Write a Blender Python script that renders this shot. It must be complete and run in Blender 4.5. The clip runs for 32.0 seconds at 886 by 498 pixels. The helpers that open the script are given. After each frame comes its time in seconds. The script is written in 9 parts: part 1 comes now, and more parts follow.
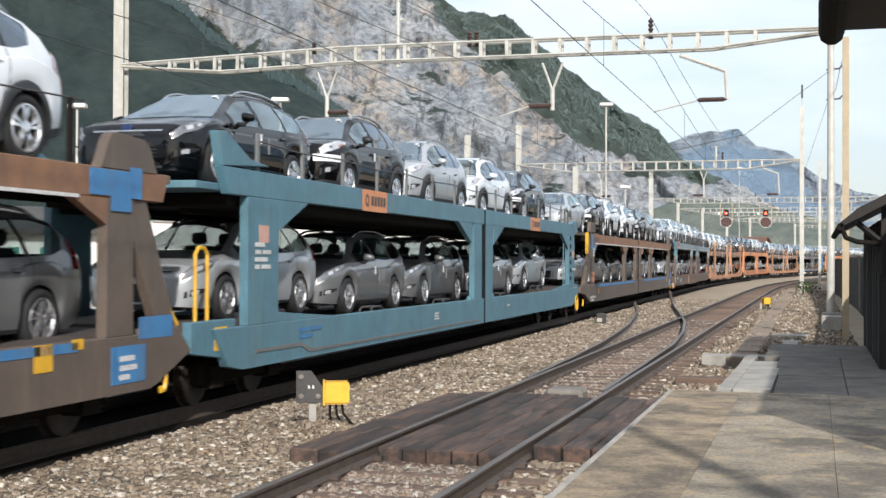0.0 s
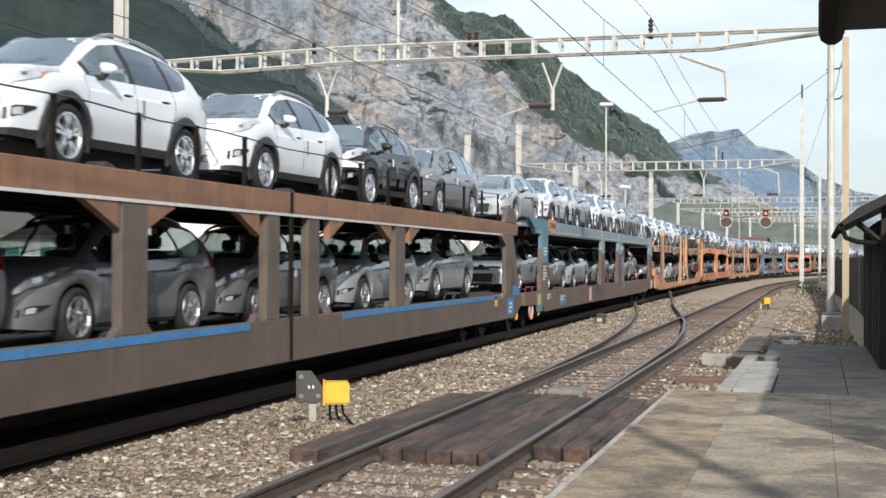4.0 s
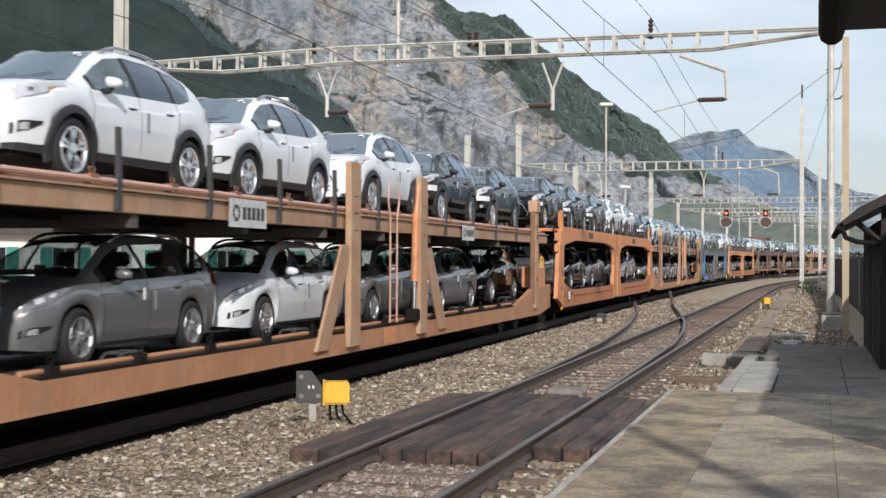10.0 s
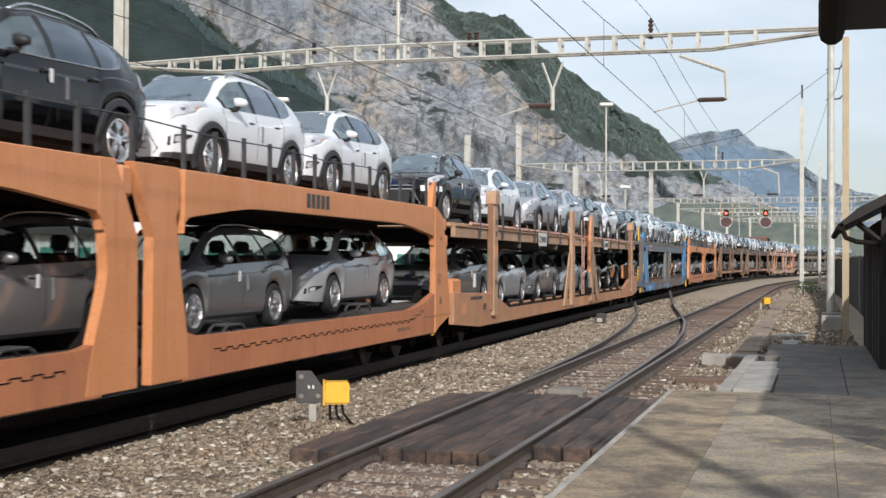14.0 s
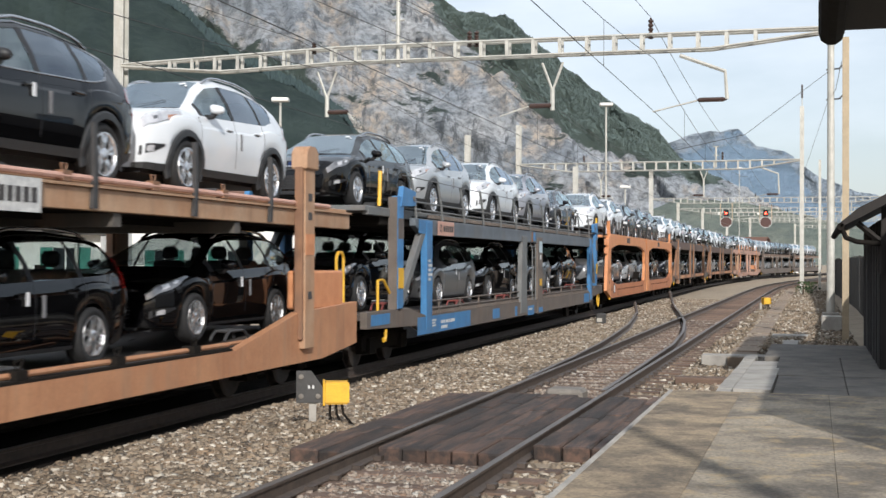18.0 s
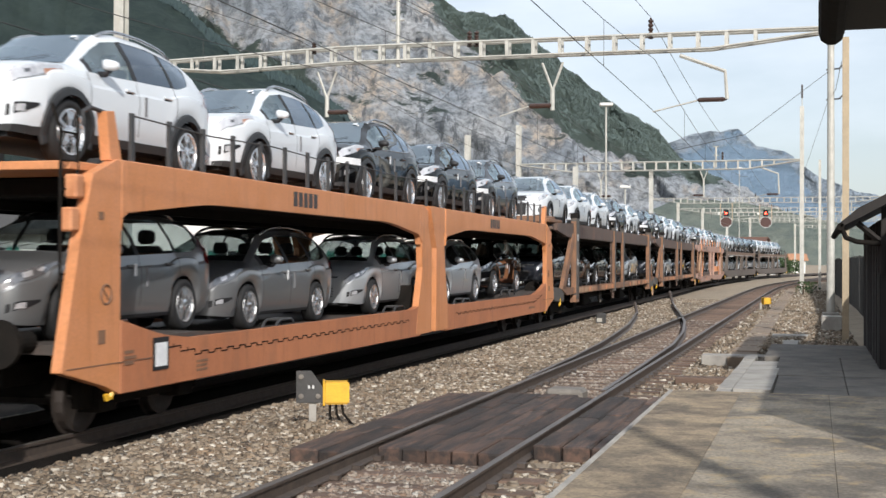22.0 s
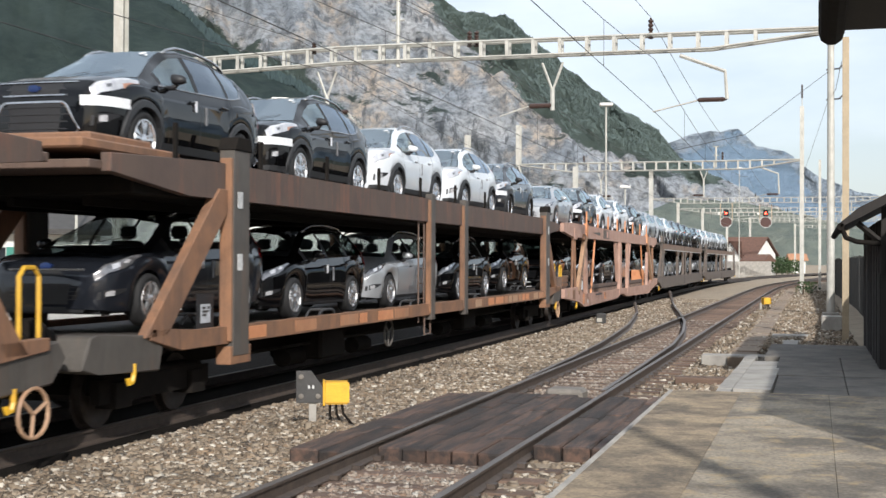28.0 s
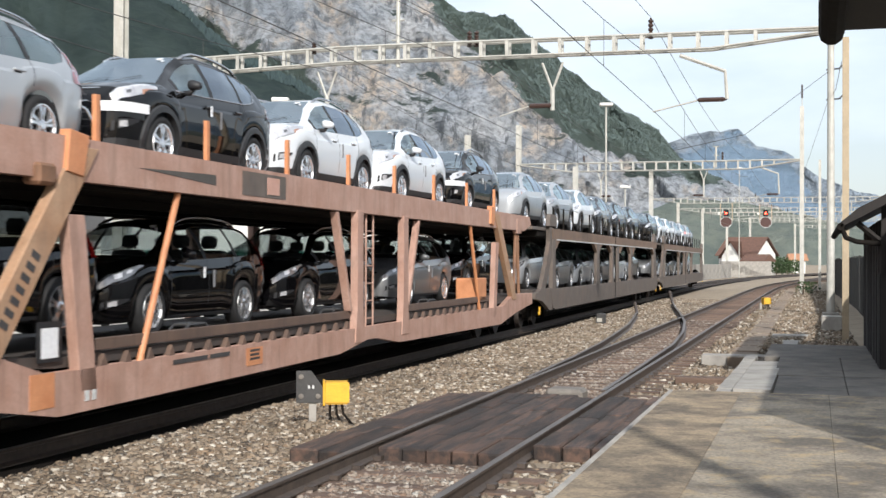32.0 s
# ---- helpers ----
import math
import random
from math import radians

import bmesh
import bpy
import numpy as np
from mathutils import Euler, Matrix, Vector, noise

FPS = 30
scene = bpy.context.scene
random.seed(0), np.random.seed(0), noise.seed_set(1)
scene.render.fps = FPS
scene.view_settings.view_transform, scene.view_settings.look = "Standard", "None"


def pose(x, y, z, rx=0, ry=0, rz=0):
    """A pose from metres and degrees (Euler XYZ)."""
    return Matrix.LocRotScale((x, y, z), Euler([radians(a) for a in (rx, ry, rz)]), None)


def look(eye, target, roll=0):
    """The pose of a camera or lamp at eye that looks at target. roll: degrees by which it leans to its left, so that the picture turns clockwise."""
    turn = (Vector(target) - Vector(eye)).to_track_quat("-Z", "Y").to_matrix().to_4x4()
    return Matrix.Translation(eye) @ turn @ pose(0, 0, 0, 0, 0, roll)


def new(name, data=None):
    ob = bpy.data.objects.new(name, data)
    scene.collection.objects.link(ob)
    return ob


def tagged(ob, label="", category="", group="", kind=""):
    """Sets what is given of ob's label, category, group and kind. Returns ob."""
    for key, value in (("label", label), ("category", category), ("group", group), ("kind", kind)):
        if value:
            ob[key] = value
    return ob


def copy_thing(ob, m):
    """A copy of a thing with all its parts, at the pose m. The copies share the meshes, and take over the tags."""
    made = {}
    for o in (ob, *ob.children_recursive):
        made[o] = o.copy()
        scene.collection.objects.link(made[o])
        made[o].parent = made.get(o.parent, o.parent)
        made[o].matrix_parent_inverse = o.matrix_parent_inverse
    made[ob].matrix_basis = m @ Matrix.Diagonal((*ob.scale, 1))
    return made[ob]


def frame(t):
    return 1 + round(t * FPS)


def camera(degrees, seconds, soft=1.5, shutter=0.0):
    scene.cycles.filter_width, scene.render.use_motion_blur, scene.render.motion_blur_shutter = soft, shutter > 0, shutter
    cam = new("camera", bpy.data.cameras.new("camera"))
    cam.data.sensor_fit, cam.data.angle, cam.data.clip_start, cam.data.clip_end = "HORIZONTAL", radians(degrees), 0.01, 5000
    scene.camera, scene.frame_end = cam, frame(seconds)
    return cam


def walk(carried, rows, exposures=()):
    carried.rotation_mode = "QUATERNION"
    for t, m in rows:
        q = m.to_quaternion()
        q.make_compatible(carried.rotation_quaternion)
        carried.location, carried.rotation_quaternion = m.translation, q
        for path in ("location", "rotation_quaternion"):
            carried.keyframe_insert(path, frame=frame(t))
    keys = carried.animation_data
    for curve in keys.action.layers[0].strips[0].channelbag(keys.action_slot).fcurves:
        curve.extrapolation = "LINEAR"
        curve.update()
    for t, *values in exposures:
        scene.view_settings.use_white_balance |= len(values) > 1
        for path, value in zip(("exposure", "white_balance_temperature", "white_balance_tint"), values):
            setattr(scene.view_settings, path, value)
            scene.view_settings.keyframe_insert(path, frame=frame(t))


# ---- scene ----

# ======== camera ========
EYE = (0.0, 0.0, 1.88)
YAW, PITCH, ROLL = 16.51, 0.526, 0.234
cam = camera(38.75, 32.0, soft=1.5, shutter=0.2)
CAM_POSE = pose(*EYE, 0, 0, YAW) @ pose(0, 0, 0, 90 + PITCH, 0, 0) @ pose(0, 0, 0, 0, 0, ROLL)
# the film camera dims a little while the bright orange wagons fill its picture
walk(cam, [(0.0, CAM_POSE), (32.0, CAM_POSE)],
     [(0.0, 0.21), (3.0, 0.19), (7.0, 0.05), (10.0, -0.09), (14.0, -0.06), (19.0, 0.03), (24.0, 0.02), (28.0, 0.13), (32.0, 0.19)])

# ======== world and sun ========
SUN_TO = Vector((0.37, -0.80, 0.47)).normalized()
world = bpy.data.worlds.new("world")
scene.world = world
world.use_nodes = True
wn, wl = world.node_tree.nodes, world.node_tree.links
wn.clear()
w_out = wn.new("ShaderNodeOutputWorld")
w_bg = wn.new("ShaderNodeBackground")
w_sky = wn.new("ShaderNodeTexSky")
w_sky.sky_type = "NISHITA"
w_sky.sun_disc = False
w_sky.sun_elevation = math.asin(SUN_TO.z)
w_sky.sun_rotation = math.atan2(SUN_TO.x, SUN_TO.y)
w_sky.air_density, w_sky.dust_density, w_sky.ozone_density = 1.0, 1.6, 1.0
w_co = wn.new("ShaderNodeTexCoord")
w_map = wn.new("ShaderNodeMapping")
w_map.inputs["Scale"].default_value = (1.0, 1.0, 3.2)
w_cl = wn.new("ShaderNodeTexNoise")
w_cl.inputs["Scale"].default_value = 2.1
w_cl.inputs["Detail"].default_value = 7.0
w_cl.inputs["Roughness"].default_value = 0.55
w_ramp = wn.new("ShaderNodeValToRGB")
w_ramp.color_ramp.elements[0].position, w_ramp.color_ramp.elements[1].position = 0.40, 0.68
w_ramp.color_ramp.elements[0].color = (0.40, 0.40, 0.40, 1)
w_ramp.color_ramp.elements[1].color = (0.85, 0.85, 0.85, 1)
w_mix = wn.new("ShaderNodeMixRGB")
w_mix.inputs["Color2"].default_value = (10.0, 10.9, 12.0, 1)
wl.new(w_co.outputs["Generated"], w_map.inputs["Vector"])
wl.new(w_map.outputs["Vector"], w_cl.inputs["Vector"])
wl.new(w_cl.outputs["Fac"], w_ramp.inputs["Fac"])
wl.new(w_ramp.outputs["Color"], w_mix.inputs["Fac"])
wl.new(w_sky.outputs["Color"], w_mix.inputs["Color1"])
wl.new(w_mix.outputs["Color"], w_bg.inputs["Color"])
wl.new(w_bg.outputs["Background"], w_out.inputs["Surface"])
w_bg.inputs["Strength"].default_value = 0.10
sun_data = bpy.data.lights.new("sun", "SUN")
sun_data.energy, sun_data.angle, sun_data.color = 4.4, radians(0.6), (1.0, 0.965, 0.92)
sun = new("sun", sun_data)
sun.matrix_world = look(SUN_TO * 50, (0, 0, 0))

# ======== materials ========
MATS = {}


def mat(name, c1, c2=None, rough=0.6, metal=0.0, scale=6.0, fine=60.0, bump=0.0, mid=0.5, spread=0.18,
        coat=0.0, per_piece=0.0, stretch=(1, 1, 1), streak=None, spec=0.5, grain=0.08):
    """A surface of two tones: a coarse pattern of stains and a fine grain, in the thing's own space."""
    if name in MATS:
        return MATS[name]
    m = bpy.data.materials.new(name)
    m.use_nodes = True
    nt = m.node_tree
    n, l = nt.nodes, nt.links
    b = n["Principled BSDF"]
    b.inputs["Metallic"].default_value = metal
    b.inputs["Coat Weight"].default_value = coat
    b.inputs["Specular IOR Level"].default_value = spec
    c2 = c2 or tuple(v * 0.72 for v in c1)
    co = n.new("ShaderNodeTexCoord")
    mp = n.new("ShaderNodeMapping")
    mp.inputs["Scale"].default_value = stretch
    l.new(co.outputs["Object"], mp.inputs["Vector"])
    a = n.new("ShaderNodeTexNoise")
    a.inputs["Scale"].default_value, a.inputs["Detail"].default_value, a.inputs["Roughness"].default_value = scale, 6.0, 0.62
    f = n.new("ShaderNodeTexNoise")
    f.inputs["Scale"].default_value, f.inputs["Detail"].default_value = fine, 3.0
    l.new(mp.outputs["Vector"], a.inputs["Vector"])
    l.new(mp.outputs["Vector"], f.inputs["Vector"])
    r = n.new("ShaderNodeMapRange")
    r.inputs["From Min"].default_value, r.inputs["From Max"].default_value = mid - spread, mid + spread
    l.new(a.outputs["Fac"], r.inputs["Value"])
    mx = n.new("ShaderNodeMixRGB")
    mx.inputs["Color1"].default_value, mx.inputs["Color2"].default_value = (*c1, 1), (*c2, 1)
    l.new(r.outputs["Result"], mx.inputs["Fac"])
    g = n.new("ShaderNodeMapRange")
    g.inputs["From Min"].default_value, g.inputs["From Max"].default_value = 0.3, 0.7
    g.inputs["To Min"].default_value, g.inputs["To Max"].default_value = 1 - 1.2 * grain, 1 + 0.95 * grain
    l.new(f.outputs["Fac"], g.inputs["Value"])
    mu = n.new("ShaderNodeMixRGB")
    mu.blend_type = "MULTIPLY"
    mu.inputs["Fac"].default_value = 1.0
    l.new(mx.outputs["Color"], mu.inputs["Color1"])
    l.new(g.outputs["Result"], mu.inputs["Color2"])
    out = mu.outputs["Color"]
    if streak:
        sm = n.new("ShaderNodeMapping")
        sm.inputs["Scale"].default_value = (2.2, 2.2, 0.35)
        sn = n.new("ShaderNodeTexNoise")
        sn.inputs["Scale"].default_value, sn.inputs["Detail"].default_value, sn.inputs["Roughness"].default_value = 1.7, 8.0, 0.7
        l.new(co.outputs["Object"], sm.inputs["Vector"])
        l.new(sm.outputs["Vector"], sn.inputs["Vector"])
        sr = n.new("ShaderNodeMapRange")
        sr.inputs["From Min"].default_value, sr.inputs["From Max"].default_value = 0.52, 0.72
        sr.inputs["To Max"].default_value = 0.75
        l.new(sn.outputs["Fac"], sr.inputs["Value"])
        sx = n.new("ShaderNodeMixRGB")
        sx.inputs["Color2"].default_value = (*streak, 1)
        l.new(sr.outputs["Result"], sx.inputs["Fac"])
        l.new(out, sx.inputs["Color1"])
        dm = n.new("ShaderNodeMapping")
        dm.inputs["Scale"].default_value = (7.0, 7.0, 0.55)
        dn = n.new("ShaderNodeTexNoise")
        dn.inputs["Scale"].default_value, dn.inputs["Detail"].default_value, dn.inputs["Roughness"].default_value = 1.3, 6.0, 0.75
        l.new(co.outputs["Object"], dm.inputs["Vector"])
        l.new(dm.outputs["Vector"], dn.inputs["Vector"])
        dr = n.new("ShaderNodeMapRange")
        dr.inputs["From Min"].default_value, dr.inputs["From Max"].default_value = 0.54, 0.74
        dr.inputs["To Max"].default_value = 0.55
        l.new(dn.outputs["Fac"], dr.inputs["Value"])
        dx = n.new("ShaderNodeMixRGB")
        dx.inputs["Color2"].default_value = (*(v * 0.5 for v in c2), 1)
        l.new(dr.outputs["Result"], dx.inputs["Fac"])
        l.new(sx.outputs["Color"], dx.inputs["Color1"])
        out = dx.outputs["Color"]
    if per_piece:
        oi = n.new("ShaderNodeObjectInfo")
        pr = n.new("ShaderNodeMapRange")
        pr.inputs["To Min"].default_value, pr.inputs["To Max"].default_value = 1 - per_piece, 1 + per_piece
        l.new(oi.outputs["Random"], pr.inputs["Value"])
        pm = n.new("ShaderNodeMixRGB")
        pm.blend_type = "MULTIPLY"
        pm.inputs["Fac"].default_value = 1.0
        l.new(out, pm.inputs["Color1"])
        l.new(pr.outputs["Result"], pm.inputs["Color2"])
        out = pm.outputs["Color"]
    l.new(out, b.inputs["Base Color"])
    rr = n.new("ShaderNodeMapRange")
    rr.inputs["To Min"].default_value, rr.inputs["To Max"].default_value = max(0.02, rough * 0.85), min(1.0, rough * 1.15)
    l.new(f.outputs["Fac"], rr.inputs["Value"])
    l.new(rr.outputs["Result"], b.inputs["Roughness"])
    if bump:
        bu = n.new("ShaderNodeBump")
        bu.inputs["Strength"].default_value, bu.inputs["Distance"].default_value = 0.6, bump
        l.new(f.outputs["Fac"], bu.inputs["Height"])
        l.new(bu.outputs["Normal"], b.inputs["Normal"])
    MATS[name] = m
    return m


def glow(name, c, strength):
    m = bpy.data.materials.new(name)
    m.use_nodes = True
    b = m.node_tree.nodes["Principled BSDF"]
    b.inputs["Base Color"].default_value = (*c, 1)
    b.inputs["Emission Color"].default_value = (*c, 1)
    b.inputs["Emission Strength"].default_value = strength
    return m


def pane_glass(name, tint, head_on=0.10, sheen=(1, 1, 1)):
    """Tinted thin glass: see-through, with a mirror sheen that grows at grazing angles."""
    m = bpy.data.materials.new(name)
    m.use_nodes = True
    n, l = m.node_tree.nodes, m.node_tree.links
    n.clear()
    o = n.new("ShaderNodeOutputMaterial")
    t = n.new("ShaderNodeBsdfTransparent")
    t.inputs["Color"].default_value = (*tint, 1)
    g = n.new("ShaderNodeBsdfGlossy")
    g.inputs["Roughness"].default_value = 0.03
    g.inputs["Color"].default_value = (*sheen, 1)
    lw = n.new("ShaderNodeLayerWeight")
    lw.inputs["Blend"].default_value = 0.5
    po = n.new("ShaderNodeMath")
    po.operation = "POWER"
    po.inputs[1].default_value = 3.5
    mr = n.new("ShaderNodeMapRange")
    mr.inputs["To Min"].default_value = head_on
    x = n.new("ShaderNodeMixShader")
    l.new(lw.outputs["Facing"], po.inputs[0])
    l.new(po.outputs["Value"], mr.inputs["Value"])
    l.new(mr.outputs["Result"], x.inputs["Fac"])
    l.new(t.outputs["BSDF"], x.inputs[1])
    l.new(g.outputs["BSDF"], x.inputs[2])
    l.new(x.outputs["Shader"], o.inputs["Surface"])
    return m


def paint(name, c, metal=0.0, rough=0.35, coat=0.8, spec=0.15):
    return mat(name, c, tuple(v * 0.93 for v in c), rough=rough, metal=metal, scale=1.5, fine=300, coat=coat, spread=0.4, spec=spec)


M_BLACKP = paint("paint black", (0.003, 0.003, 0.0035), coat=1.0, spec=0.0)
M_DARKBLUE = paint("paint dark blue", (0.016, 0.0185, 0.025), 0.35, coat=1.0, spec=0.1)
M_WHITEP = paint("paint white", (0.69, 0.72, 0.75))
M_SILVER = paint("paint silver", (0.46, 0.48, 0.50), 0.45)
M_GREYP = paint("paint grey", (0.215, 0.22, 0.225), 0.5)
M_LILAC = paint("paint pale grey", (0.36, 0.37, 0.41), 0.45)
CAR_PAINT = {"black": M_BLACKP, "white": M_WHITEP, "silver": M_SILVER, "grey": M_GREYP, "pale": M_LILAC, "navy": M_DARKBLUE}
M_GLASS = pane_glass("car glass", (0.72, 0.78, 0.78), 0.16, (0.84, 0.95, 0.97))
M_SCREEN = pane_glass("coated windscreen glass", (0.62, 0.68, 0.69), 0.28, (0.84, 0.94, 1.0))
M_PRIVACY = pane_glass("dark rear glass", (0.22, 0.23, 0.26), 0.14, (0.80, 0.88, 0.97))
M_CLAD = mat("dark grey moulding plastic", (0.030, 0.031, 0.033), rough=0.5, scale=8)
M_STRIP = mat("grey paper strip", (0.20, 0.20, 0.21), rough=0.7, scale=8)
M_LAMP = mat("lamp glass", (0.80, 0.80, 0.82), (0.52, 0.52, 0.54), rough=0.1, scale=9, coat=1.0, spread=0.15, metal=0.4)
M_LAMPDARK = mat("lamp reflector", (0.30, 0.30, 0.31), (0.12, 0.12, 0.13), rough=0.1, scale=9, coat=1.0, metal=0.5)
M_AMBER = mat("amber indicator", (0.45, 0.22, 0.12), (0.36, 0.15, 0.09), rough=0.12, scale=12, coat=1.0)
M_TAIL = mat("tail lamp red", (0.35, 0.01, 0.01), rough=0.1, coat=1.0)
M_PLASTIC = mat("black plastic", (0.018, 0.018, 0.02), rough=0.55, scale=8)
M_TYRE = mat("tyre rubber", (0.016, 0.016, 0.017), rough=0.8, scale=20)
M_RIM = mat("alloy rim", (0.80, 0.81, 0.83), (0.68, 0.68, 0.70), rough=0.17, metal=0.85, scale=9)
M_FILM = mat("white film", (0.82, 0.83, 0.84), (0.7, 0.71, 0.73), rough=0.45, scale=18)
M_STRIPPALE = mat("weathered paper", (0.48, 0.50, 0.53), (0.34, 0.36, 0.38), rough=0.7, scale=14)
M_CHROME = mat("bright metal", (0.6, 0.61, 0.63), rough=0.22, metal=0.9)
M_SEAT = mat("seat cloth", (0.03, 0.03, 0.034), rough=0.9)
M_BADGE = mat("blue badge", (0.012, 0.03, 0.11), rough=0.25)

M_TEAL = mat("teal wagon paint", (0.088, 0.205, 0.265), (0.078, 0.155, 0.195), rough=0.55, scale=2.2, fine=40, streak=(0.13, 0.20, 0.21), bump=0.002)
M_BROWN = mat("brown wagon paint", (0.138, 0.089, 0.066), (0.095, 0.064, 0.051), rough=0.6, scale=1.8, fine=35, streak=(0.16, 0.105, 0.075), bump=0.002)
M_RUST = mat("rust brown beam", (0.27, 0.135, 0.072), (0.17, 0.095, 0.06), rough=0.7, scale=2.4, fine=40, streak=(0.10, 0.065, 0.05), bump=0.002)
M_ORANGE = mat("orange wagon paint", (0.60, 0.255, 0.118), (0.54, 0.215, 0.08), rough=0.5, scale=1.6, fine=30, streak=(0.50, 0.22, 0.10), bump=0.001)
M_TAN = mat("faded orange paint", (0.43, 0.285, 0.185), (0.37, 0.205, 0.115), rough=0.6, scale=2.0, fine=35, streak=(0.26, 0.175, 0.12), bump=0.0015)
M_SILL = mat("orange red sill paint", (0.46, 0.235, 0.125), (0.36, 0.165, 0.085), rough=0.6, scale=1.8, fine=35, streak=(0.30, 0.19, 0.125), bump=0.0015)
M_PINK = mat("faded pink paint", (0.47, 0.305, 0.245), (0.37, 0.21, 0.155), rough=0.65, scale=2.0, fine=35, streak=(0.25, 0.15, 0.11), bump=0.0015)
M_BLUEGREY = mat("blue grey beam", (0.21, 0.27, 0.30), (0.16, 0.22, 0.25), rough=0.55, scale=2.0, fine=35, streak=(0.24, 0.19, 0.16), bump=0.001)
M_STEELGREY = mat("grey wagon paint", (0.16, 0.165, 0.165), (0.12, 0.125, 0.125), rough=0.6, scale=2.0, fine=35, streak=(0.14, 0.11, 0.09), bump=0.0015)
M_BLUE = mat("blue patch paint", (0.055, 0.21, 0.43), (0.045, 0.15, 0.32), rough=0.5, scale=3, fine=40, streak=(0.10, 0.16, 0.24))
M_GREYBROWN = mat("grey brown wagon paint", (0.145, 0.118, 0.10), (0.10, 0.082, 0.07), rough=0.65, scale=2.0, fine=35, streak=(0.17, 0.115, 0.085))
M_SLATE = mat("dirty slate blue beam", (0.135, 0.155, 0.18), (0.095, 0.11, 0.125), rough=0.6, scale=1.8, fine=35, streak=(0.13, 0.115, 0.105))
M_DECK = mat("deck plate", (0.05, 0.045, 0.042), (0.075, 0.055, 0.045), rough=0.75, scale=5, fine=50)
# Near-black fittings; the shade under wagons and decks is in the colour too.
M_UNDER = mat("black of gear and underside shade", (0.012, 0.011, 0.010), (0.018, 0.015, 0.013), rough=0.9, scale=5, spec=0.08)
M_YELLOW = mat("yellow paint", (0.72, 0.42, 0.03), (0.6, 0.33, 0.03), rough=0.45, scale=5)
M_STANCH = mat("dark stanchion steel", (0.05, 0.05, 0.052), (0.035, 0.034, 0.034), rough=0.55, scale=9)
M_BEAMRUST = mat("brown beam with red rust", (0.115, 0.078, 0.060), (0.085, 0.058, 0.048), rough=0.65, scale=1.6, fine=35, streak=(0.27, 0.105, 0.06), bump=0.002)
M_TROUGH = mat("brown stained concrete", (0.27, 0.205, 0.15), (0.18, 0.14, 0.105), rough=0.9, scale=2, fine=50, per_piece=0.15)
M_POSTDARK = mat("dark grey brown post", (0.095, 0.085, 0.075), (0.065, 0.057, 0.05), rough=0.6, scale=2.5, fine=40, streak=(0.13, 0.085, 0.06))
M_MARK = mat("white marking", (0.66, 0.66, 0.64), (0.42, 0.42, 0.42), rough=0.6, scale=14)
M_DARKMARK = mat("dark marking", (0.06, 0.055, 0.055), rough=0.6)
M_LOGO = mat("orange panel", (0.60, 0.27, 0.13), (0.5, 0.2, 0.09), rough=0.55, scale=5)
M_WSTEEL = mat("wheel steel", (0.03, 0.022, 0.018), (0.06, 0.05, 0.045), rough=0.6, metal=0.3)
M_PLATEPINK = mat("faded pink plate", (0.55, 0.33, 0.27), (0.48, 0.27, 0.2), rough=0.6, scale=5)
M_ORANGESILL = mat("grimy orange sill paint", (0.48, 0.185, 0.085), (0.39, 0.145, 0.066), rough=0.6, scale=1.6, fine=30, streak=(0.30, 0.13, 0.07), bump=0.002)
M_PLATEBLUE = mat("pale blue plate", (0.45, 0.56, 0.62), rough=0.6, scale=5)
M_HOOP = mat("dull red tube", (0.22, 0.05, 0.045), (0.14, 0.045, 0.04), rough=0.55, scale=8)
M_TAUPERUST = mat("rusty brown beam paint", (0.20, 0.128, 0.085), (0.14, 0.092, 0.066), rough=0.65, scale=1.8, fine=35, streak=(0.24, 0.15, 0.10), bump=0.002)
M_TAUPE = mat("taupe wagon paint", (0.122, 0.094, 0.075), (0.085, 0.066, 0.054), rough=0.6, scale=1.8, fine=35, streak=(0.15, 0.115, 0.09), bump=0.002)

M_RAIL = mat("rail steel", (0.10, 0.075, 0.06), (0.06, 0.047, 0.04), rough=0.6, metal=0.2, scale=8)
M_RAILTOP = mat("rail head", (0.19, 0.165, 0.145), (0.10, 0.085, 0.075), rough=0.5, metal=0.5, scale=6, stretch=(8, 0.3, 8))
M_SLEEPER = mat("rusty sleeper", (0.155, 0.10, 0.072), (0.085, 0.057, 0.043), rough=0.85, scale=3, fine=50, bump=0.006, per_piece=0.3, stretch=(0.5, 4, 4))
M_PLANK = mat("crossing plank", (0.105, 0.062, 0.045), (0.034, 0.026, 0.023), rough=0.8, scale=2.0, fine=40, bump=0.010, per_piece=0.4, mid=0.47, spread=0.1, stretch=(4, 0.5, 4))
M_BALLAST = mat("ballast bed", (0.36, 0.29, 0.205), (0.235, 0.185, 0.135), rough=0.95, scale=1.2, fine=22, bump=0.05)
M_STONE = mat("ballast stone", (0.43, 0.37, 0.31), (0.27, 0.22, 0.18), rough=0.9, scale=7, fine=80, spread=0.1)
M_CONCRETE = mat("platform concrete", (0.345, 0.264, 0.172), (0.125, 0.099, 0.072), rough=0.88, scale=1.9, fine=28, bump=0.004, streak=(0.36, 0.27, 0.175), per_piece=0.05, mid=0.48, spread=0.12, grain=0.3)
M_CONCRETE2 = mat("yellowed platform concrete", (0.315, 0.265, 0.20), (0.135, 0.115, 0.092), rough=0.88, scale=1.3, fine=28, bump=0.004, streak=(0.52, 0.375, 0.19), per_piece=0.08, mid=0.5, spread=0.09, grain=0.3)
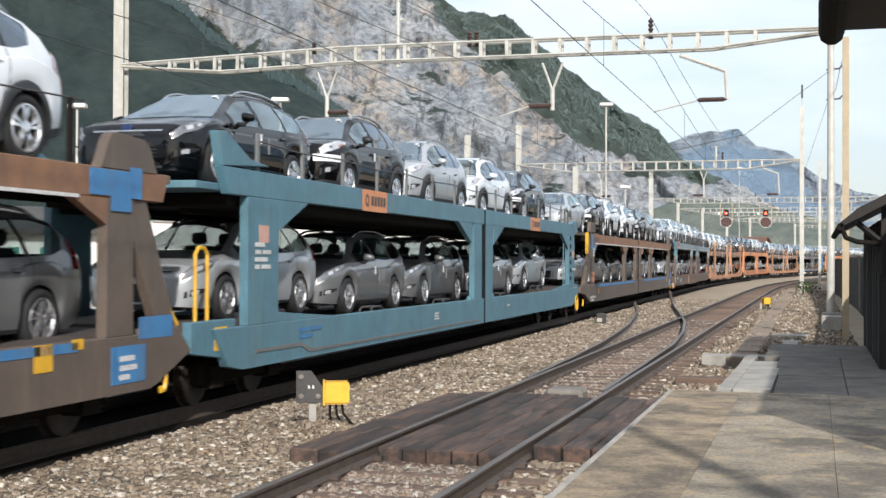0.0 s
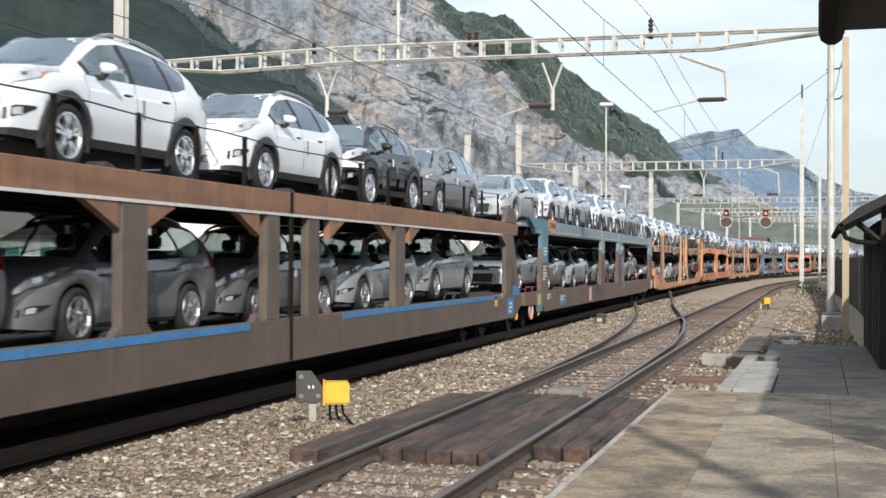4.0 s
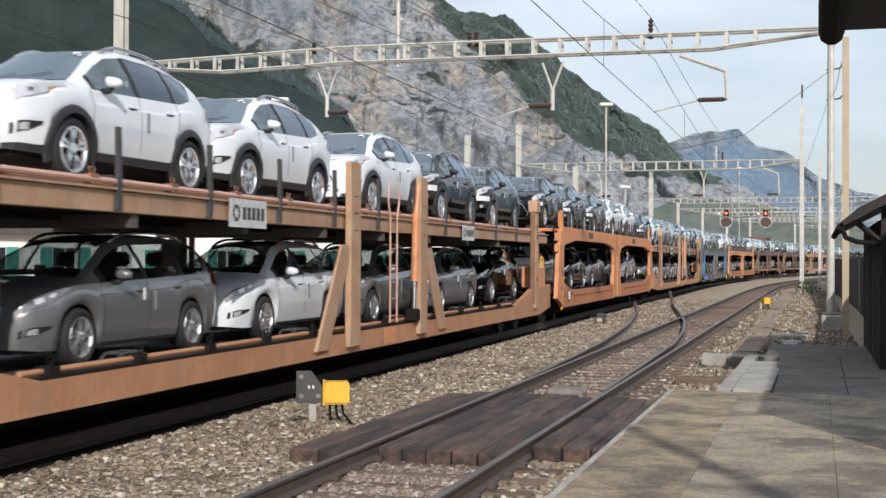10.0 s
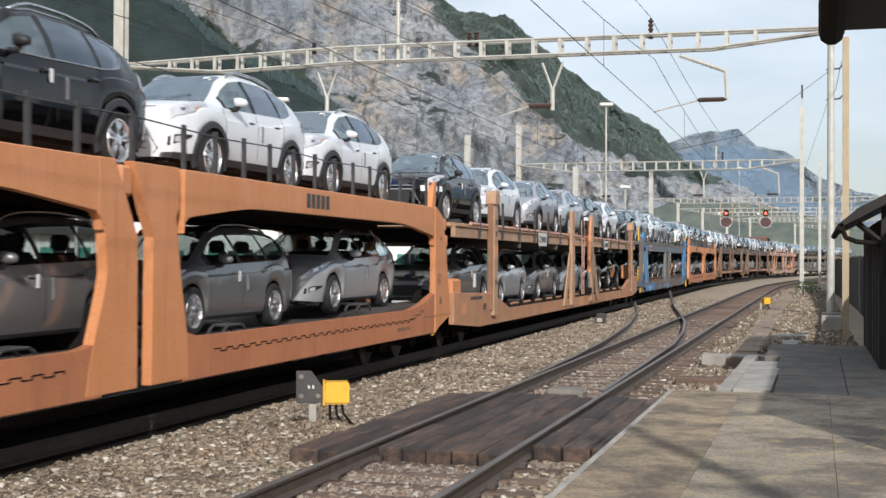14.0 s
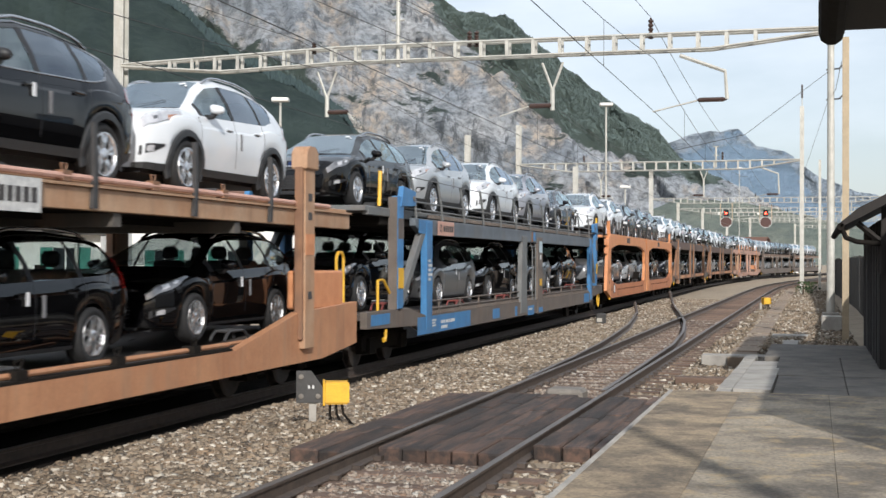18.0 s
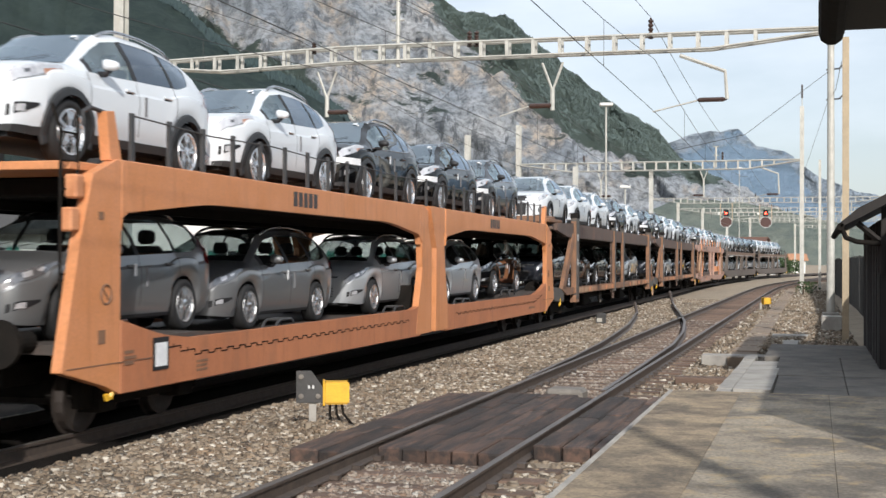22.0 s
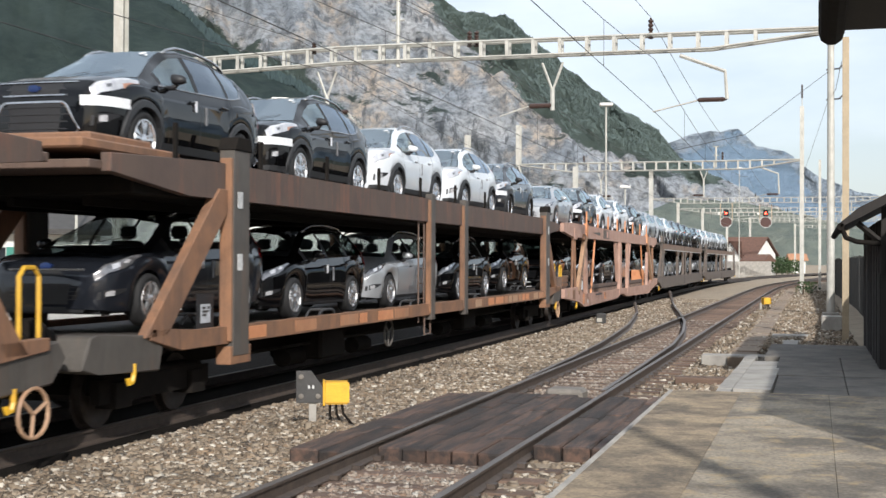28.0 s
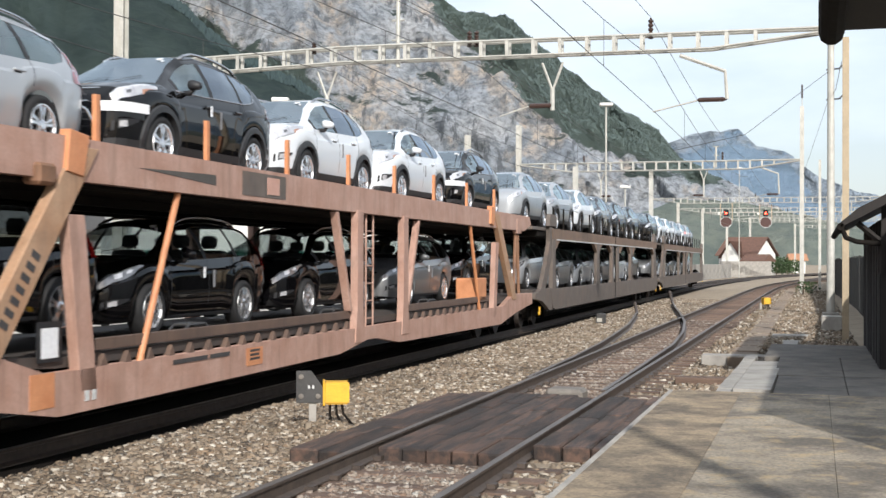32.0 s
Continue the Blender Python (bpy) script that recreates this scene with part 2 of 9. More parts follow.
# Darker copy of the concrete; shade past the platform end is in the colour.
M_CONCRETE3 = mat("worn concrete with shade in colour", (0.17, 0.155, 0.135), (0.095, 0.088, 0.08), rough=0.9, scale=1.8, fine=30, bump=0.006, streak=(0.2, 0.165, 0.125), per_piece=0.1, mid=0.5, spread=0.12)
M_KERB = mat("kerb stone", (0.40, 0.375, 0.335), (0.24, 0.225, 0.205), rough=0.85, scale=2, fine=60, bump=0.003)
M_GALV = mat("pale galvanised steel", (0.52, 0.51, 0.465), (0.38, 0.37, 0.335), rough=0.55, metal=0.1, scale=3, fine=30, streak=(0.38, 0.33, 0.27))
M_TANMAST = mat("tan mast paint", (0.42, 0.33, 0.22), (0.34, 0.27, 0.18), rough=0.6, scale=3, fine=30)
M_WIRE = mat("contact wire", (0.09, 0.085, 0.08), rough=0.5, metal=0.6)
M_INSUL = mat("brown insulator", (0.06, 0.035, 0.028), rough=0.25)
# Near-black boards: the shade on the hut is put into the colour.
M_DARKWOOD = mat("dark boards with shade in colour", (0.022, 0.018, 0.016), (0.014, 0.012, 0.011), rough=0.85, scale=3, per_piece=0.25, stretch=(5, 5, 0.5))
# Fence tone darkened by the shade it stands in.
M_FENCE = mat("weathered boards with shade in colour", (0.045, 0.043, 0.038), (0.028, 0.027, 0.025), rough=0.85, scale=3, per_piece=0.3, stretch=(5, 5, 0.5))
M_WHITEWALL = mat("white plaster", (0.74, 0.73, 0.70), (0.64, 0.63, 0.6), rough=0.9, scale=1.5, fine=50)
M_SHUTTER = mat("green shutter", (0.05, 0.24, 0.19), rough=0.6)
M_ROOF = mat("brown roof tiles", (0.16, 0.085, 0.06), (0.11, 0.06, 0.045), rough=0.85, scale=3, fine=12, bump=0.02)
M_GREYROOF = mat("dark grey roof slates", (0.075, 0.07, 0.066), (0.05, 0.048, 0.046), rough=0.85, scale=3, fine=12, bump=0.02)
M_SIGNAL = mat("dull red brown plate", (0.075, 0.028, 0.022), (0.05, 0.022, 0.018), rough=0.6, scale=6)
M_WINDOW = mat("dark window", (0.03, 0.035, 0.04), rough=0.08, coat=0.6)
M_LEAF = mat("leaves", (0.05, 0.085, 0.028), (0.03, 0.055, 0.02), rough=0.8, scale=1.5, fine=9)

# ======== building helpers ========
def mesh_of(bm, name, material, smooth=False):
    me = bpy.data.meshes.new(name)
    bmesh.ops.recalc_face_normals(bm, faces=bm.faces)
    bm.to_mesh(me)
    bm.free()
    for m in (material if isinstance(material, (list, tuple)) else [material]):
        me.materials.append(m)
    if smooth:
        for p in me.polygons:
            p.use_smooth = True
    return me


def part(name, bm, material, parent, label="", smooth=False):
    """Links a bmesh (or a ready mesh) as one mesh object under a thing or a part."""
    me = bm if isinstance(bm, bpy.types.Mesh) else mesh_of(bm, name, material, smooth)
    ob = new(name, me)
    ob.parent = parent
    if label:
        tagged(ob, label)
    return ob


def box(bm, x0, x1, y0, y1, z0, z1):
    vs = [bm.verts.new(p) for p in ((x0, y0, z0), (x1, y0, z0), (x1, y1, z0), (x0, y1, z0), (x0, y0, z1), (x1, y0, z1), (x1, y1, z1), (x0, y1, z1))]
    for f in ((0, 3, 2, 1), (4, 5, 6, 7), (0, 1, 5, 4), (1, 2, 6, 5), (2, 3, 7, 6), (3, 0, 4, 7)):
        bm.faces.new([vs[i] for i in f])
    return vs


def boxm(*a):
    bm = bmesh.new()
    box(bm, *a)
    return bm


def bevelled(bm, w=0.01, seg=1):
    bmesh.ops.bevel(bm, geom=bm.edges[:], offset=w, segments=seg, affect="EDGES")
    return bm


def prism(bm, poly, x0, x1):
    """A plate: an outline in y, z with thickness from x0 to x1."""
    a = [bm.verts.new((x0, y, z)) for y, z in poly]
    b = [bm.verts.new((x1, y, z)) for y, z in poly]
    bm.faces.new(a)
    bm.faces.new(b[::-1])
    k = len(poly)
    for i in range(k):
        bm.faces.new((a[i], b[i], b[(i + 1) % k], a[(i + 1) % k]))


def prismm(poly, x0, x1):
    bm = bmesh.new()
    prism(bm, poly, x0, x1)
    return bm


def tube(bm, pts, r, seg=6):
    """A round bar through points."""
    rings = []
    pts = [Vector(p) for p in pts]
    u = None
    for i, p in enumerate(pts):
        d = (pts[min(i + 1, len(pts) - 1)] - pts[max(i - 1, 0)]).normalized()
        u = d.cross(Vector((0, 0, 1)) if abs(d.z) < 0.9 else Vector((1, 0, 0))) if u is None else u - d * u.dot(d)
        u = u.normalized()
        w = d.cross(u).normalized()
        rings.append([bm.verts.new(p + r * (math.cos(2 * math.pi * k / seg) * u + math.sin(2 * math.pi * k / seg) * w)) for k in range(seg)])
    for a, b in zip(rings, rings[1:]):
        for k in range(seg):
            bm.faces.new((a[k], a[(k + 1) % seg], b[(k + 1) % seg], b[k]))
    bm.faces.new(rings[0][::-1])
    bm.faces.new(rings[-1])


def tubem(pts, r, seg=6):
    bm = bmesh.new()
    tube(bm, pts, r, seg)
    return bm


def lathe(bm, prof, axis="x", seg=18, at=(0, 0, 0)):
    """Turns a profile of (along, radius) round an axis."""
    rings = []
    for a, r in prof:
        ring = []
        for k in range(seg):
            c, s = r * math.cos(2 * math.pi * k / seg), r * math.sin(2 * math.pi * k / seg)
            v = {"x": (a, c, s), "y": (c, a, s), "z": (c, s, a)}[axis]
            ring.append(bm.verts.new((v[0] + at[0], v[1] + at[1], v[2] + at[2])))
        rings.append(ring)
    for a, b in zip(rings, rings[1:]):
        for k in range(seg):
            bm.faces.new((a[k], a[(k + 1) % seg], b[(k + 1) % seg], b[k]))
    bm.faces.new(rings[0])
    bm.faces.new(rings[-1][::-1])


def lathem(*a, **k):
    bm = bmesh.new()
    lathe(bm, *a, **k)
    return bm


# ======== the line of the tracks ========
TRAIN_X, NEAR_X = -8.3, -3.65
# heading off the y axis, length of the straight, radius of the curve that follows
NEAR_LINE = (0.0, 85.0, 555.35)
TRAIN_LINE = (-0.01353, 88.8, 737.0)


def along(s, x0, side=0.0, z=0.0):
    """Point at s metres along a track that passes the eye at x0, side metres to its right: place and turn."""
    a, bend, r = NEAR_LINE if x0 > -6 else TRAIN_LINE
    q = min(s, bend)
    x, y = x0 + q * math.sin(a), q * math.cos(a)
    if s > bend:
        b = a + (s - bend) / r
        x, y = x + r * (math.cos(a) - math.cos(b)), y + r * (math.sin(b) - math.sin(a))
        a = b
    return Vector((x + side * math.cos(a), y - side * math.sin(a), z)), a


def on_track(s, x0, side=0.0, z=0.0):
    p, a = along(s, x0, side, z)
    return Matrix.Translation(p) @ Matrix.Rotation(-a, 4, "Z")


RAIL_SHAPE = ((-0.07, -0.17), (0.07, -0.17), (0.07, -0.155), (0.012, -0.13), (0.012, -0.04), (0.036, -0.03), (0.036, -0.004), (0.028, 0.0), (-0.028, 0.0), (-0.036, -0.004), (-0.036, -0.03), (-0.012, -0.04), (-0.012, -0.13), (-0.07, -0.155))


def rail_mesh(pts):
    """A rail swept through a line of (place, turn)."""
    bm = bmesh.new()
    rings = []
    for p, a in pts:
        c, s = math.cos(a), math.sin(a)
        rings.append([bm.verts.new((p.x + x * c, p.y - x * s, p.z + z)) for x, z in RAIL_SHAPE])
    k = len(RAIL_SHAPE)
    for a, b in zip(rings, rings[1:]):
        for i in range(k):
            f = bm.faces.new((a[i], a[(i + 1) % k], b[(i + 1) % k], b[i]))
            f.material_index = 1 if i in (6, 7, 8) else 0
    bm.faces.new(rings[0])
    bm.faces.new(rings[-1])
    return mesh_of(bm, "rail", [M_RAIL, M_RAILTOP])


S_LINE = [-40, -20, 0, 20, 40, 60] + list(range(80, 460, 8))
track_train = tagged(new("track_1"), "railway track with worn steel rails on dark sleepers", "track", kind="structure")
track_near = tagged(new("track_2"), "railway track with rusty sleepers and bright rail heads", "track", kind="structure")
for parent, x0 in ((track_train, TRAIN_X), (track_near, NEAR_X)):
    for side in (-0.753, 0.753):
        part("rail", rail_mesh([along(s, x0, side) for s in S_LINE]), None, parent)

# ======== ground ========
bm = bmesh.new()
xs = [-4000, -1500, -600, -250, -120, -60, -30, -14, -9.9, -9.3, -7.2, -6.75, -6.0, -5.45, -4.9, -2.4, -2.1, -1.9, 0, 3, 8, 20, 60, 200, 800, 3500]
ys = [-3000, -800, -300, -100, -40, -10, 4, 8, 12, 16, 20, 24, 28, 34, 40, 50, 60, 80, 100, 130, 170, 220, 300, 500, 900, 1800, 4000]
gv = []
for y in ys:
    row = []
    for x in xs:
        z = -0.30
        if -9.4 <= x <= -7.1:
            z = -0.20
        if -6.8 < x < -5.3:
            z = -0.17
        if -5.0 < x < -2.3:
            z = -0.20
        row.append(bm.verts.new((x, y, z)))
    gv.append(row)
for a, b in zip(gv, gv[1:]):
    for i in range(len(xs) - 1):
        bm.faces.new((a[i], a[i + 1], b[i + 1], b[i]))
ground = tagged(new("ground", mesh_of(bm, "ground", M_BALLAST)), "pale brown gravel ground and ballast beside the tracks", "ground", kind="structure")

# ======== mountains ========
def mountain_mat(name, rock1, rock2, rock3, green1, green2, rock_at, scale, tuft=0.0):
    """Rock with dark fissures painted in where the slope is bare, grass and wood elsewhere; scale 1 suits features of
    some metres.
    """
    m = bpy.data.materials.new(name)
    m.use_nodes = True
    n, l = m.node_tree.nodes, m.node_tree.links
    b = n["Principled BSDF"]
    b.inputs["Roughness"].default_value = 0.95
    b.inputs["Specular IOR Level"].default_value = 0.1
    co = n.new("ShaderNodeAttribute")
    co.attribute_name = "face"

    def nz(sc, det, rough=0.6, stretch=(1, 1, 1), turn=(0, 0, 0)):
        mp = n.new("ShaderNodeMapping")
        mp.inputs["Scale"].default_value = stretch
        mp.inputs["Rotation"].default_value = turn
        t = n.new("ShaderNodeTexNoise")
        t.inputs["Scale"].default_value, t.inputs["Detail"].default_value, t.inputs["Roughness"].default_value = sc * scale, det, rough
        l.new(co.outputs["Vector"], mp.inputs["Vector"])
        l.new(mp.outputs["Vector"], t.inputs["Vector"])
        return t.outputs["Fac"]

    def rng(v, a, c, lo=0.0, hi=1.0):
        r = n.new("ShaderNodeMapRange")
        r.inputs["From Min"].default_value, r.inputs["From Max"].default_value = a, c
        r.inputs["To Min"].default_value, r.inputs["To Max"].default_value = lo, hi
        l.new(v, r.inputs["Value"])
        return r.outputs["Result"]

    def mixc(f, a, c):
        x = n.new("ShaderNodeMixRGB")
        for k, v in (("Fac", f), ("Color1", a), ("Color2", c)):
            if isinstance(v, tuple):
                x.inputs[k].default_value = (*v, 1)
            elif isinstance(v, float):
                x.inputs[k].default_value = v
            else:
                l.new(v, x.inputs[k])
        return x.outputs["Color"]

    # The shade of hollows and cracks is painted into the rock with this tone.
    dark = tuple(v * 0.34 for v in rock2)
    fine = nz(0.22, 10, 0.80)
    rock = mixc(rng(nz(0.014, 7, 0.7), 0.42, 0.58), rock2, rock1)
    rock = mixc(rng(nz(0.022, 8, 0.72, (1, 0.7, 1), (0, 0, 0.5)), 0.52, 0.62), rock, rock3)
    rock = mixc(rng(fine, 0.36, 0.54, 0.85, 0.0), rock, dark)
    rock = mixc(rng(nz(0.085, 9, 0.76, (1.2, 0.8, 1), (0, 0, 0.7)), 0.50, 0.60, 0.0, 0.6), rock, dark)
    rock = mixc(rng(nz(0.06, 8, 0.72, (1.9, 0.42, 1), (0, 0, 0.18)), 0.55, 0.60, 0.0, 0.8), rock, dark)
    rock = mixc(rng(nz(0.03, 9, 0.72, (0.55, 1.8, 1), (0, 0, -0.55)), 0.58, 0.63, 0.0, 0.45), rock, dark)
    if tuft:
        rock = mixc(rng(nz(0.03, 9, 0.7, (0.7, 1.3, 1)), 0.60 - tuft, 0.64 - tuft), rock, green2)
    green = mixc(rng(nz(0.10, 6, 0.75), 0.38, 0.62), green2, green1)
    green = mixc(rng(nz(0.008, 4), 0.45, 0.65, 0.0, 0.6), green, tuple(v * 1.5 for v in green1))
    at = n.new("ShaderNodeAttribute")
    at.attribute_name = "bare"
    sm = n.new("ShaderNodeMath")
    sm.operation = "ADD"
    l.new(at.outputs["Fac"], sm.inputs[0])
    l.new(rng(nz(0.011, 10, 0.7), 0.25, 0.75, -0.6, 0.6), sm.inputs[1])
    col = mixc(rng(sm.outputs[0], rock_at - 0.04, rock_at + 0.04), green, rock)
    l.new(col, b.inputs["Base Color"])
    bu = n.new("ShaderNodeBump")
    bu.inputs["Strength"].default_value, bu.inputs["Distance"].default_value = 1.0, 9.0 / scale
    l.new(fine, bu.inputs["Height"])
    l.new(bu.outputs["Normal"], b.inputs["Normal"])
    return m


def direction(px):
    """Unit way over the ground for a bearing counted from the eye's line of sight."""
    a = radians(YAW) - math.atan((px - 784) / 2229.0)
    return Vector((-math.sin(a), math.cos(a), 0.0))


def slope_point(ridge, r0, depth, seed, rough, px, v):
    """The place on a slope that rises from r0 metres off to a ridge."""
    top = float(np.interp(px, [p[0] for p in ridge], [p[1] for p in ridge]))
    q = Vector((px * 0.012 + seed, v * 5.0, seed * 1.7))
    env = min(1.0, v * 4)
    dr = (noise.fractal(q * 0.8, 1.0, 2.1, 3) * 0.04 + noise.fractal(Vector((px * 0.022 + v * 3 + seed, v * 3.5, 1.0)), 0.9, 2.1, 5) * 0.03) * r0 * env * rough
    dh = noise.fractal(q * 2.3, 1.0, 2.0, 4) * 0.009 * r0 * rough * (1.0 if v < 0.985 else 0.5)
    p = direction(px) * (r0 + depth * v ** 1.25 + dr)
    return Vector((p.x, p.y, top * (r0 + depth) * v + dh * env - 3.0))


def mountain(name, label, ridge, r0, depth, material, bare, seed, rows=46, cols=150, rough=1.0, trees=None):
    """A slope with its rock and woods; ridge: bearing and steepness of sight, bare: where rock shows."""
    verts, faces, vals, flat = [], [], [], []
    x0, x1 = ridge[0][0], ridge[-1][0]
    for i in range(cols):
        px = x0 + (x1 - x0) * i / (cols - 1)
        for j in range(rows):
            verts.append(slope_point(ridge, r0, depth, seed, rough, px, j / (rows - 1)))
            vals.append(bare(px, j / (rows - 1)))
            flat += [px * r0 / 2229.0, verts[-1].z * 1.25, seed]
    for i in range(cols - 1):
        for j in range(rows - 1):
            a = i * rows + j
            faces.append((a, a + rows, a + rows + 1, a + 1))
    me = bpy.data.meshes.new(name)
    me.from_pydata(verts, [], faces)
    at = me.attributes.new("bare", "FLOAT", "POINT")
    at.data.foreach_set("value", vals)
    at = me.attributes.new("face", "FLOAT_VECTOR", "POINT")
    at.data.foreach_set("vector", flat)
    for p in me.polygons:
        p.use_smooth = True
    me.materials.append(material)
    ob = tagged(new(name, me), label, "mountain", kind="structure")
    if trees:
        count, px0, px1, v0, v1, h0, h1, m = trees
        r = random.Random(int(seed * 10))
        tv, tf = [], []
        for _ in range(count):
            px, v = r.uniform(px0, px1), r.uniform(v0, v1) ** 0.8
            if bare(px, v) + noise.fractal(Vector((px * 0.02, v * 9, seed)), 1.0, 2.0, 4) * 0.5 > 0.45:
                continue
            p = slope_point(ridge, r0, depth, seed, rough, px, v)
            h = r.uniform(h0, h1)
            w = h * r.uniform(0.3, 0.42)
            a0 = r.uniform(0, 6.28)
            base = len(tv)
            for f, zz in ((1.0, -0.12), (0.7, 0.42)):
                for q in range(5):
                    g = f * w * r.uniform(0.65, 1.3)
                    a = a0 + q * 1.2566
                    tv.append((p.x + g * math.cos(a), p.y + g * math.sin(a), p.z + h * (zz + r.uniform(-0.1, 0.1))))
            tv.append((p.x + r.uniform(-0.2, 0.2) * w, p.y, p.z + h))
            for q in range(5):
                e = (q + 1) % 5
                tf.append((base + q, base + e, base + 5 + e, base + 5 + q))
                tf.append((base + 5 + q, base + 5 + e, base + 10))
        me = bpy.data.meshes.new("woods")
        me.from_pydata(tv, [], tf)
        me.materials.append(m)
        tagged(new("woods", me), "mixed woods in haze-tinted dark green covering the " + ("steep hillside" if h1 > 8.8 else "shoulder of the cliff"), "trees", kind="stuff")
    return ob


def el(y):
    return (462 - y) / 2229.0


def woods_mat(name, tones):
    """Tree crowns, each with a green of its own; the tones carry the haze."""
    m = bpy.data.materials.new(name)
    m.use_nodes = True
    n, l = m.node_tree.nodes, m.node_tree.links
    b = n["Principled BSDF"]
    b.inputs["Roughness"].default_value = 0.95
    b.inputs["Specular IOR Level"].default_value = 0.1
    g = n.new("ShaderNodeNewGeometry")
    r = n.new("ShaderNodeValToRGB")
    r.color_ramp.elements[0].color, r.color_ramp.elements[1].color = (*tones[0], 1), (*tones[-1], 1)
    for i, c in enumerate(tones[1:-1]):
        r.color_ramp.elements.new((i + 1) / (len(tones) - 1)).color = (*c, 1)
    l.new(g.outputs["Random Per Island"], r.inputs["Fac"])
    l.new(r.outputs["Color"], b.inputs["Base Color"])
    return m


# Far-off haze is mixed into these base colours, paler and bluer.
M_WOODS = woods_mat("near wood with painted haze", ((0.041, 0.060, 0.065), (0.045, 0.066, 0.070), (0.048, 0.070, 0.072), (0.043, 0.063, 0.067), (0.053, 0.078, 0.076)))
M_WOODS2 = woods_mat("far wood with painted haze", ((0.098, 0.130, 0.128), (0.102, 0.134, 0.129), (0.106, 0.138, 0.130), (0.100, 0.132, 0.128), (0.112, 0.146, 0.134)))
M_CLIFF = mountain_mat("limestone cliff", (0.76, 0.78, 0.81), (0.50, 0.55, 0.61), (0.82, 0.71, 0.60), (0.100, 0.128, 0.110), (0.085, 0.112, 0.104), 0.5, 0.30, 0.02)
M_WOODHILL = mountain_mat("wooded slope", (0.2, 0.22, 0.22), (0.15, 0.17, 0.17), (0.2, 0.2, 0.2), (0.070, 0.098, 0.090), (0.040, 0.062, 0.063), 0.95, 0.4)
M_FARHILL = mountain_mat("far range with painted haze", (0.60, 0.67, 0.74), (0.46, 0.56, 0.67), (0.64, 0.70, 0.75), (0.37, 0.50, 0.65), (0.33, 0.47, 0.62), 0.62, 0.12)
M_LOWSLOPE = mountain_mat("meadow slope", (0.3, 0.3, 0.28), (0.2, 0.2, 0.19), (0.3, 0.3, 0.28), (0.34, 0.37, 0.31), (0.22, 0.27, 0.24), 0.95, 0.6)


def bare_cliff(px, v):
    y = 462 - v * 880.0 / (620.0 + 260.0 * v ** 1.25) * (462 - float(np.interp(px, [300, 800, 960, 1170, 1300], [-200, 5, 70, 240, 330])))
    edge = float(np.interp(px, [300, 560, 663, 740, 790, 860, 921, 980, 1060, 1170, 1260], [-400, -300, -20, 10, 50, 115, 170, 205, 250, 295, 322]))
    low = float(np.interp(px, [300, 420, 560, 640, 800, 1260], [60, 130, 190, 260, 330, 420]))
    return max(0.0, min(1.0, 0.5 + min(y - edge, low - y) / 60.0))


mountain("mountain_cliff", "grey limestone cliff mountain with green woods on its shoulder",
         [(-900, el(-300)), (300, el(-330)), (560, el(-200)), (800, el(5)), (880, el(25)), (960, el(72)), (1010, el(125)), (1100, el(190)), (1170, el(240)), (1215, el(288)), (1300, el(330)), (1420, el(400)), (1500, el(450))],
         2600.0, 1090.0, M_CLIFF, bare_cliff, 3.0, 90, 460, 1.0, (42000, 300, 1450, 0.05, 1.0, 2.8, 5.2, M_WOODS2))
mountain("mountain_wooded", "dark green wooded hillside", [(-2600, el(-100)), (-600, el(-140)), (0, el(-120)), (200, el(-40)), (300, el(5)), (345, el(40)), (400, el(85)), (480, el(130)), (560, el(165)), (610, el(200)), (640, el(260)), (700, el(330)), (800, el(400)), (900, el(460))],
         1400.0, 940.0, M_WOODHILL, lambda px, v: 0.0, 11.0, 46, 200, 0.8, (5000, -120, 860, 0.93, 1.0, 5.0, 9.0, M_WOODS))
mountain("mountain_far", "distant mountain range, blue haze put into its colours", [(1000, el(330)), (1195, el(250)), (1240, el(236)), (1300, el(228)), (1330, el(258)), (1400, el(280)), (1450, el(318)), (1568, el(352)), (1900, el(300)), (2600, el(250)), (3400, el(330))],
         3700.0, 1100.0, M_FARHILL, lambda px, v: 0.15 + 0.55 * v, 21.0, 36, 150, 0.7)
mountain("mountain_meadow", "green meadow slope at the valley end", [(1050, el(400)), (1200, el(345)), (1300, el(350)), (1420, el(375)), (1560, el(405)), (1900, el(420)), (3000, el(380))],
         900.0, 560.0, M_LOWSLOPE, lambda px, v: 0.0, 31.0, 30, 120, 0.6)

# ======== the train's way ========
SPEED_T = (0, 3, 6, 9, 12, 15, 18, 21, 24, 27, 30, 32)
SPEED_V = (10.04, 9.87, 9.78, 9.48, 9.24, 9.13, 9.06, 8.91, 8.76, 8.44, 7.79, 7.14)


def travelled(t):
    """Metres that the train has gone at t seconds."""
    ts = np.arange(0, t + 1e-9, 0.02)
    vs = np.interp(ts, SPEED_T, SPEED_V)
    return float(np.sum((vs[1:] + vs[:-1]) / 2) * 0.02)


ROW_TIMES = [float(k) for k in range(33)]
ROW_WAY = [travelled(t) for t in ROW_TIMES]
MOVING = []


def ride(ob, s, side=0.0, z=0.0, half=0.0):
    """Notes a thing that rides with the train; s: its place along the track at the start."""
    MOVING.append((ob, s, side, z, half))
    ob.matrix_basis = on_track(s, TRAIN_X, side, z)


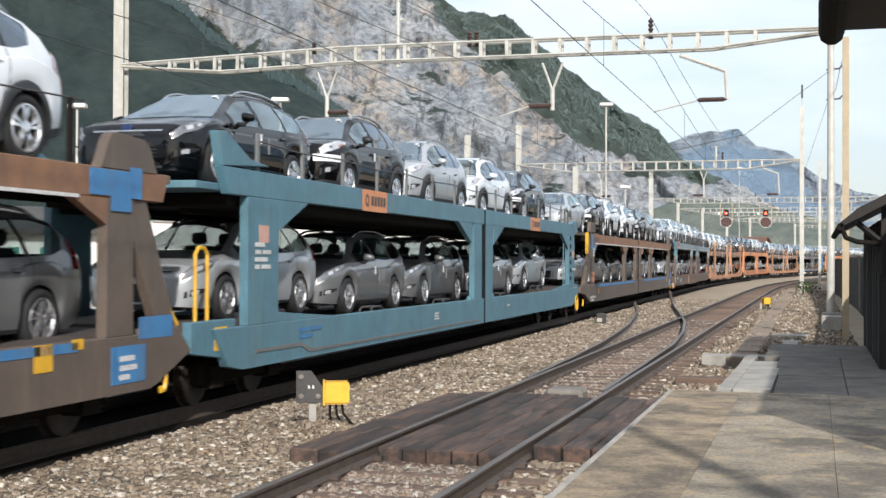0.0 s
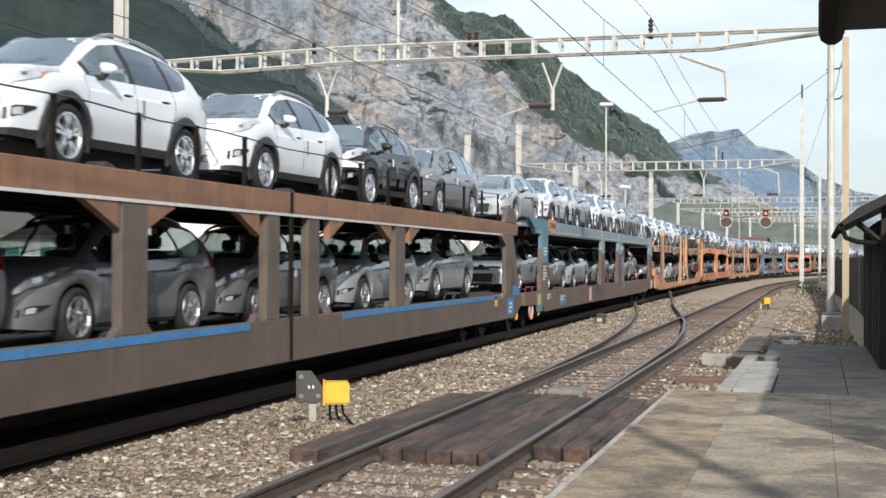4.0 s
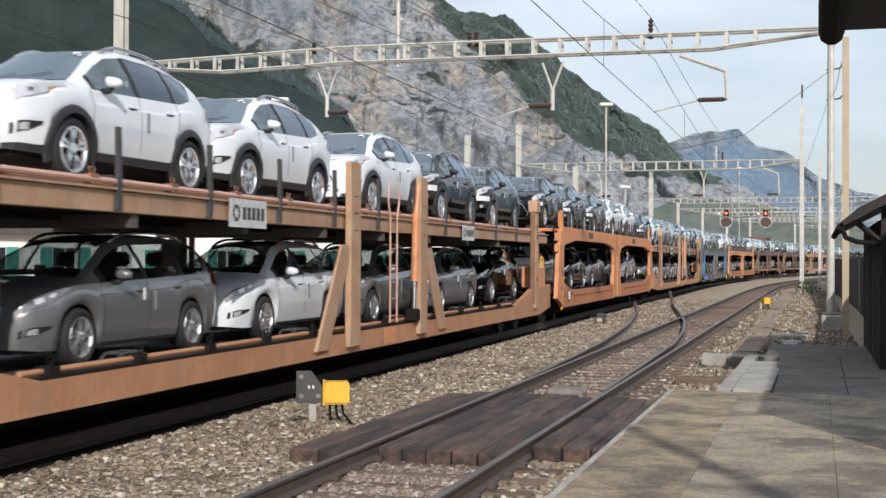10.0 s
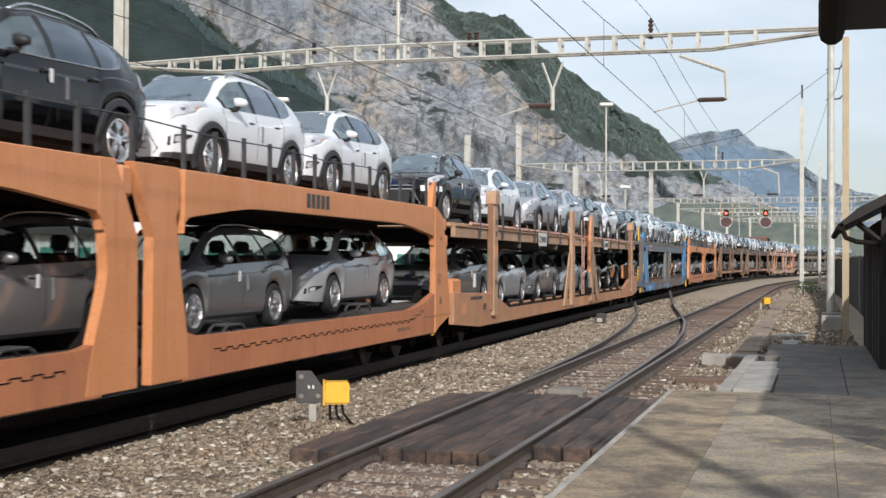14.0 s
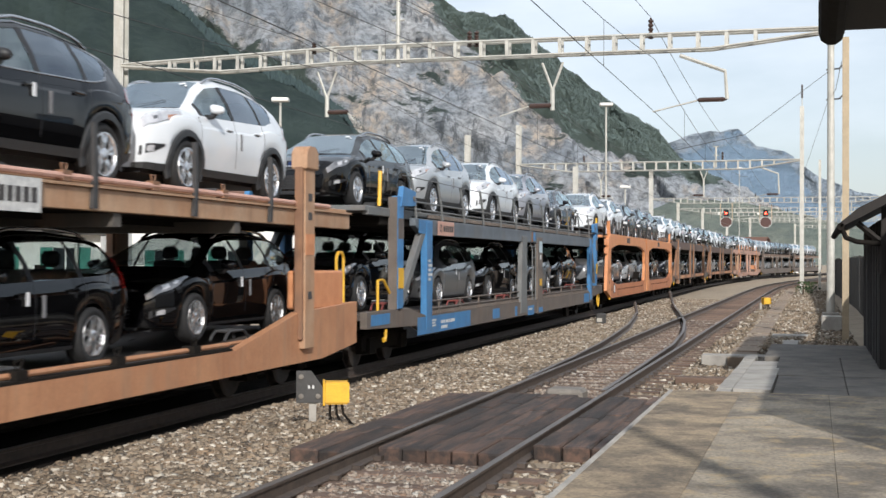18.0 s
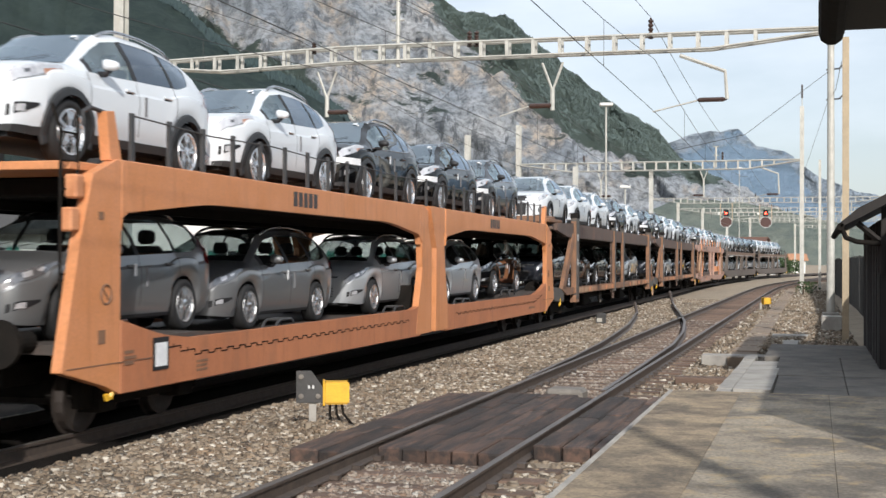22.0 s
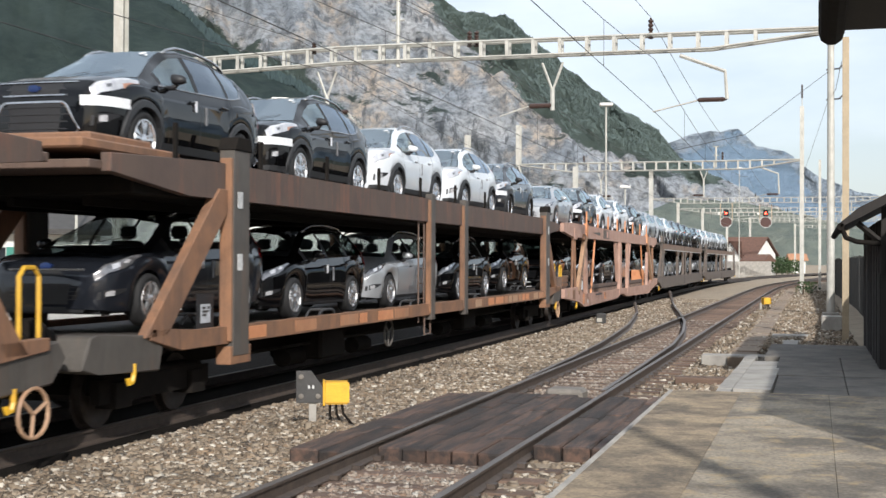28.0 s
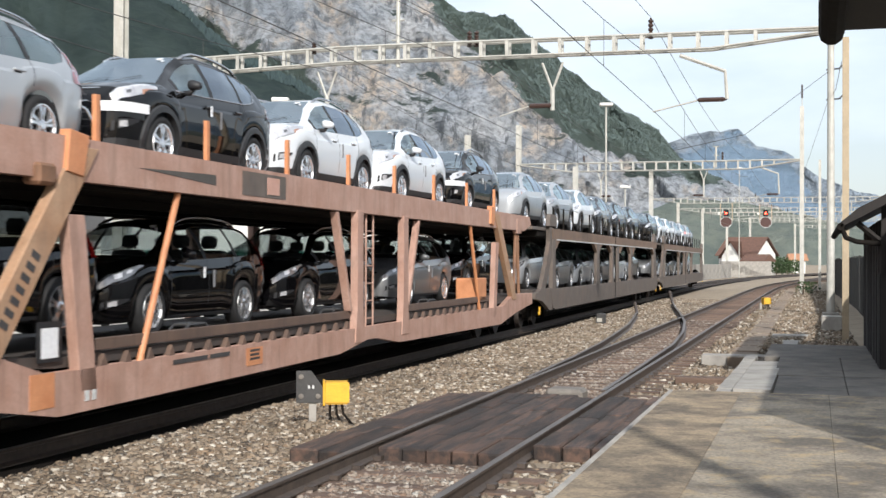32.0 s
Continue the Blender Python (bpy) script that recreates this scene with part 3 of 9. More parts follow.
def motions():
    for ob, s, side, z, half in MOVING:
        rows = []
        for t, way in zip(ROW_TIMES, ROW_WAY):
            if half:
                a = along(s - way - half, TRAIN_X, side, z)[0]
                b = along(s - way + half, TRAIN_X, side, z)[0]
                rows.append((t, Matrix.Translation((a + b) / 2) @ Matrix.Rotation(-math.atan2(b.x - a.x, b.y - a.y), 4, "Z")))
            else:
                rows.append((t, on_track(s - way, TRAIN_X, side, z)))
        walk(ob, rows)


# ======== cars ========
KINDS = {
    "suv": dict(length=4.44, wheel_r=0.352, front=0.90, base=2.69, low=0.27, width=0.92, roof_w=0.575,
                top=((0, 0.70), (0.03, 0.86), (0.12, 0.98), (0.45, 1.065), (1.08, 1.13), (1.96, 1.59), (2.4, 1.665), (3.0, 1.67), (3.55, 1.625), (3.98, 1.55), (4.10, 1.43), (4.27, 1.13), (4.36, 1.0), (4.44, 0.62)),
                belt=((1.08, 1.03), (2.0, 1.055), (3.2, 1.10), (4.1, 1.15)), cowl=1.10, ws=1.96, spoiler=3.99, back=4.26,
                kick=((3.42, 0.0), (3.72, 0.06), (3.90, 0.26)), windows=((1.42, 2.30), (2.40, 3.24), (3.31, 3.88)), nose_w=0.60, rails=True),
    "estate": dict(length=4.47, wheel_r=0.318, front=0.88, base=2.64, low=0.20, width=0.905, roof_w=0.56,
                   top=((0, 0.52), (0.03, 0.66), (0.14, 0.78), (0.5, 0.875), (1.08, 0.965), (2.02, 1.385), (2.5, 1.455), (3.1, 1.47), (3.8, 1.43), (4.12, 1.37), (4.22, 1.24), (4.37, 0.98), (4.43, 0.86), (4.47, 0.5)),
                   belt=((1.08, 0.88), (2.0, 0.905), (3.2, 0.945), (4.2, 0.985)), cowl=1.10, ws=2.02, spoiler=4.13, back=4.36,
                   kick=((3.75, 0.0), (4.0, 0.05), (4.14, 0.20)), windows=((1.48, 2.34), (2.43, 3.28), (3.36, 4.10)), nose_w=0.58, rails=True),
    "van": dict(length=4.76, wheel_r=0.328, front=0.93, base=2.85, low=0.21, width=0.925, roof_w=0.61,
                top=((0, 0.58), (0.03, 0.74), (0.16, 0.87), (0.5, 0.97), (1.0, 1.06), (1.95, 1.52), (2.5, 1.62), (3.2, 1.64), (4.0, 1.58), (4.4, 1.50), (4.52, 1.36), (4.68, 1.05), (4.73, 0.9), (4.76, 0.5)),
                belt=((1.0, 0.96), (2.0, 0.99), (3.2, 1.03), (4.4, 1.08)), cowl=1.02, ws=1.95, spoiler=4.42, back=4.67,
                kick=((3.95, 0.0), (4.2, 0.05), (4.36, 0.2)), windows=((1.42, 2.38), (2.48, 3.40), (3.48, 4.30)), nose_w=0.60, rails=True),
}


for k in KINDS.values():
    for key in ("length", "front", "base", "cowl", "ws", "spoiler", "back"):
        k[key] *= 0.98
    for key in ("top", "belt", "kick"):
        k[key] = tuple((y * 0.98, z) for y, z in k[key])
    k["windows"] = tuple((a * 0.98, b * 0.98) for a, b in k["windows"])


def lerp(a, b, t):
    return a + (b - a) * t


def curve(pairs, y):
    return float(np.interp(y, [p[0] for p in pairs], [p[1] for p in pairs]))


ROWS = 13


def ring(k, y, arch=True):
    """Half section of a car body at y from its nose: points (x, z) from sill to roof middle.
    Rows: 0 sill, 4 and 5 shoulder crease, 6 waist, 7 and 9 lower and upper edge of the side glass, 10 roof edge, 13 middle."""
    zt = curve(k["top"], y)
    L, W = k["length"], k["width"]
    n = k["nose_w"]
    w = W * float(np.interp(y, [0, 0.03, 0.09, 0.22, 0.45, 0.8, L - 0.8, L - 0.35, L - 0.14, L - 0.04, L], [n, n + 0.12, n + 0.225, 0.912, 0.965, 1.0, 1.0, 0.975, 0.93, 0.87, 0.76]))
    zb = min(curve(k["belt"], y), zt - 0.05)
    low = k["low"] + 0.03 * max(0, 1 - y / 0.3) + 0.10 * max(0, 1 - (L - y) / 0.4)
    flare = 0.0
    for yc in (k["front"], k["front"] + k["base"]):
        ra = k["wheel_r"] + 0.05
        d = abs(y - yc)
        if arch and d < ra:
            low = max(low, k["wheel_r"] + math.sqrt(ra * ra - d * d) * 0.98)
        flare = max(flare, 0.028 * max(0.0, 1 - (d / (ra * 1.45)) ** 2))
    c = max(0.0, min(1.0, (zt - zb) / 0.42))
    wc = lerp(w * 0.90, k["roof_w"] + 0.10 * (1 - c), c)
    zc = zt - lerp(0.035, 0.058, c)
    body = zb - low

    def side(z):
        t = (z - zb) / max(0.01, zc - zb)
        return lerp(w * 0.945, wc, t) + 0.030 * c * 4 * t * (1 - t)

    glass_lo = min(zb + 0.012 + curve(k["kick"], y), lerp(zb, zc, 0.86))
    glass_hi = max(lerp(zb, zc, 0.88), zc - 0.045)
    mid = (glass_lo + glass_hi) / 2
    return [(w * 0.93 + flare, low), (w * 0.975 + flare, low + body * 0.20), (w * 0.995 + flare * 0.7, low + body * 0.45), (w + flare * 0.3, low + body * 0.70), (w * 0.995, low + body * 0.795), (w * 0.972, low + body * 0.84),
            (w * 0.945, zb), (side(glass_lo), glass_lo), (side(mid), mid), (side(glass_hi), glass_hi), (wc, zc), (wc * 0.88, zt - 0.018), (wc * 0.5, zt - 0.003), (0.0, zt)]


def surf(k, y, v, out=0.0, arch=True):
    """Point on the body: y from the nose, v along the half section in rows."""
    r = ring(k, y, arch)
    i = min(int(v), ROWS - 1)
    x, z = lerp(r[i][0], r[i + 1][0], v - i), lerp(r[i][1], r[i + 1][1], v - i)
    nx, nz = r[i + 1][1] - r[i][1], -(r[i + 1][0] - r[i][0])
    q = math.hypot(nx, nz) or 1
    return Vector((x + out * nx / q, y, z + out * nz / q))


def side_x(k, y, z, out=0.0):
    """Half width of the body at y and height z."""
    r = ring(k, y, False)
    return float(np.interp(z, [p[1] for p in r[:11]], [p[0] for p in r[:11]])) + out


def patch(k, y0, y1, v0, v1, side, out=0.006, ny=4, nv=3, v0b=None, v1b=None, arch=True):
    """A curved piece that lies on the body between two y and two v; v0b, v1b: the bounds at its far end."""
    bm = bmesh.new()
    v0b = v0 if v0b is None else v0b
    v1b = v1 if v1b is None else v1b
    g = []
    for i in range(ny + 1):
        t = i / ny
        row = []
        for j in range(nv + 1):
            p = surf(k, lerp(y0, y1, t), lerp(lerp(v0, v0b, t), lerp(v1, v1b, t), j / nv), out, arch)
            row.append(bm.verts.new((p.x * side, p.y - k["length"] / 2, p.z)))
        g.append(row)
    for a, b in zip(g, g[1:]):
        for j in range(nv):
            bm.faces.new((a[j], a[j + 1], b[j + 1], b[j]))
    return bm


def level_strip(k, y0, y1, z0, z1, side, out):
    """A strip of even height round the corner of the nose."""
    bm = bmesh.new()
    g = []
    for q in range(13):
        y = lerp(y0, y1, (q / 12) ** 1.8)
        g.append([bm.verts.new((side * side_x(k, y, min(z, curve(k["top"], y) - 0.07), out), y - k["length"] / 2 - 0.006, z)) for z in (z0, z1)])
    for a, b in zip(g, g[1:]):
        bm.faces.new((a[0], a[1], b[1], b[0]))
    return bm


def across(k, y0, y1, v0, out=0.004, ny=6):
    """A pane over the whole width between roof edges (windscreen, rear window)."""
    bm = bmesh.new()
    g = []
    for i in range(ny + 1):
        y = lerp(y0, y1, i / ny)
        pts = [surf(k, y, v, out) for v in (v0, lerp(v0, ROWS, 0.35), lerp(v0, ROWS, 0.7), ROWS)]
        row = [Vector((-p.x, p.y, p.z)) for p in pts[:-1]] + pts[::-1]
        g.append([bm.verts.new((p.x, p.y - k["length"] / 2, p.z)) for p in row])
    for a, b in zip(g, g[1:]):
        for j in range(len(a) - 1):
            bm.faces.new((a[j], a[j + 1], b[j + 1], b[j]))
    return bm


def nose_y(k, z):
    """How far back the middle of the nose lies at height z."""
    t = k["top"][:5]
    return float(np.interp(z, [p[1] for p in t], [p[0] for p in t])) if z > t[0][1] else 0.0


def nose_plate(bm, k, outline, out, thick, index):
    """A plate on the nose: rows of (height, half width), each row across the front."""
    L = k["length"]
    front, back = [], []
    for z, hw in outline:
        y = nose_y(k, z)
        xs = [hw * q for q in (-1, -0.9, -0.4, 0, 0.4, 0.9, 1)]
        bow = [0.035 * (abs(x) / 0.55) ** 2 for x in xs]
        front.append([bm.verts.new((x, y - L / 2 - out + b, z)) for x, b in zip(xs, bow)])
        back.append([bm.verts.new((x, y - L / 2 - out + b + thick, z)) for x, b in zip(xs, bow)])
    for a, b in zip(front, front[1:]):
        for q in range(6):
            bm.faces.new((a[q], a[q + 1], b[q + 1], b[q])).material_index = index
    for a, b in ((front[0], back[0]), (front[-1], back[-1])):
        for q in range(6):
            bm.faces.new((a[q], a[q + 1], b[q + 1], b[q])).material_index = index
    for q in (0, 6):
        for a, b, c, d in zip(front, front[1:], back[1:], back):
            bm.faces.new((a[q], b[q], c[q], d[q])).material_index = index


CAR_MESH = {}


def arch_trim(k, yc, s):
    """Dark moulding round a wheel arch."""
    bm = bmesh.new()
    L, R = k["length"], k["wheel_r"]
    r0, r1 = R + 0.035, R + 0.125
    g = []
    for q in range(19):
        a = math.pi * (-0.12 + 1.24 * q / 18)
        row = []
        for r, out in ((r0, -0.05), (r0, 0.022), (r1 - 0.02, 0.022), (r1, 0.004)):
            y, z = yc + r * math.cos(a), R + r * math.sin(a)
            row.append(bm.verts.new((s * side_x(k, y, z, out), y - L / 2, z)))
        g.append(row)
    for a, b in zip(g, g[1:]):
        for q in range(3):
            bm.faces.new((a[q], a[q + 1], b[q + 1], b[q]))
    return bm


def rim_mesh(R):
    """Alloy rim with five broad forked spokes."""
    bm = bmesh.new()
    seg = 24
    prof = ((0.086, 0.725), (0.104, 0.70), (0.104, 0.66), (0.085, 0.635), (0.03, 0.60))
    rings = [[bm.verts.new((x, r * R * math.cos(2 * math.pi * q / seg), r * R * math.sin(2 * math.pi * q / seg))) for q in range(seg)] for x, r in prof]
    for a, b in zip(rings, rings[1:]):
        for q in range(seg):
            bm.faces.new((a[q], a[(q + 1) % seg], b[(q + 1) % seg], b[q]))
    for q in range(5):
        a0 = 2 * math.pi * q / 5 + 0.3
        for d in (-1, 1):
            pts = []
            for r, t0, t1, x in ((0.13, 0.02, 0.42, 0.088), (0.38, 0.05, 0.27, 0.094), (0.66, 0.09, 0.28, 0.088)):
                pts.append([(x, R * r * math.cos(a0 + d * t), R * r * math.sin(a0 + d * t)) for t in (t0, t1)])
            top = [[bm.verts.new(p) for p in row] for row in pts]
            low = [[bm.verts.new((p[0] - 0.05, p[1], p[2])) for p in row] for row in pts]
            for u in (0, 1):
                bm.faces.new((top[u][0], top[u][1], top[u + 1][1], top[u + 1][0]))
                for e in (0, 1):
                    bm.faces.new((top[u][e], top[u + 1][e], low[u + 1][e], low[u][e]))
    lathe(bm, [(0.045, R * 0.23), (0.090, R * 0.21), (0.098, R * 0.12), (0.099, R * 0.03)], "x", 12)
    return mesh_of(bm, "rim", M_RIM)


def car_meshes(kind):
    """Meshes of one kind of car that all its colours share, built once."""
    if kind in CAR_MESH:
        return CAR_MESH[kind]
    k = KINDS[kind]
    L, W, R = k["length"], k["width"], k["wheel_r"]
    yf, yr = k["front"], k["front"] + k["base"]
    ra = R + 0.05
    wins = k["windows"]
    ys = set(float(v) for v in np.linspace(0.16, L - 0.1, 36))
    for yc in (yf, yr):
        ys = {y for y in ys if abs(y - yc) > ra + 0.02}
        for q in (-1.02, -0.995, -0.95, -0.85, -0.7, -0.45, -0.2, 0, 0.2, 0.45, 0.7, 0.85, 0.95, 0.995, 1.02):
            ys.add(yc + ra * q)
    for p in k["top"] + k["kick"]:
        ys.add(p[0])
    for v in (0.015, 0.06, 0.09, L - 0.02, L - 0.07, k["cowl"], k["spoiler"], k["back"]):
        ys.add(v)
    for a, b in wins:
        ys.update((a, b))
    gaps = (wins[0][0] - 0.14, (wins[0][1] + wins[1][0]) / 2, wins[2][0] - 0.03)
    for y in gaps:
        ys = {v for v in ys if not y - 0.012 < v < y + 0.03}
        ys.update((y, y + 0.013))
    ys = sorted(ys)
    keep = [ys[0]]
    for y in ys[1:]:
        if y - keep[-1] > 0.006:
            keep.append(y)
    ys = keep
    bm = bmesh.new()
    g = []
    for y in ys:
        h = ring(k, y)
        g.append([bm.verts.new((x, y - L / 2, z)) for x, z in h] + [bm.verts.new((-x, y - L / 2, z)) for x, z in h[-2::-1]])
    n = len(g[0])
    dlo = (wins[0][0] - 0.10, wins[2][1] + 0.02)
    for i in range(len(ys) - 1):
        ym = (ys[i] + ys[i + 1]) / 2
        for j in range(n - 1):
            jj = j if j < ROWS else n - 2 - j
            if jj in (7, 8) and any(a < ym < b for a, b in wins):
                continue
            if jj >= 11 and (k["cowl"] < ym < k["ws"] or k["spoiler"] < ym < k["back"]):
                continue
            f = bm.faces.new((g[i][j], g[i + 1][j], g[i + 1][j + 1], g[i][j + 1]))
            if (jj in (7, 8) and dlo[0] < ym < dlo[1]) or (jj in (1, 2, 3, 4, 5, 6) and any(y < ym < y + 0.013 for y in gaps)):
                f.material_index = 1
    bm.faces.new(g[0])
    bm.faces.new(g[-1][::-1])
    # the crease and the glass edges stay sharp
    for row in (4, 5, 7, 9):
        for a, b in zip(g, g[1:]):
            for q in (row, n - 1 - row):
                e = bm.edges.get((a[q], b[q]))
                if e:
                    e.smooth = False
    bm.verts.index_update()
    out = {"body": mesh_of(bm, "body", [M_WHITEP, M_PLASTIC], True)}

    bm = bmesh.new()
    box(bm, -W * 0.72, W * 0.72, -L / 2 + 0.12, L / 2 - 0.15, k["low"] - 0.03, k["belt"][0][1] - 0.25)
    out["underbody"] = mesh_of(bm, "underbody", M_PLASTIC)
    bm = lathem([(0.015, R * 0.1), (0.015, R * 0.66), (0.085, R * 0.70), (0.108, R * 0.80), (0.105, R * 0.90), (0.085, R * 0.975), (0.05, R), (-0.05, R), (-0.088, R * 0.97), (-0.10, R * 0.8), (-0.10, R * 0.5)], "x", 26)
    out["tyre"] = mesh_of(bm, "tyre", M_TYRE, True)
    out["rim"] = rim_mesh(R)
    # glass
    bm = across(k, k["cowl"] + 0.01, k["ws"], 11.0)
    cw, span = k["cowl"], k["ws"] - k["cowl"]
    for u0, t0, u1, t1, th, mi in ((0.06, 0.06, 0.62, 0.24, 0.022, 1), (-0.62, 0.05, -0.08, 0.20, 0.022, 1), (0.60, 0.86, 0.76, 0.88, 0.055, 2), (0.80, 0.80, 0.86, 0.80, 0.05, 2)):
        q = []
        for u, t in ((u0, t0), (u1, t1), (u1, t1 + th / span), (u0, t0 + th / span)):
            y = cw + t * span
            e = surf(k, y, 11.0)
            z = surf(k, y, ROWS - 2 * abs(u), 0.014).z
            q.append(bm.verts.new((u * e.x, y - L / 2 - 0.01, z)))
        bm.faces.new(q).material_index = mi
    out["windscreen"] = mesh_of(bm, "windscreen", [M_SCREEN, M_PLASTIC, M_FILM])
    out["rear_window"] = mesh_of(across(k, k["spoiler"], k["back"], 11.0), "rear_window", M_GLASS, True)
    tints = (M_GLASS, M_PRIVACY, M_PRIVACY) if kind == "suv" else (M_GLASS, M_GLASS, M_GLASS)
    out["side_windows"] = [[mesh_of(patch(k, a, b, 7.0, 9.0, s, -0.004, 6, 4), "side_window", m, True) for (a, b), m in zip(wins, tints)] for s in (1, -1)]
    trim = [surf(k, lerp(dlo[0], dlo[1] - 0.04, i / 14), 6.85, 0.004) for i in range(15)]
    out["window_trim"] = mesh_of(tubem([(p.x, p.y - L / 2, p.z) for p in trim], 0.010, 5), "window_trim", M_CHROME, True)
    # lights and trims
    z0 = k["top"][0][1]
    out["headlight"] = []
    for s in (1, -1):
        bm = patch(k, 0.06, 0.78, 4.4, 6.6, s, 0.010, 20, 10, 5.5, 6.1, False) if kind == "suv" else patch(k, 0.04, 0.70, 4.6, 6.6, s, 0.009, 18, 10, 5.55, 5.95, False)
        bm.verts.ensure_lookup_table()
        for i, f in enumerate(bm.faces):
            u, v = (i // 10 + 0.5) / (20 if kind == "suv" else 18), (i % 10 + 0.5) / 10
            if kind == "suv":
                f.material_index = 2 if u > 0.55 and v < 0.45 else (1 if v < 0.1 or (u - 0.24) ** 2 * 6 + (v - 0.5) ** 2 < 0.012 else 0)
            else:
                f.material_index = 0 if (u - 0.30) ** 2 * 5 + (v - 0.52) ** 2 < 0.05 or (u - 0.60) ** 2 * 5 + (v - 0.5) ** 2 < 0.03 else 1
        out["headlight"].append(mesh_of(bm, "headlight", [M_LAMP, M_LAMPDARK, M_AMBER], True))
    out["taillight"] = mesh_of(patch(k, L - 0.30, L - 0.05, 4.0, 7.2, 1, 0.008, 4, 3), "taillight", M_TAIL, True)
    out["fog_light"] = []
    for s in (1, -1):
        bm = patch(k, 0.05, 0.37, 1.25, 2.1, s, 0.006, 6, 3, 1.85, 2.02)
        q = patch(k, 0.10, 0.19, 1.5, 1.95, s, 0.016, 2, 2)
        me = bpy.data.meshes.new("tmp")
        q.to_mesh(me)
        q.free()
        n0 = len(bm.faces)
        bm.from_mesh(me)
        bpy.data.meshes.remove(me)
        bm.faces.ensure_lookup_table()
        for f in bm.faces[n0:]:
            f.material_index = 1
        out["fog_light"].append(mesh_of(bm, "fog_light", [M_PLASTIC, M_LAMP], True))
    out["film"] = [mesh_of(level_strip(k, 0.012, 0.54, z0 - 0.03, z0 + 0.085, s, 0.014), "film", M_FILM, True) for s in (1, -1)]
    if kind == "suv":
        bm = patch(k, 0.02, L - 0.05, 0.0, 0.62, 1, 0.012, 120, 2)
        out["sill_trim"] = mesh_of(bm, "sill_trim", M_CLAD)
        out["arch_trim"] = [mesh_of(arch_trim(k, y, 1), "arch_trim", M_CLAD, False) for y in (yf, yr)]
    else:
        out["sill_trim"] = mesh_of(patch(k, yf + ra + 0.02, yr - ra - 0.02, 0.02, 0.3, 1, 0.008, 8, 1), "sill_trim", M_PLASTIC)
    out["handle"] = []
    for y in (wins[0][1] - 0.15, wins[1][1] - 0.17):
        p = surf(k, y, 4.6, 0.014)
        bm = bevelled(boxm(p.x - 0.012, p.x + 0.016, y - L / 2 - 0.10, y - L / 2 + 0.10, p.z - 0.004, p.z + 0.026), 0.008)
        n0 = set(bm.faces)
        box(bm, p.x - 0.02, p.x - 0.003, y - L / 2 - 0.08, y - L / 2 + 0.06, p.z - 0.032, p.z - 0.004)
        for f in bm.faces:
            if f not in n0:
                f.material_index = 1
        out["handle"].append(mesh_of(bm, "handle", [M_WHITEP, M_PLASTIC]))
    out["mirror"] = []
    for s in (1, -1):
        p = surf(k, wins[0][0] + 0.13, 6.9)
        bm = bmesh.new()
        bmesh.ops.create_icosphere(bm, subdivisions=2, radius=1.0)
        for v in bm.verts:
            x, y, z = v.co
            x, z = math.copysign(abs(x) ** 0.7, x), math.copysign(abs(z) ** 0.65, z)
            v.co = (s * (p.x + 0.155 + 0.105 * x), p.y - L / 2 - 0.02 + (0.075 if y < 0 else 0.02) * y, p.z + 0.09 + (0.062 - 0.012 * x) * z - 0.012 * x)
        done = set(bm.faces)
        tube(bm, [(s * (p.x - 0.02), p.y - L / 2, p.z + 0.0), (s * (p.x + 0.07), p.y - L / 2, p.z - 0.005), (s * (p.x + 0.13), p.y - L / 2, p.z + 0.06)], 0.036, 6)
        for f in bm.faces:
            if f not in done:
                f.material_index = 1
        out["mirror"].append(mesh_of(bm, "mirror", [M_WHITEP, M_PLASTIC], True))
    out["roof_rail"] = []
    for s in (1, -1):
        pts = []
        ya, yb = k["ws"] + 0.02, k["spoiler"] - 0.22
        for i in range(11):
            y = lerp(ya, yb, i / 10)
            p = surf(k, y, 10.5)
            lift = 0.004 if i in (0, 10) else (0.046 if i in (1, 9) else 0.058)
            pts.append((p.x * s, y - L / 2, p.z + lift))
        out["roof_rail"].append(mesh_of(tubem(pts, 0.021, 6), "roof_rail", M_CHROME, True))
    # front
    bm = bmesh.new()
    if kind == "suv":
        nose_plate(bm, k, [(z0 + 0.09, 0.40), (z0 + 0.16, 0.46), (z0 + 0.235, 0.50)], 0.012, 0.03, 0)
        for z, hw in ((z0 + 0.085, 0.41), (z0 + 0.245, 0.51)):
            nose_plate(bm, k, [(z, hw), (z + 0.014, hw)], 0.028, 0.03, 1)
    else:
        nose_plate(bm, k, [(z0 + 0.09, 0.44), (z0 + 0.15, 0.48)], 0.010, 0.03, 0)
        nose_plate(bm, k, [(z0 + 0.148, 0.49), (z0 + 0.172, 0.50)], 0.022, 0.03, 1)
    out["grille"] = mesh_of(bm, "grille", [M_PLASTIC, M_CHROME])
    bm = bmesh.new()
    lo = k["low"] + 0.085
    hi = z0 + 0.0
    nose_plate(bm, k, [(lo, 0.53), (lo + 0.06, 0.56), (hi - 0.03, 0.41), (hi, 0.38)], 0.014, 0.03, 0)
    for q in range(4):
        z = lerp(lo + 0.05, hi - 0.05, q / 3)
        nose_plate(bm, k, [(z, lerp(0.54, 0.42, q / 3)), (z + 0.012, lerp(0.54, 0.42, q / 3))], 0.022, 0.02, 0)
    nose_plate(bm, k, [(lo - 0.09, 0.50), (lo - 0.03, 0.535)], 0.012, 0.03, 0)
    dark_faces = set(bm.faces)
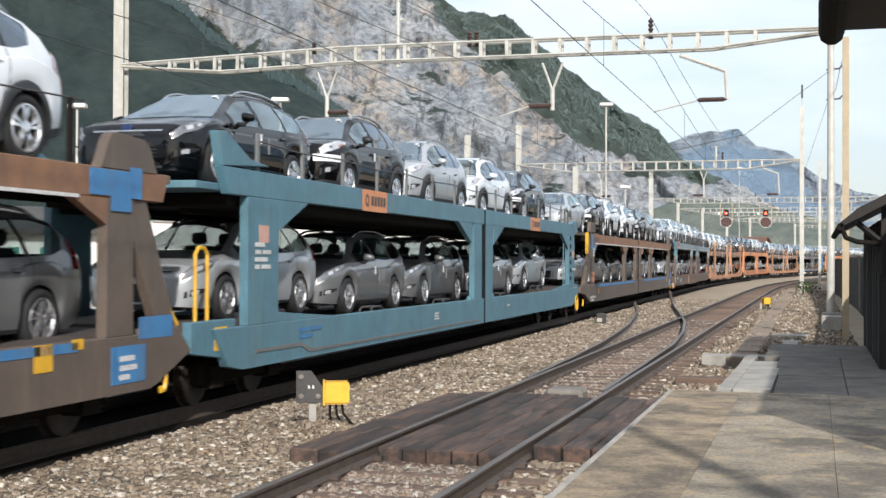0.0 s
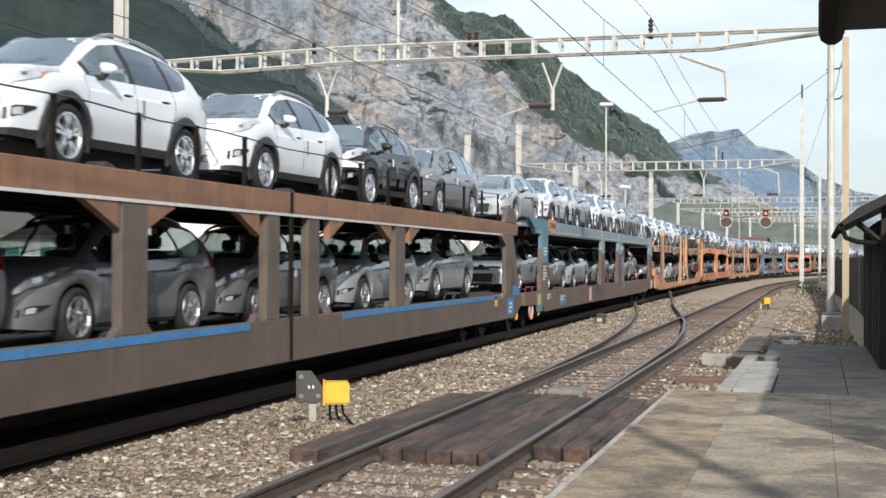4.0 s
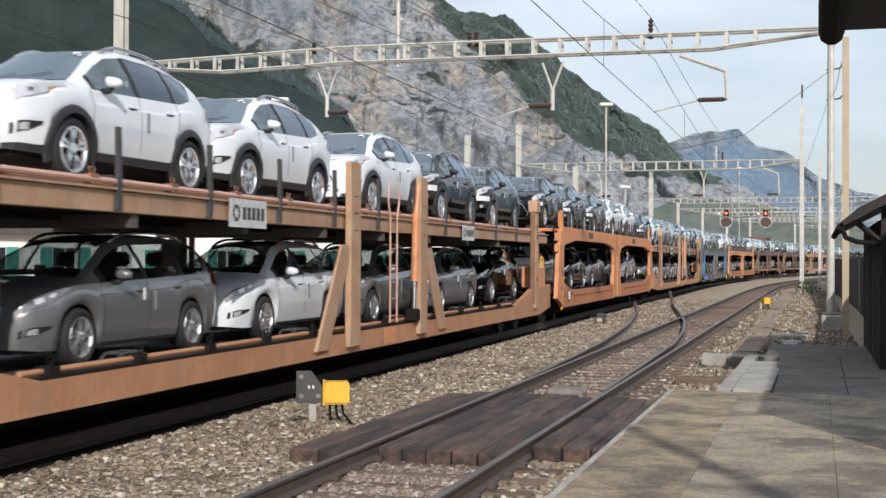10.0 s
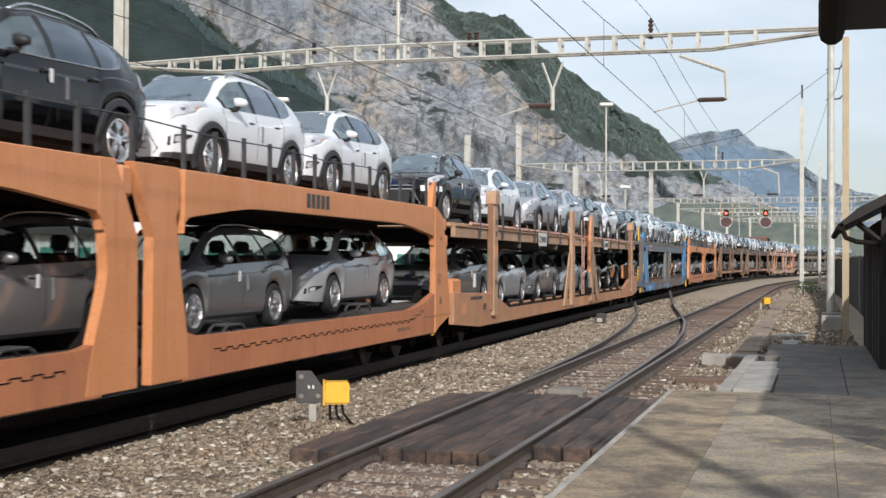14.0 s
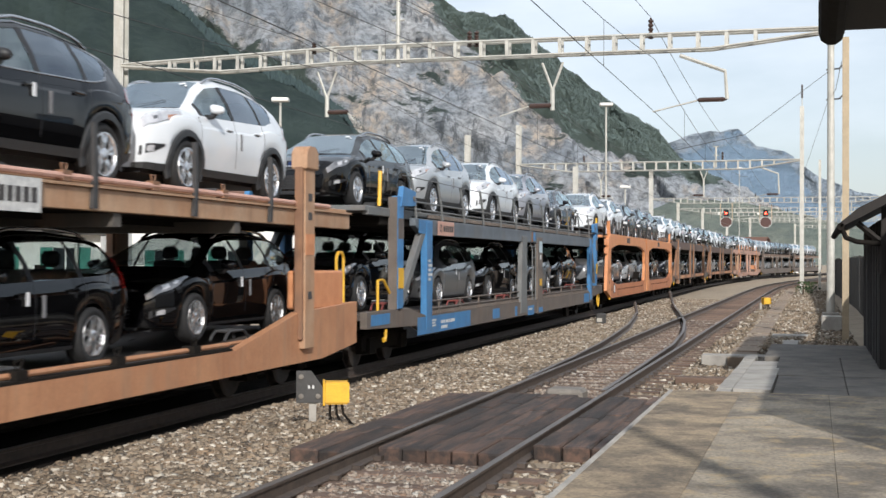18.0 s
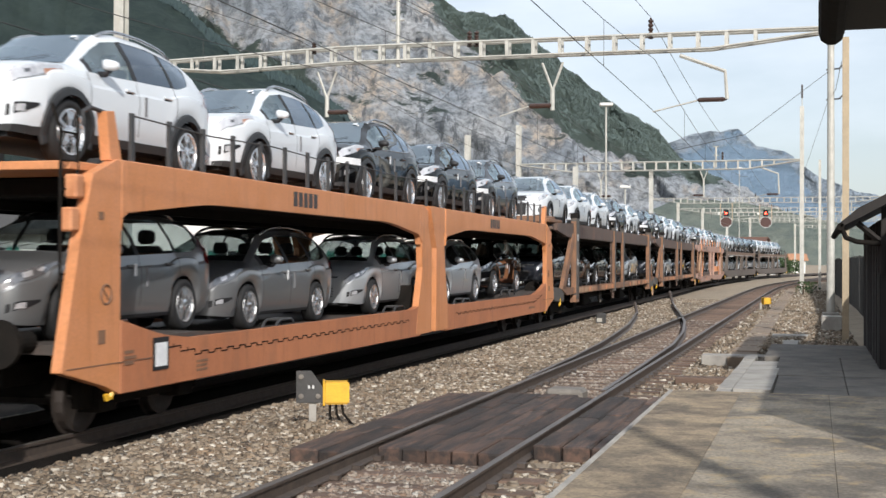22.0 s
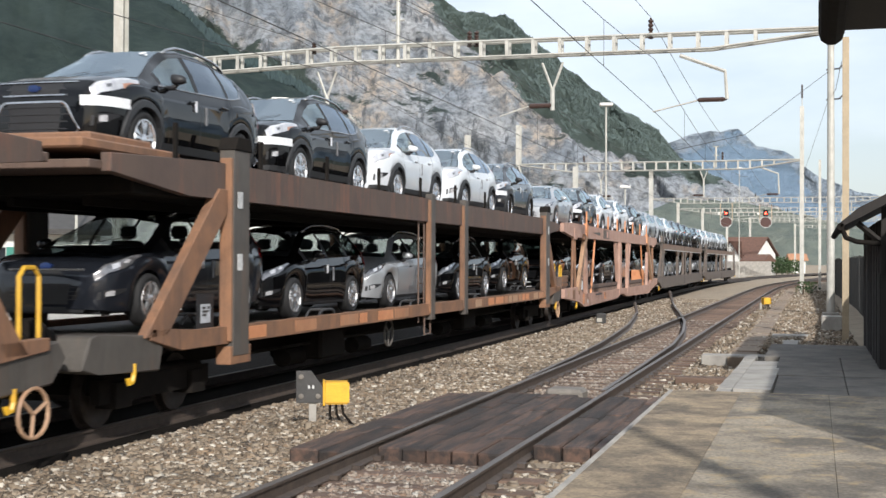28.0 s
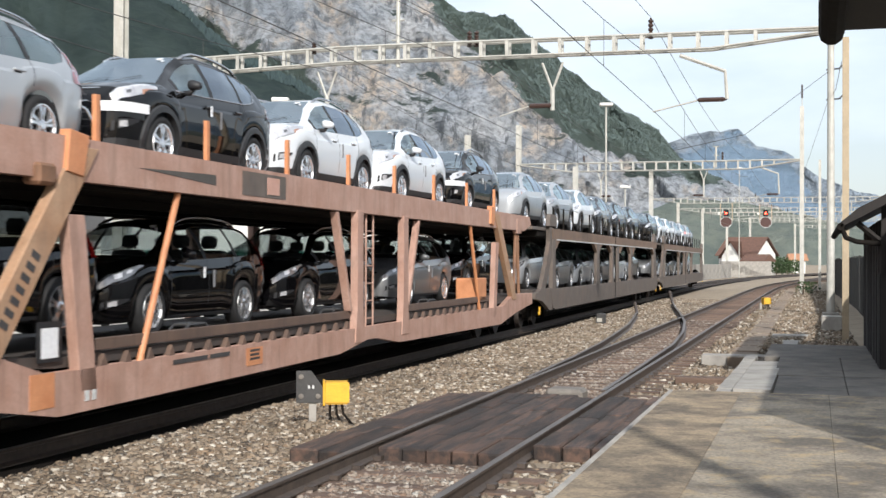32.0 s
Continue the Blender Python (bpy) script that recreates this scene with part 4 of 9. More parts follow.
    if kind == "suv":
        for sx in (-1, 1):
            tube(bm, [(sx * 0.36, -L / 2 - 0.01, hi + 0.012), (sx * 0.41, -L / 2 + 0.0, hi - 0.02), (sx * 0.57, -L / 2 + 0.015, lo + 0.05), (sx * 0.52, -L / 2 + 0.01, lo - 0.012)], 0.017, 5)
        for f in bm.faces:
            if f not in dark_faces:
                f.material_index = 1
        nose_plate(bm, k, [(hi + 0.004, 0.37), (hi + 0.026, 0.36)], 0.022, 0.02, 1)
    out["lower_grille"] = mesh_of(bm, "lower_grille", [M_PLASTIC, M_CHROME])
    zb = z0 + (0.17 if kind == "suv" else 0.20)
    yb = nose_y(k, zb) - L / 2
    bm = lathem([(yb - 0.05, 0.002), (yb - 0.045, 0.042), (yb, 0.042)], "y", 14, (0, 0, zb))
    for v in bm.verts:
        v.co.x *= 1.8
    out["badge"] = mesh_of(bm, "badge", M_BADGE)
    # inside
    zs = k["low"] + 0.25
    zr = k["top"][7][1]
    out["seat"] = []
    for sx, y in ((-0.38, 0.28), (0.38, 0.28), (None, 1.15)):
        bm = bmesh.new()
        for q in ((sx,) if sx else (-0.36, 0.36)):
            box(bm, q - 0.23, q + 0.23, y - 0.02, y + 0.12, zs, zr - 0.42)
            box(bm, q - 0.12, q + 0.12, y + 0.05, y + 0.13, zr - 0.40, zr - 0.22)
        out["seat"].append(mesh_of(bevelled(bm, 0.03, 2), "seat", M_SEAT, True))
    y = wins[1][0] + 0.10
    p = surf(k, y, 2.8, 0.004)
    out["sticker"] = mesh_of(boxm(p.x - 0.01, p.x + 0.006, y - L / 2 - 0.022, y - L / 2 + 0.022, p.z - 0.11, p.z + 0.12), "sticker", M_STRIP)
    y = wins[0][1] - 0.12
    p = surf(k, y, 4.0, 0.02)
    out["tag"] = mesh_of(boxm(p.x + 0.004, p.x + 0.010, y - L / 2 - 0.03, y - L / 2 + 0.025, p.z - 0.09, p.z + 0.05), "tag", M_FILM)
    CAR_MESH[kind] = out
    return out


CAR_WORDS = {"black": "glossy black", "white": "white", "silver": "bright silver", "grey": "dark metallic grey", "pale": "pale grey metallic", "navy": "dark blue-black"}
CAR_KIND = {"suv": ("compact off-road car", "car"), "estate": ("estate car", "car"), "van": ("people carrier", "car")}
CAR_PROTO = {}


def painted(me, m):
    c = me.copy()
    c.materials[0] = m
    return c


def car(kind, colour, upper, far=False):
    """A new car of that kind and colour on one of the decks: copied from the first of its sort."""
    key = (kind, colour, upper, far)
    if key in CAR_PROTO:
        return copy_thing(CAR_PROTO[key], Matrix.Identity(4))
    k, g, m = KINDS[kind], car_meshes(kind), CAR_PAINT[colour]
    L, W, R = k["length"], k["width"], k["wheel_r"]
    dark = colour in ("black", "navy", "grey")
    film = " with nose film" if kind == "suv" and dark else ""
    top = tagged(new("car"), CAR_WORDS[colour] + " " + CAR_KIND[kind][0] + film + (" on the upper deck" if upper else " on the lower deck"), "car", "new cars on the train")
    part("body", painted(g["body"], m), None, top)
    part("underbody", g["underbody"], None, top)
    for s in (1, -1):
        for y in (k["front"], k["front"] + k["base"]):
            w = part("wheel", g["tyre"], None, top)
            w.matrix_basis = Matrix.Translation((s * (W - 0.105), y - L / 2, R)) @ Matrix.Rotation(0 if s > 0 else math.pi, 4, "Z")
            if s > 0:
                part("rim", g["rim"], None, w, "bright alloy rim")
    part("windscreen", g["windscreen"], None, top)
    part("rear_window", g["rear_window"], None, top)
    for i in (0, 1):
        for me in g["side_windows"][i]:
            part("side_window", me, None, top)
        part("headlight", g["headlight"][i], None, top)
        if far:
            continue
        part("fog_light", g["fog_light"][i], None, top)
        if film:
            part("film", g["film"][i], None, top, "white protective film")
        part("mirror", painted(g["mirror"][i], m if not (kind == "suv" and colour in ("black", "navy")) else M_PLASTIC), None, top)
        part("roof_rail", g["roof_rail"][i], None, top)
    CAR_PROTO[key] = top
    if kind == "suv":
        part("sill_trim", g["sill_trim"], None, top, "dark plastic lower moulding")
        for me in g["arch_trim"]:
            part("arch_trim", me, None, top, "dark plastic arch moulding")
    if far:
        return top
    if kind != "suv":
        part("sill_trim", g["sill_trim"], None, top)
    if kind == "suv" and dark:
        part("window_trim", g["window_trim"], None, top, "bright metal strip")
    part("taillight", g["taillight"], None, top)
    for me in g["handle"]:
        part("handle", painted(me, m), None, top)
    part("grille", g["grille"], None, top)
    part("lower_grille", g["lower_grille"], None, top)
    part("badge", g["badge"], None, top, "blue oval badge")
    part("sticker", g["sticker"], None, top, "grey paper strip")
    if dark:
        part("tag", g["tag"], None, top, "white paper tag")
    for me in g["seat"]:
        part("seat", me, None, top)
    return top

# ======== car-carrying wagons ========
HALF = 1.5


def rect(y0, y1, z0, z1):
    return [(y0, z0), (y1, z0), (y1, z1), (y0, z1)]


def bar(y0, z0, y1, z1, w):
    """A slanting strip of width w (taken level) from a low point to a high one."""
    return [(y0 - w / 2, z0), (y0 + w / 2, z0), (y1 + w / 2, z1), (y1 - w / 2, z1)]


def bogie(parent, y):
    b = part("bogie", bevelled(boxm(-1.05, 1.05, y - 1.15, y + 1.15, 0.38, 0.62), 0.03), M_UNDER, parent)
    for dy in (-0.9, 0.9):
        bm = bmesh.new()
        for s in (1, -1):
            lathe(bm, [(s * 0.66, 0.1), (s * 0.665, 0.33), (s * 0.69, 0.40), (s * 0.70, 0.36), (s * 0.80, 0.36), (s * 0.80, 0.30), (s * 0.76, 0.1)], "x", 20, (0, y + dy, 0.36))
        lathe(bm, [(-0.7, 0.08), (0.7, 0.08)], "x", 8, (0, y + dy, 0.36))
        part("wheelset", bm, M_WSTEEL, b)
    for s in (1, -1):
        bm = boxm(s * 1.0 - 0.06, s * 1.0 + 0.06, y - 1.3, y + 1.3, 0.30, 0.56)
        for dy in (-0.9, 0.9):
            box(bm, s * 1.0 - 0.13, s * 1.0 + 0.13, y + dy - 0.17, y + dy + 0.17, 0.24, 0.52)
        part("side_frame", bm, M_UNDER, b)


def buffers(parent, y, d):
    for s in (1, -1):
        part("buffer", lathem([(y, 0.11), (y + d * 0.42, 0.11), (y + d * 0.43, 0.24), (y + d * 0.50, 0.24)], "y", 16, (s * 0.88, 0, 1.05)), M_UNDER, parent)
    part("coupling", tubem([(0, y, 0.98), (0, y + d * 0.3, 0.9), (0, y + d * 0.6, 0.96)], 0.045, 8), M_UNDER, parent)


def two(parent, name, poly, m, x=HALF, th=0.12, label="", bev=0.008):
    """The same plate on both sides of the wagon."""
    for s in (1, -1):
        bm = prismm(poly, min(s * x, s * (x - th)), max(s * x, s * (x - th)))
        if bev:
            bevelled(bm, bev)
        part(name, bm, m, parent, label)


def panel(parent, name, y0, y1, z0, z1, m, label="", x=HALF + 0.004):
    part(name, boxm(x - 0.003, x + 0.003, y0, y1, z0, z1), m, parent, label)


def bars_of_writing(parent, y, z, rows, m, h=0.055, x=HALF + 0.008):
    """Unreadable lettering as short bars: rows of lists of lengths."""
    bm = bmesh.new()
    for i, row in enumerate(rows):
        yy = y
        for w in row:
            box(bm, x - 0.002, x + 0.002, yy, yy + w, z - i * h * 1.7 - h, z - i * h * 1.7)
            yy += w + 0.05
    part("lettering", bm, m, parent)


def logo(parent, y, z, w, h, back, ink):
    """The owner's panel: a ring sign and five dark strokes, unlettered."""
    panel(parent, "logo_panel", y, y + w, z, z + h, back, x=HALF + 0.006)
    bm = bmesh.new()
    cy, cz, r = y + w * 0.17, z + h * 0.5, h * 0.32
    for q in range(6):
        a, b = 2 * math.pi * (q + 0.06) / 6, 2 * math.pi * (q + 0.94) / 6
        bm.faces.new([bm.verts.new((HALF + 0.014, cy + rr * math.cos(t), cz + rr * math.sin(t))) for rr, t in ((r, a), (r, b), (r * 0.55, b), (r * 0.55, a))])
    for i in range(5):
        a = y + w * (0.34 + 0.125 * i)
        box(bm, HALF + 0.010, HALF + 0.014, a, a + w * 0.085, z + h * 0.28, z + h * 0.72)
    tagged(part("logo_sign", bm, ink, parent), kind="stuff")


def side_posts(parent, L, y0, y1, step, m, z=2.88, h=0.62, lean=0.0, group=1):
    """Slim stanchions along the upper deck."""
    y = y0
    while y < y1:
        for s in (1, -1):
            part("stanchion", boxm(s * 1.40 - 0.02, s * 1.40 + 0.02, y - 0.032, y + 0.032, z - 0.1, z + h), m, parent)
        y += step


def side_rope(parent, y0, y1, z, m, r=0.012):
    for s in (1, -1):
        n = max(2, int((y1 - y0) / 3))
        pts = [(s * 1.41, lerp(y0, y1, i / (n * 2)), z - (0.04 if i % 2 else 0.0)) for i in range(n * 2 + 1)]
        part("guard_rope", tubem(pts, r, 5), m, parent)


def hand_loop(parent, y, z0, z1, x=1.30, m=None):
    w = 0.16
    pts = [(x, y - w, z0), (x, y - w, z1 - 0.08), (x, y - w * 0.5, z1), (x, y + w * 0.5, z1), (x, y + w, z1 - 0.08), (x, y + w, z0)]
    part("grab_rail", tubem(pts, 0.024, 6), m or M_YELLOW, parent, "yellow grab rail")


def ladder(parent, y, z0, z1, m, w=0.36, x=1.42):
    bm = bmesh.new()
    for dy in (-w / 2, w / 2):
        tube(bm, [(x, y + dy, z0), (x, y + dy, z1 - 0.25), (x - 0.05, y + dy * 1.5, z1)], 0.017, 6)
    z = z0 + 0.15
    while z < z1 - 0.1:
        tube(bm, [(x, y - w / 2, z), (x, y + w / 2, z)], 0.012, 5)
        z += 0.28
    part("ladder", bm, m, parent)


def ladder_mesh(y, z0, z1, z2, w=0.38, x=1.52):
    """A ladder whose rails bow out at the top into grips."""
    bm = bmesh.new()
    for d in (-1, 1):
        tube(bm, [(x, y + d * w / 2, z0), (x, y + d * w / 2, z1), (x, y + d * w * 0.8, z1 + 0.3), (x, y + d * w * 0.62, z2)], 0.017, 6)
    z = z0 + 0.12
    while z < z1:
        tube(bm, [(x, y - w / 2, z), (x, y + w / 2, z)], 0.012, 5)
        z += 0.29
    return bm


def handwheel(parent, y, z, m, x=1.46):
    bm = bmesh.new()
    r = 0.24
    tube(bm, [(x, y + r * math.cos(2 * math.pi * k / 18), z + r * math.sin(2 * math.pi * k / 18)) for k in range(19)], 0.022, 6)
    for k in range(3):
        a = 2 * math.pi * k / 3 + 0.4
        tube(bm, [(x, y, z), (x, y + r * math.cos(a), z + r * math.sin(a))], 0.02, 5)
    part("brake_handwheel", bm, m, parent)


def hook(parent, y, z=0.52, m=None):
    bm = bmesh.new()
    tube(bm, [(1.46, y, z + 0.14), (1.46, y, z + 0.02), (1.46, y - 0.03, z - 0.05), (1.46, y - 0.10, z - 0.06), (1.46, y - 0.12, z - 0.01)], 0.028, 6)
    part("tow_hook", bm, m or M_YELLOW, parent)


def chock(parent, y, z, m):
    """A wedge behind a wheel on the upper deck; a bent hoop beside it on the lower one."""
    if z > 2:
        part("wheel_chock", prismm([(y - 0.22, z), (y + 0.22, z), (y + 0.12, z + 0.07), (y - 0.05, z + 0.11)], 0.86, 1.10), m, parent)
        return
    bm = bmesh.new()
    for x in (1.02, 1.22):
        tube(bm, [(x, y - 0.36, z), (x, y - 0.30, z + 0.07), (x, y - 0.2, z + 0.115), (x, y + 0.2, z + 0.115), (x, y + 0.30, z + 0.07), (x, y + 0.36, z)], 0.021, 6)
    for d in (-0.2, 0.2):
        tube(bm, [(1.02, y + d, z + 0.115), (1.22, y + d, z + 0.115)], 0.018, 5)
    part("wheel_chock", bm, m, parent)


def decks(w, L, low, up, m_low, m_up, ends=0.0, end_len=3.0, under=2.47):
    pl = [(0.3, low + ends), (end_len, low + ends), (end_len + 1.6, low), (L - end_len - 1.6, low), (L - end_len, low + ends), (L - 0.3, low + ends)]
    bm = prismm(pl + [(y, z - 0.10) for y, z in pl[::-1]], -1.36, 1.36)
    part("lower_deck", bm, m_low, w)
    part("upper_deck", bevelled(boxm(-1.37, 1.37, 0.25, L - 0.25, up - 0.09, up), 0.01), m_up, w)
    # Added near-black frame and girders; they darken the gap over the lower cars.
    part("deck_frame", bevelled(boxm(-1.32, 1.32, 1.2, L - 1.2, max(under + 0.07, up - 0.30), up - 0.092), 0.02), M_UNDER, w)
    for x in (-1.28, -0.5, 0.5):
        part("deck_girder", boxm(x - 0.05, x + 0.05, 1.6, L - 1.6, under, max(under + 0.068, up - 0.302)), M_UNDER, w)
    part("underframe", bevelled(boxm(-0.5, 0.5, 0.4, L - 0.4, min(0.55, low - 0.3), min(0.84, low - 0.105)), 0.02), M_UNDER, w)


def fillet(poly, r):
    """Rounds the corners of an outline; r: corner index to radius."""
    out = []
    n = len(poly)
    for i, p in enumerate(poly):
        if i not in r:
            out.append(p)
            continue
        p = Vector(p)
        a, b = Vector(poly[i - 1]) - p, Vector(poly[(i + 1) % n]) - p
        d = min(r[i], a.length * 0.45, b.length * 0.45)
        a, b = p + a.normalized() * d, p + b.normalized() * d
        for q in range(5):
            t = q / 4
            v = a * (1 - t) ** 2 + p * 2 * t * (1 - t) + b * t * t
            out.append((v.x, v.y))
    return out


def opening_plate(L, y0, y1, z0, z1, ch, cz):
    """Corner plates that flare an opening: two triangles."""
    return [[(y0, z1), (y0, z1 - cz), (y0 + ch, z1)], [(y1, z1), (y1 - ch, z1), (y1, z1 - cz)]]


def framed(w, L, m, mb, openings, posts, sill=(0.58, 1.18), beam=(2.55, 3.02), ch=(1.3, 0.30), floor_ch=(0.5, 0.12), start=0.9):
    """Side walls with big openings: sill, beam, posts, flared corners."""
    two(w, "sill", [(start, sill[0] + 0.06), (start + 0.4, sill[0]), (L - 1.3, sill[0]), (L - 0.9, sill[0] + 0.06), (L - 0.5, sill[1]), (start - 0.4, sill[1])], m)
    two(w, "upper_beam", [(start, beam[0]), (L - 0.9, beam[0]), (L - 0.7, beam[1]), (start - 0.2, beam[1])], mb)
    for y0, y1 in posts:
        two(w, "post", rect(y0, y1, sill[1], beam[0]), m, HALF - 0.002)
    for y0, y1 in openings:
        for poly in opening_plate(L, y0, y1, sill[1], beam[0], *ch):
            two(w, "gusset", poly, mb, HALF - 0.004, 0.10, bev=0)
        two(w, "gusset", [(y0, sill[1]), (y0 + floor_ch[0], sill[1]), (y0, sill[1] + floor_ch[1])], m, HALF - 0.004, 0.10, bev=0)
        two(w, "gusset", [(y1, sill[1]), (y1, sill[1] + floor_ch[1]), (y1 - floor_ch[0], sill[1])], m, HALF - 0.004, 0.10, bev=0)


def wagon_base(label, L):
    return tagged(new("car_carrier_wagon"), label, "railway wagon", "wagons of the train")


def centred(w, L):
    """Moves a wagon's parts so that its middle is its origin."""
    for c in w.children:
        c.matrix_basis = Matrix.Translation((0, -L / 2, 0)) @ c.matrix_basis
    return w


LEVELS = ((-1.0, -1.0), (0.0, 0.0), (0.42, 0.37), (1.88, 1.88), (3.60, 3.66), (5.0, 5.11))


def level(z):
    return float(np.interp(z, [a for a, _ in LEVELS], [b for _, b in LEVELS]))


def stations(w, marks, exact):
    """Stretches a wagon's parts to stations fitted to the camera's view: pairs of drawn and fitted places along it.
    Short parts move whole.
    """
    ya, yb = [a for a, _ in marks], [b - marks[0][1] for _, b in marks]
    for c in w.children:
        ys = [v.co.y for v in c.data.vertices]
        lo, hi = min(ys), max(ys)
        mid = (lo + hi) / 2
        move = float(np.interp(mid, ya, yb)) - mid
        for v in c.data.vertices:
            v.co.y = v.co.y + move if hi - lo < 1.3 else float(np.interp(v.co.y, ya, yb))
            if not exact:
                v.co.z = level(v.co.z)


def wagon_teal(L):
    w = wagon_base("teal double-deck car-carrying wagon with framed side openings", L)
    J = 13.1
    decks(w, L, 0.97, 2.80, M_DECK, M_TEAL, 0.14)
    framed(w, L, M_TEAL, M_TEAL, ((2.5, J - 0.75), (J + 0.75, L - 1.9)), ((1.5, 2.5), (J - 0.75, J - 0.06), (J + 0.06, J + 0.75), (L - 1.9, L - 0.9)), (0.53, 1.06), (2.67, 3.0), (1.1, 0.42), (0.12, 0.08))
    two(w, "gusset", [(2.5, 1.062), (4.6, 1.062), (2.5, 1.20)], M_TEAL, HALF - 0.006, 0.10, bev=0)
    two(w, "gusset", [(L - 1.9, 1.062), (L - 1.9, 1.20), (L - 4.0, 1.062)], M_TEAL, HALF - 0.006, 0.10, bev=0)
    two(w, "end_plate", [(0.0, 0.80), (1.2, 0.66), (1.2, 1.16), (0.0, 1.16)], M_TEAL, HALF - 0.05)
    two(w, "end_plate", [(L - 1.0, 0.66), (L, 0.80), (L, 1.16), (L - 1.0, 1.16)], M_TEAL, HALF - 0.05)
    two(w, "end_lug", [(0.7, 3.0), (2.2, 3.08), (1.5, 3.12), (0.8, 3.42), (0.55, 3.4)], M_TEAL, HALF + 0.01)
    two(w, "end_lug", fillet([(L - 1.5, 2.98), (L - 0.9, 2.72), (L - 0.55, 2.76), (L - 0.35, 2.98), (L - 0.6, 3.12), (L - 1.2, 3.06)], {1: 0.1, 2: 0.1, 3: 0.1, 4: 0.1}), M_TEAL, HALF + 0.01)
    part("end_arm", tubem([(1.38, L - 1.9, 2.95), (1.38, L - 1.95, 3.36), (1.38, L - 1.75, 3.46), (1.38, L - 1.5, 3.36), (1.38, L - 1.35, 3.0)], 0.03, 6), M_STEELGREY, w)
    # Black panels laid on the post paint the dark of its cut-out steps.
    for k in range(6):
        panel(w, "step_slot", L - 1.72, L - 1.50, 1.30 + k * 0.24, 1.42 + k * 0.24, M_UNDER)
    bars_of_writing(w, L - 1.4, 1.66, ([0.12, 0.3, 0.12],), M_MARK, 0.06)
    panel(w, "sign", L - 1.35, L - 1.08, 1.98, 2.2, M_PLATEPINK)
    two(w, "stiffener", [(1.7, 0.71), (3.3, 0.70), (3.6, 0.60), (J - 0.4, 0.60), (J - 0.4, 0.63), (3.7, 0.64), (3.3, 0.75), (1.7, 0.75)], M_STEELGREY, HALF + 0.012, 0.02, bev=0)
    two(w, "joint_gap", rect(J - 0.05, J + 0.05, 0.54, 3.0), M_UNDER, HALF + 0.008, 0.03, bev=0)
    hand_loop(w, 0.55, 1.1, 2.02)
    hand_loop(w, L - 0.18, 1.02, 1.96)
    logo(w, 5.65, 2.66, 1.25, 0.34, M_LOGO, M_DARKMARK)
    logo(w, 17.6, 2.66, 1.25, 0.34, M_LOGO, M_DARKMARK)
    bars_of_writing(w, 1.7, 2.1, ([0.3], [0.2, 0.25], [0.4], [0.15, 0.3]), M_MARK)
    bars_of_writing(w, 3.2, 0.95, ([0.35, 0.5], [0.5]), M_BLUE)
    bars_of_writing(w, 9.6, 0.90, ([0.3], [0.25], [0.3]), M_MARK, 0.03)
    bars_of_writing(w, J + 2.0, 0.86, ([0.3],), M_MARK, 0.04)
    panel(w, "sign", 1.85, 2.15, 2.1, 2.32, M_PLATEPINK)
    panel(w, "yellow_patch", 0.6, 0.95, 0.8, 1.08, M_YELLOW, x=HALF - 0.045)
    ladder(w, L - 2.2, 1.1, 2.9, M_TEAL)
    handwheel(w, L - 0.3, 0.58, M_YELLOW)
    panel(w, "yellow_patch", L - 0.75, L - 0.45, 0.82, 1.08, M_YELLOW, x=HALF - 0.045)
    side_posts(w, L, 2, L - 1.5, 1.55, M_STEELGREY, 3.0, 0.5)
    side_rope(w, 2, L - 1.6, 3.4, M_WIRE)
    return w


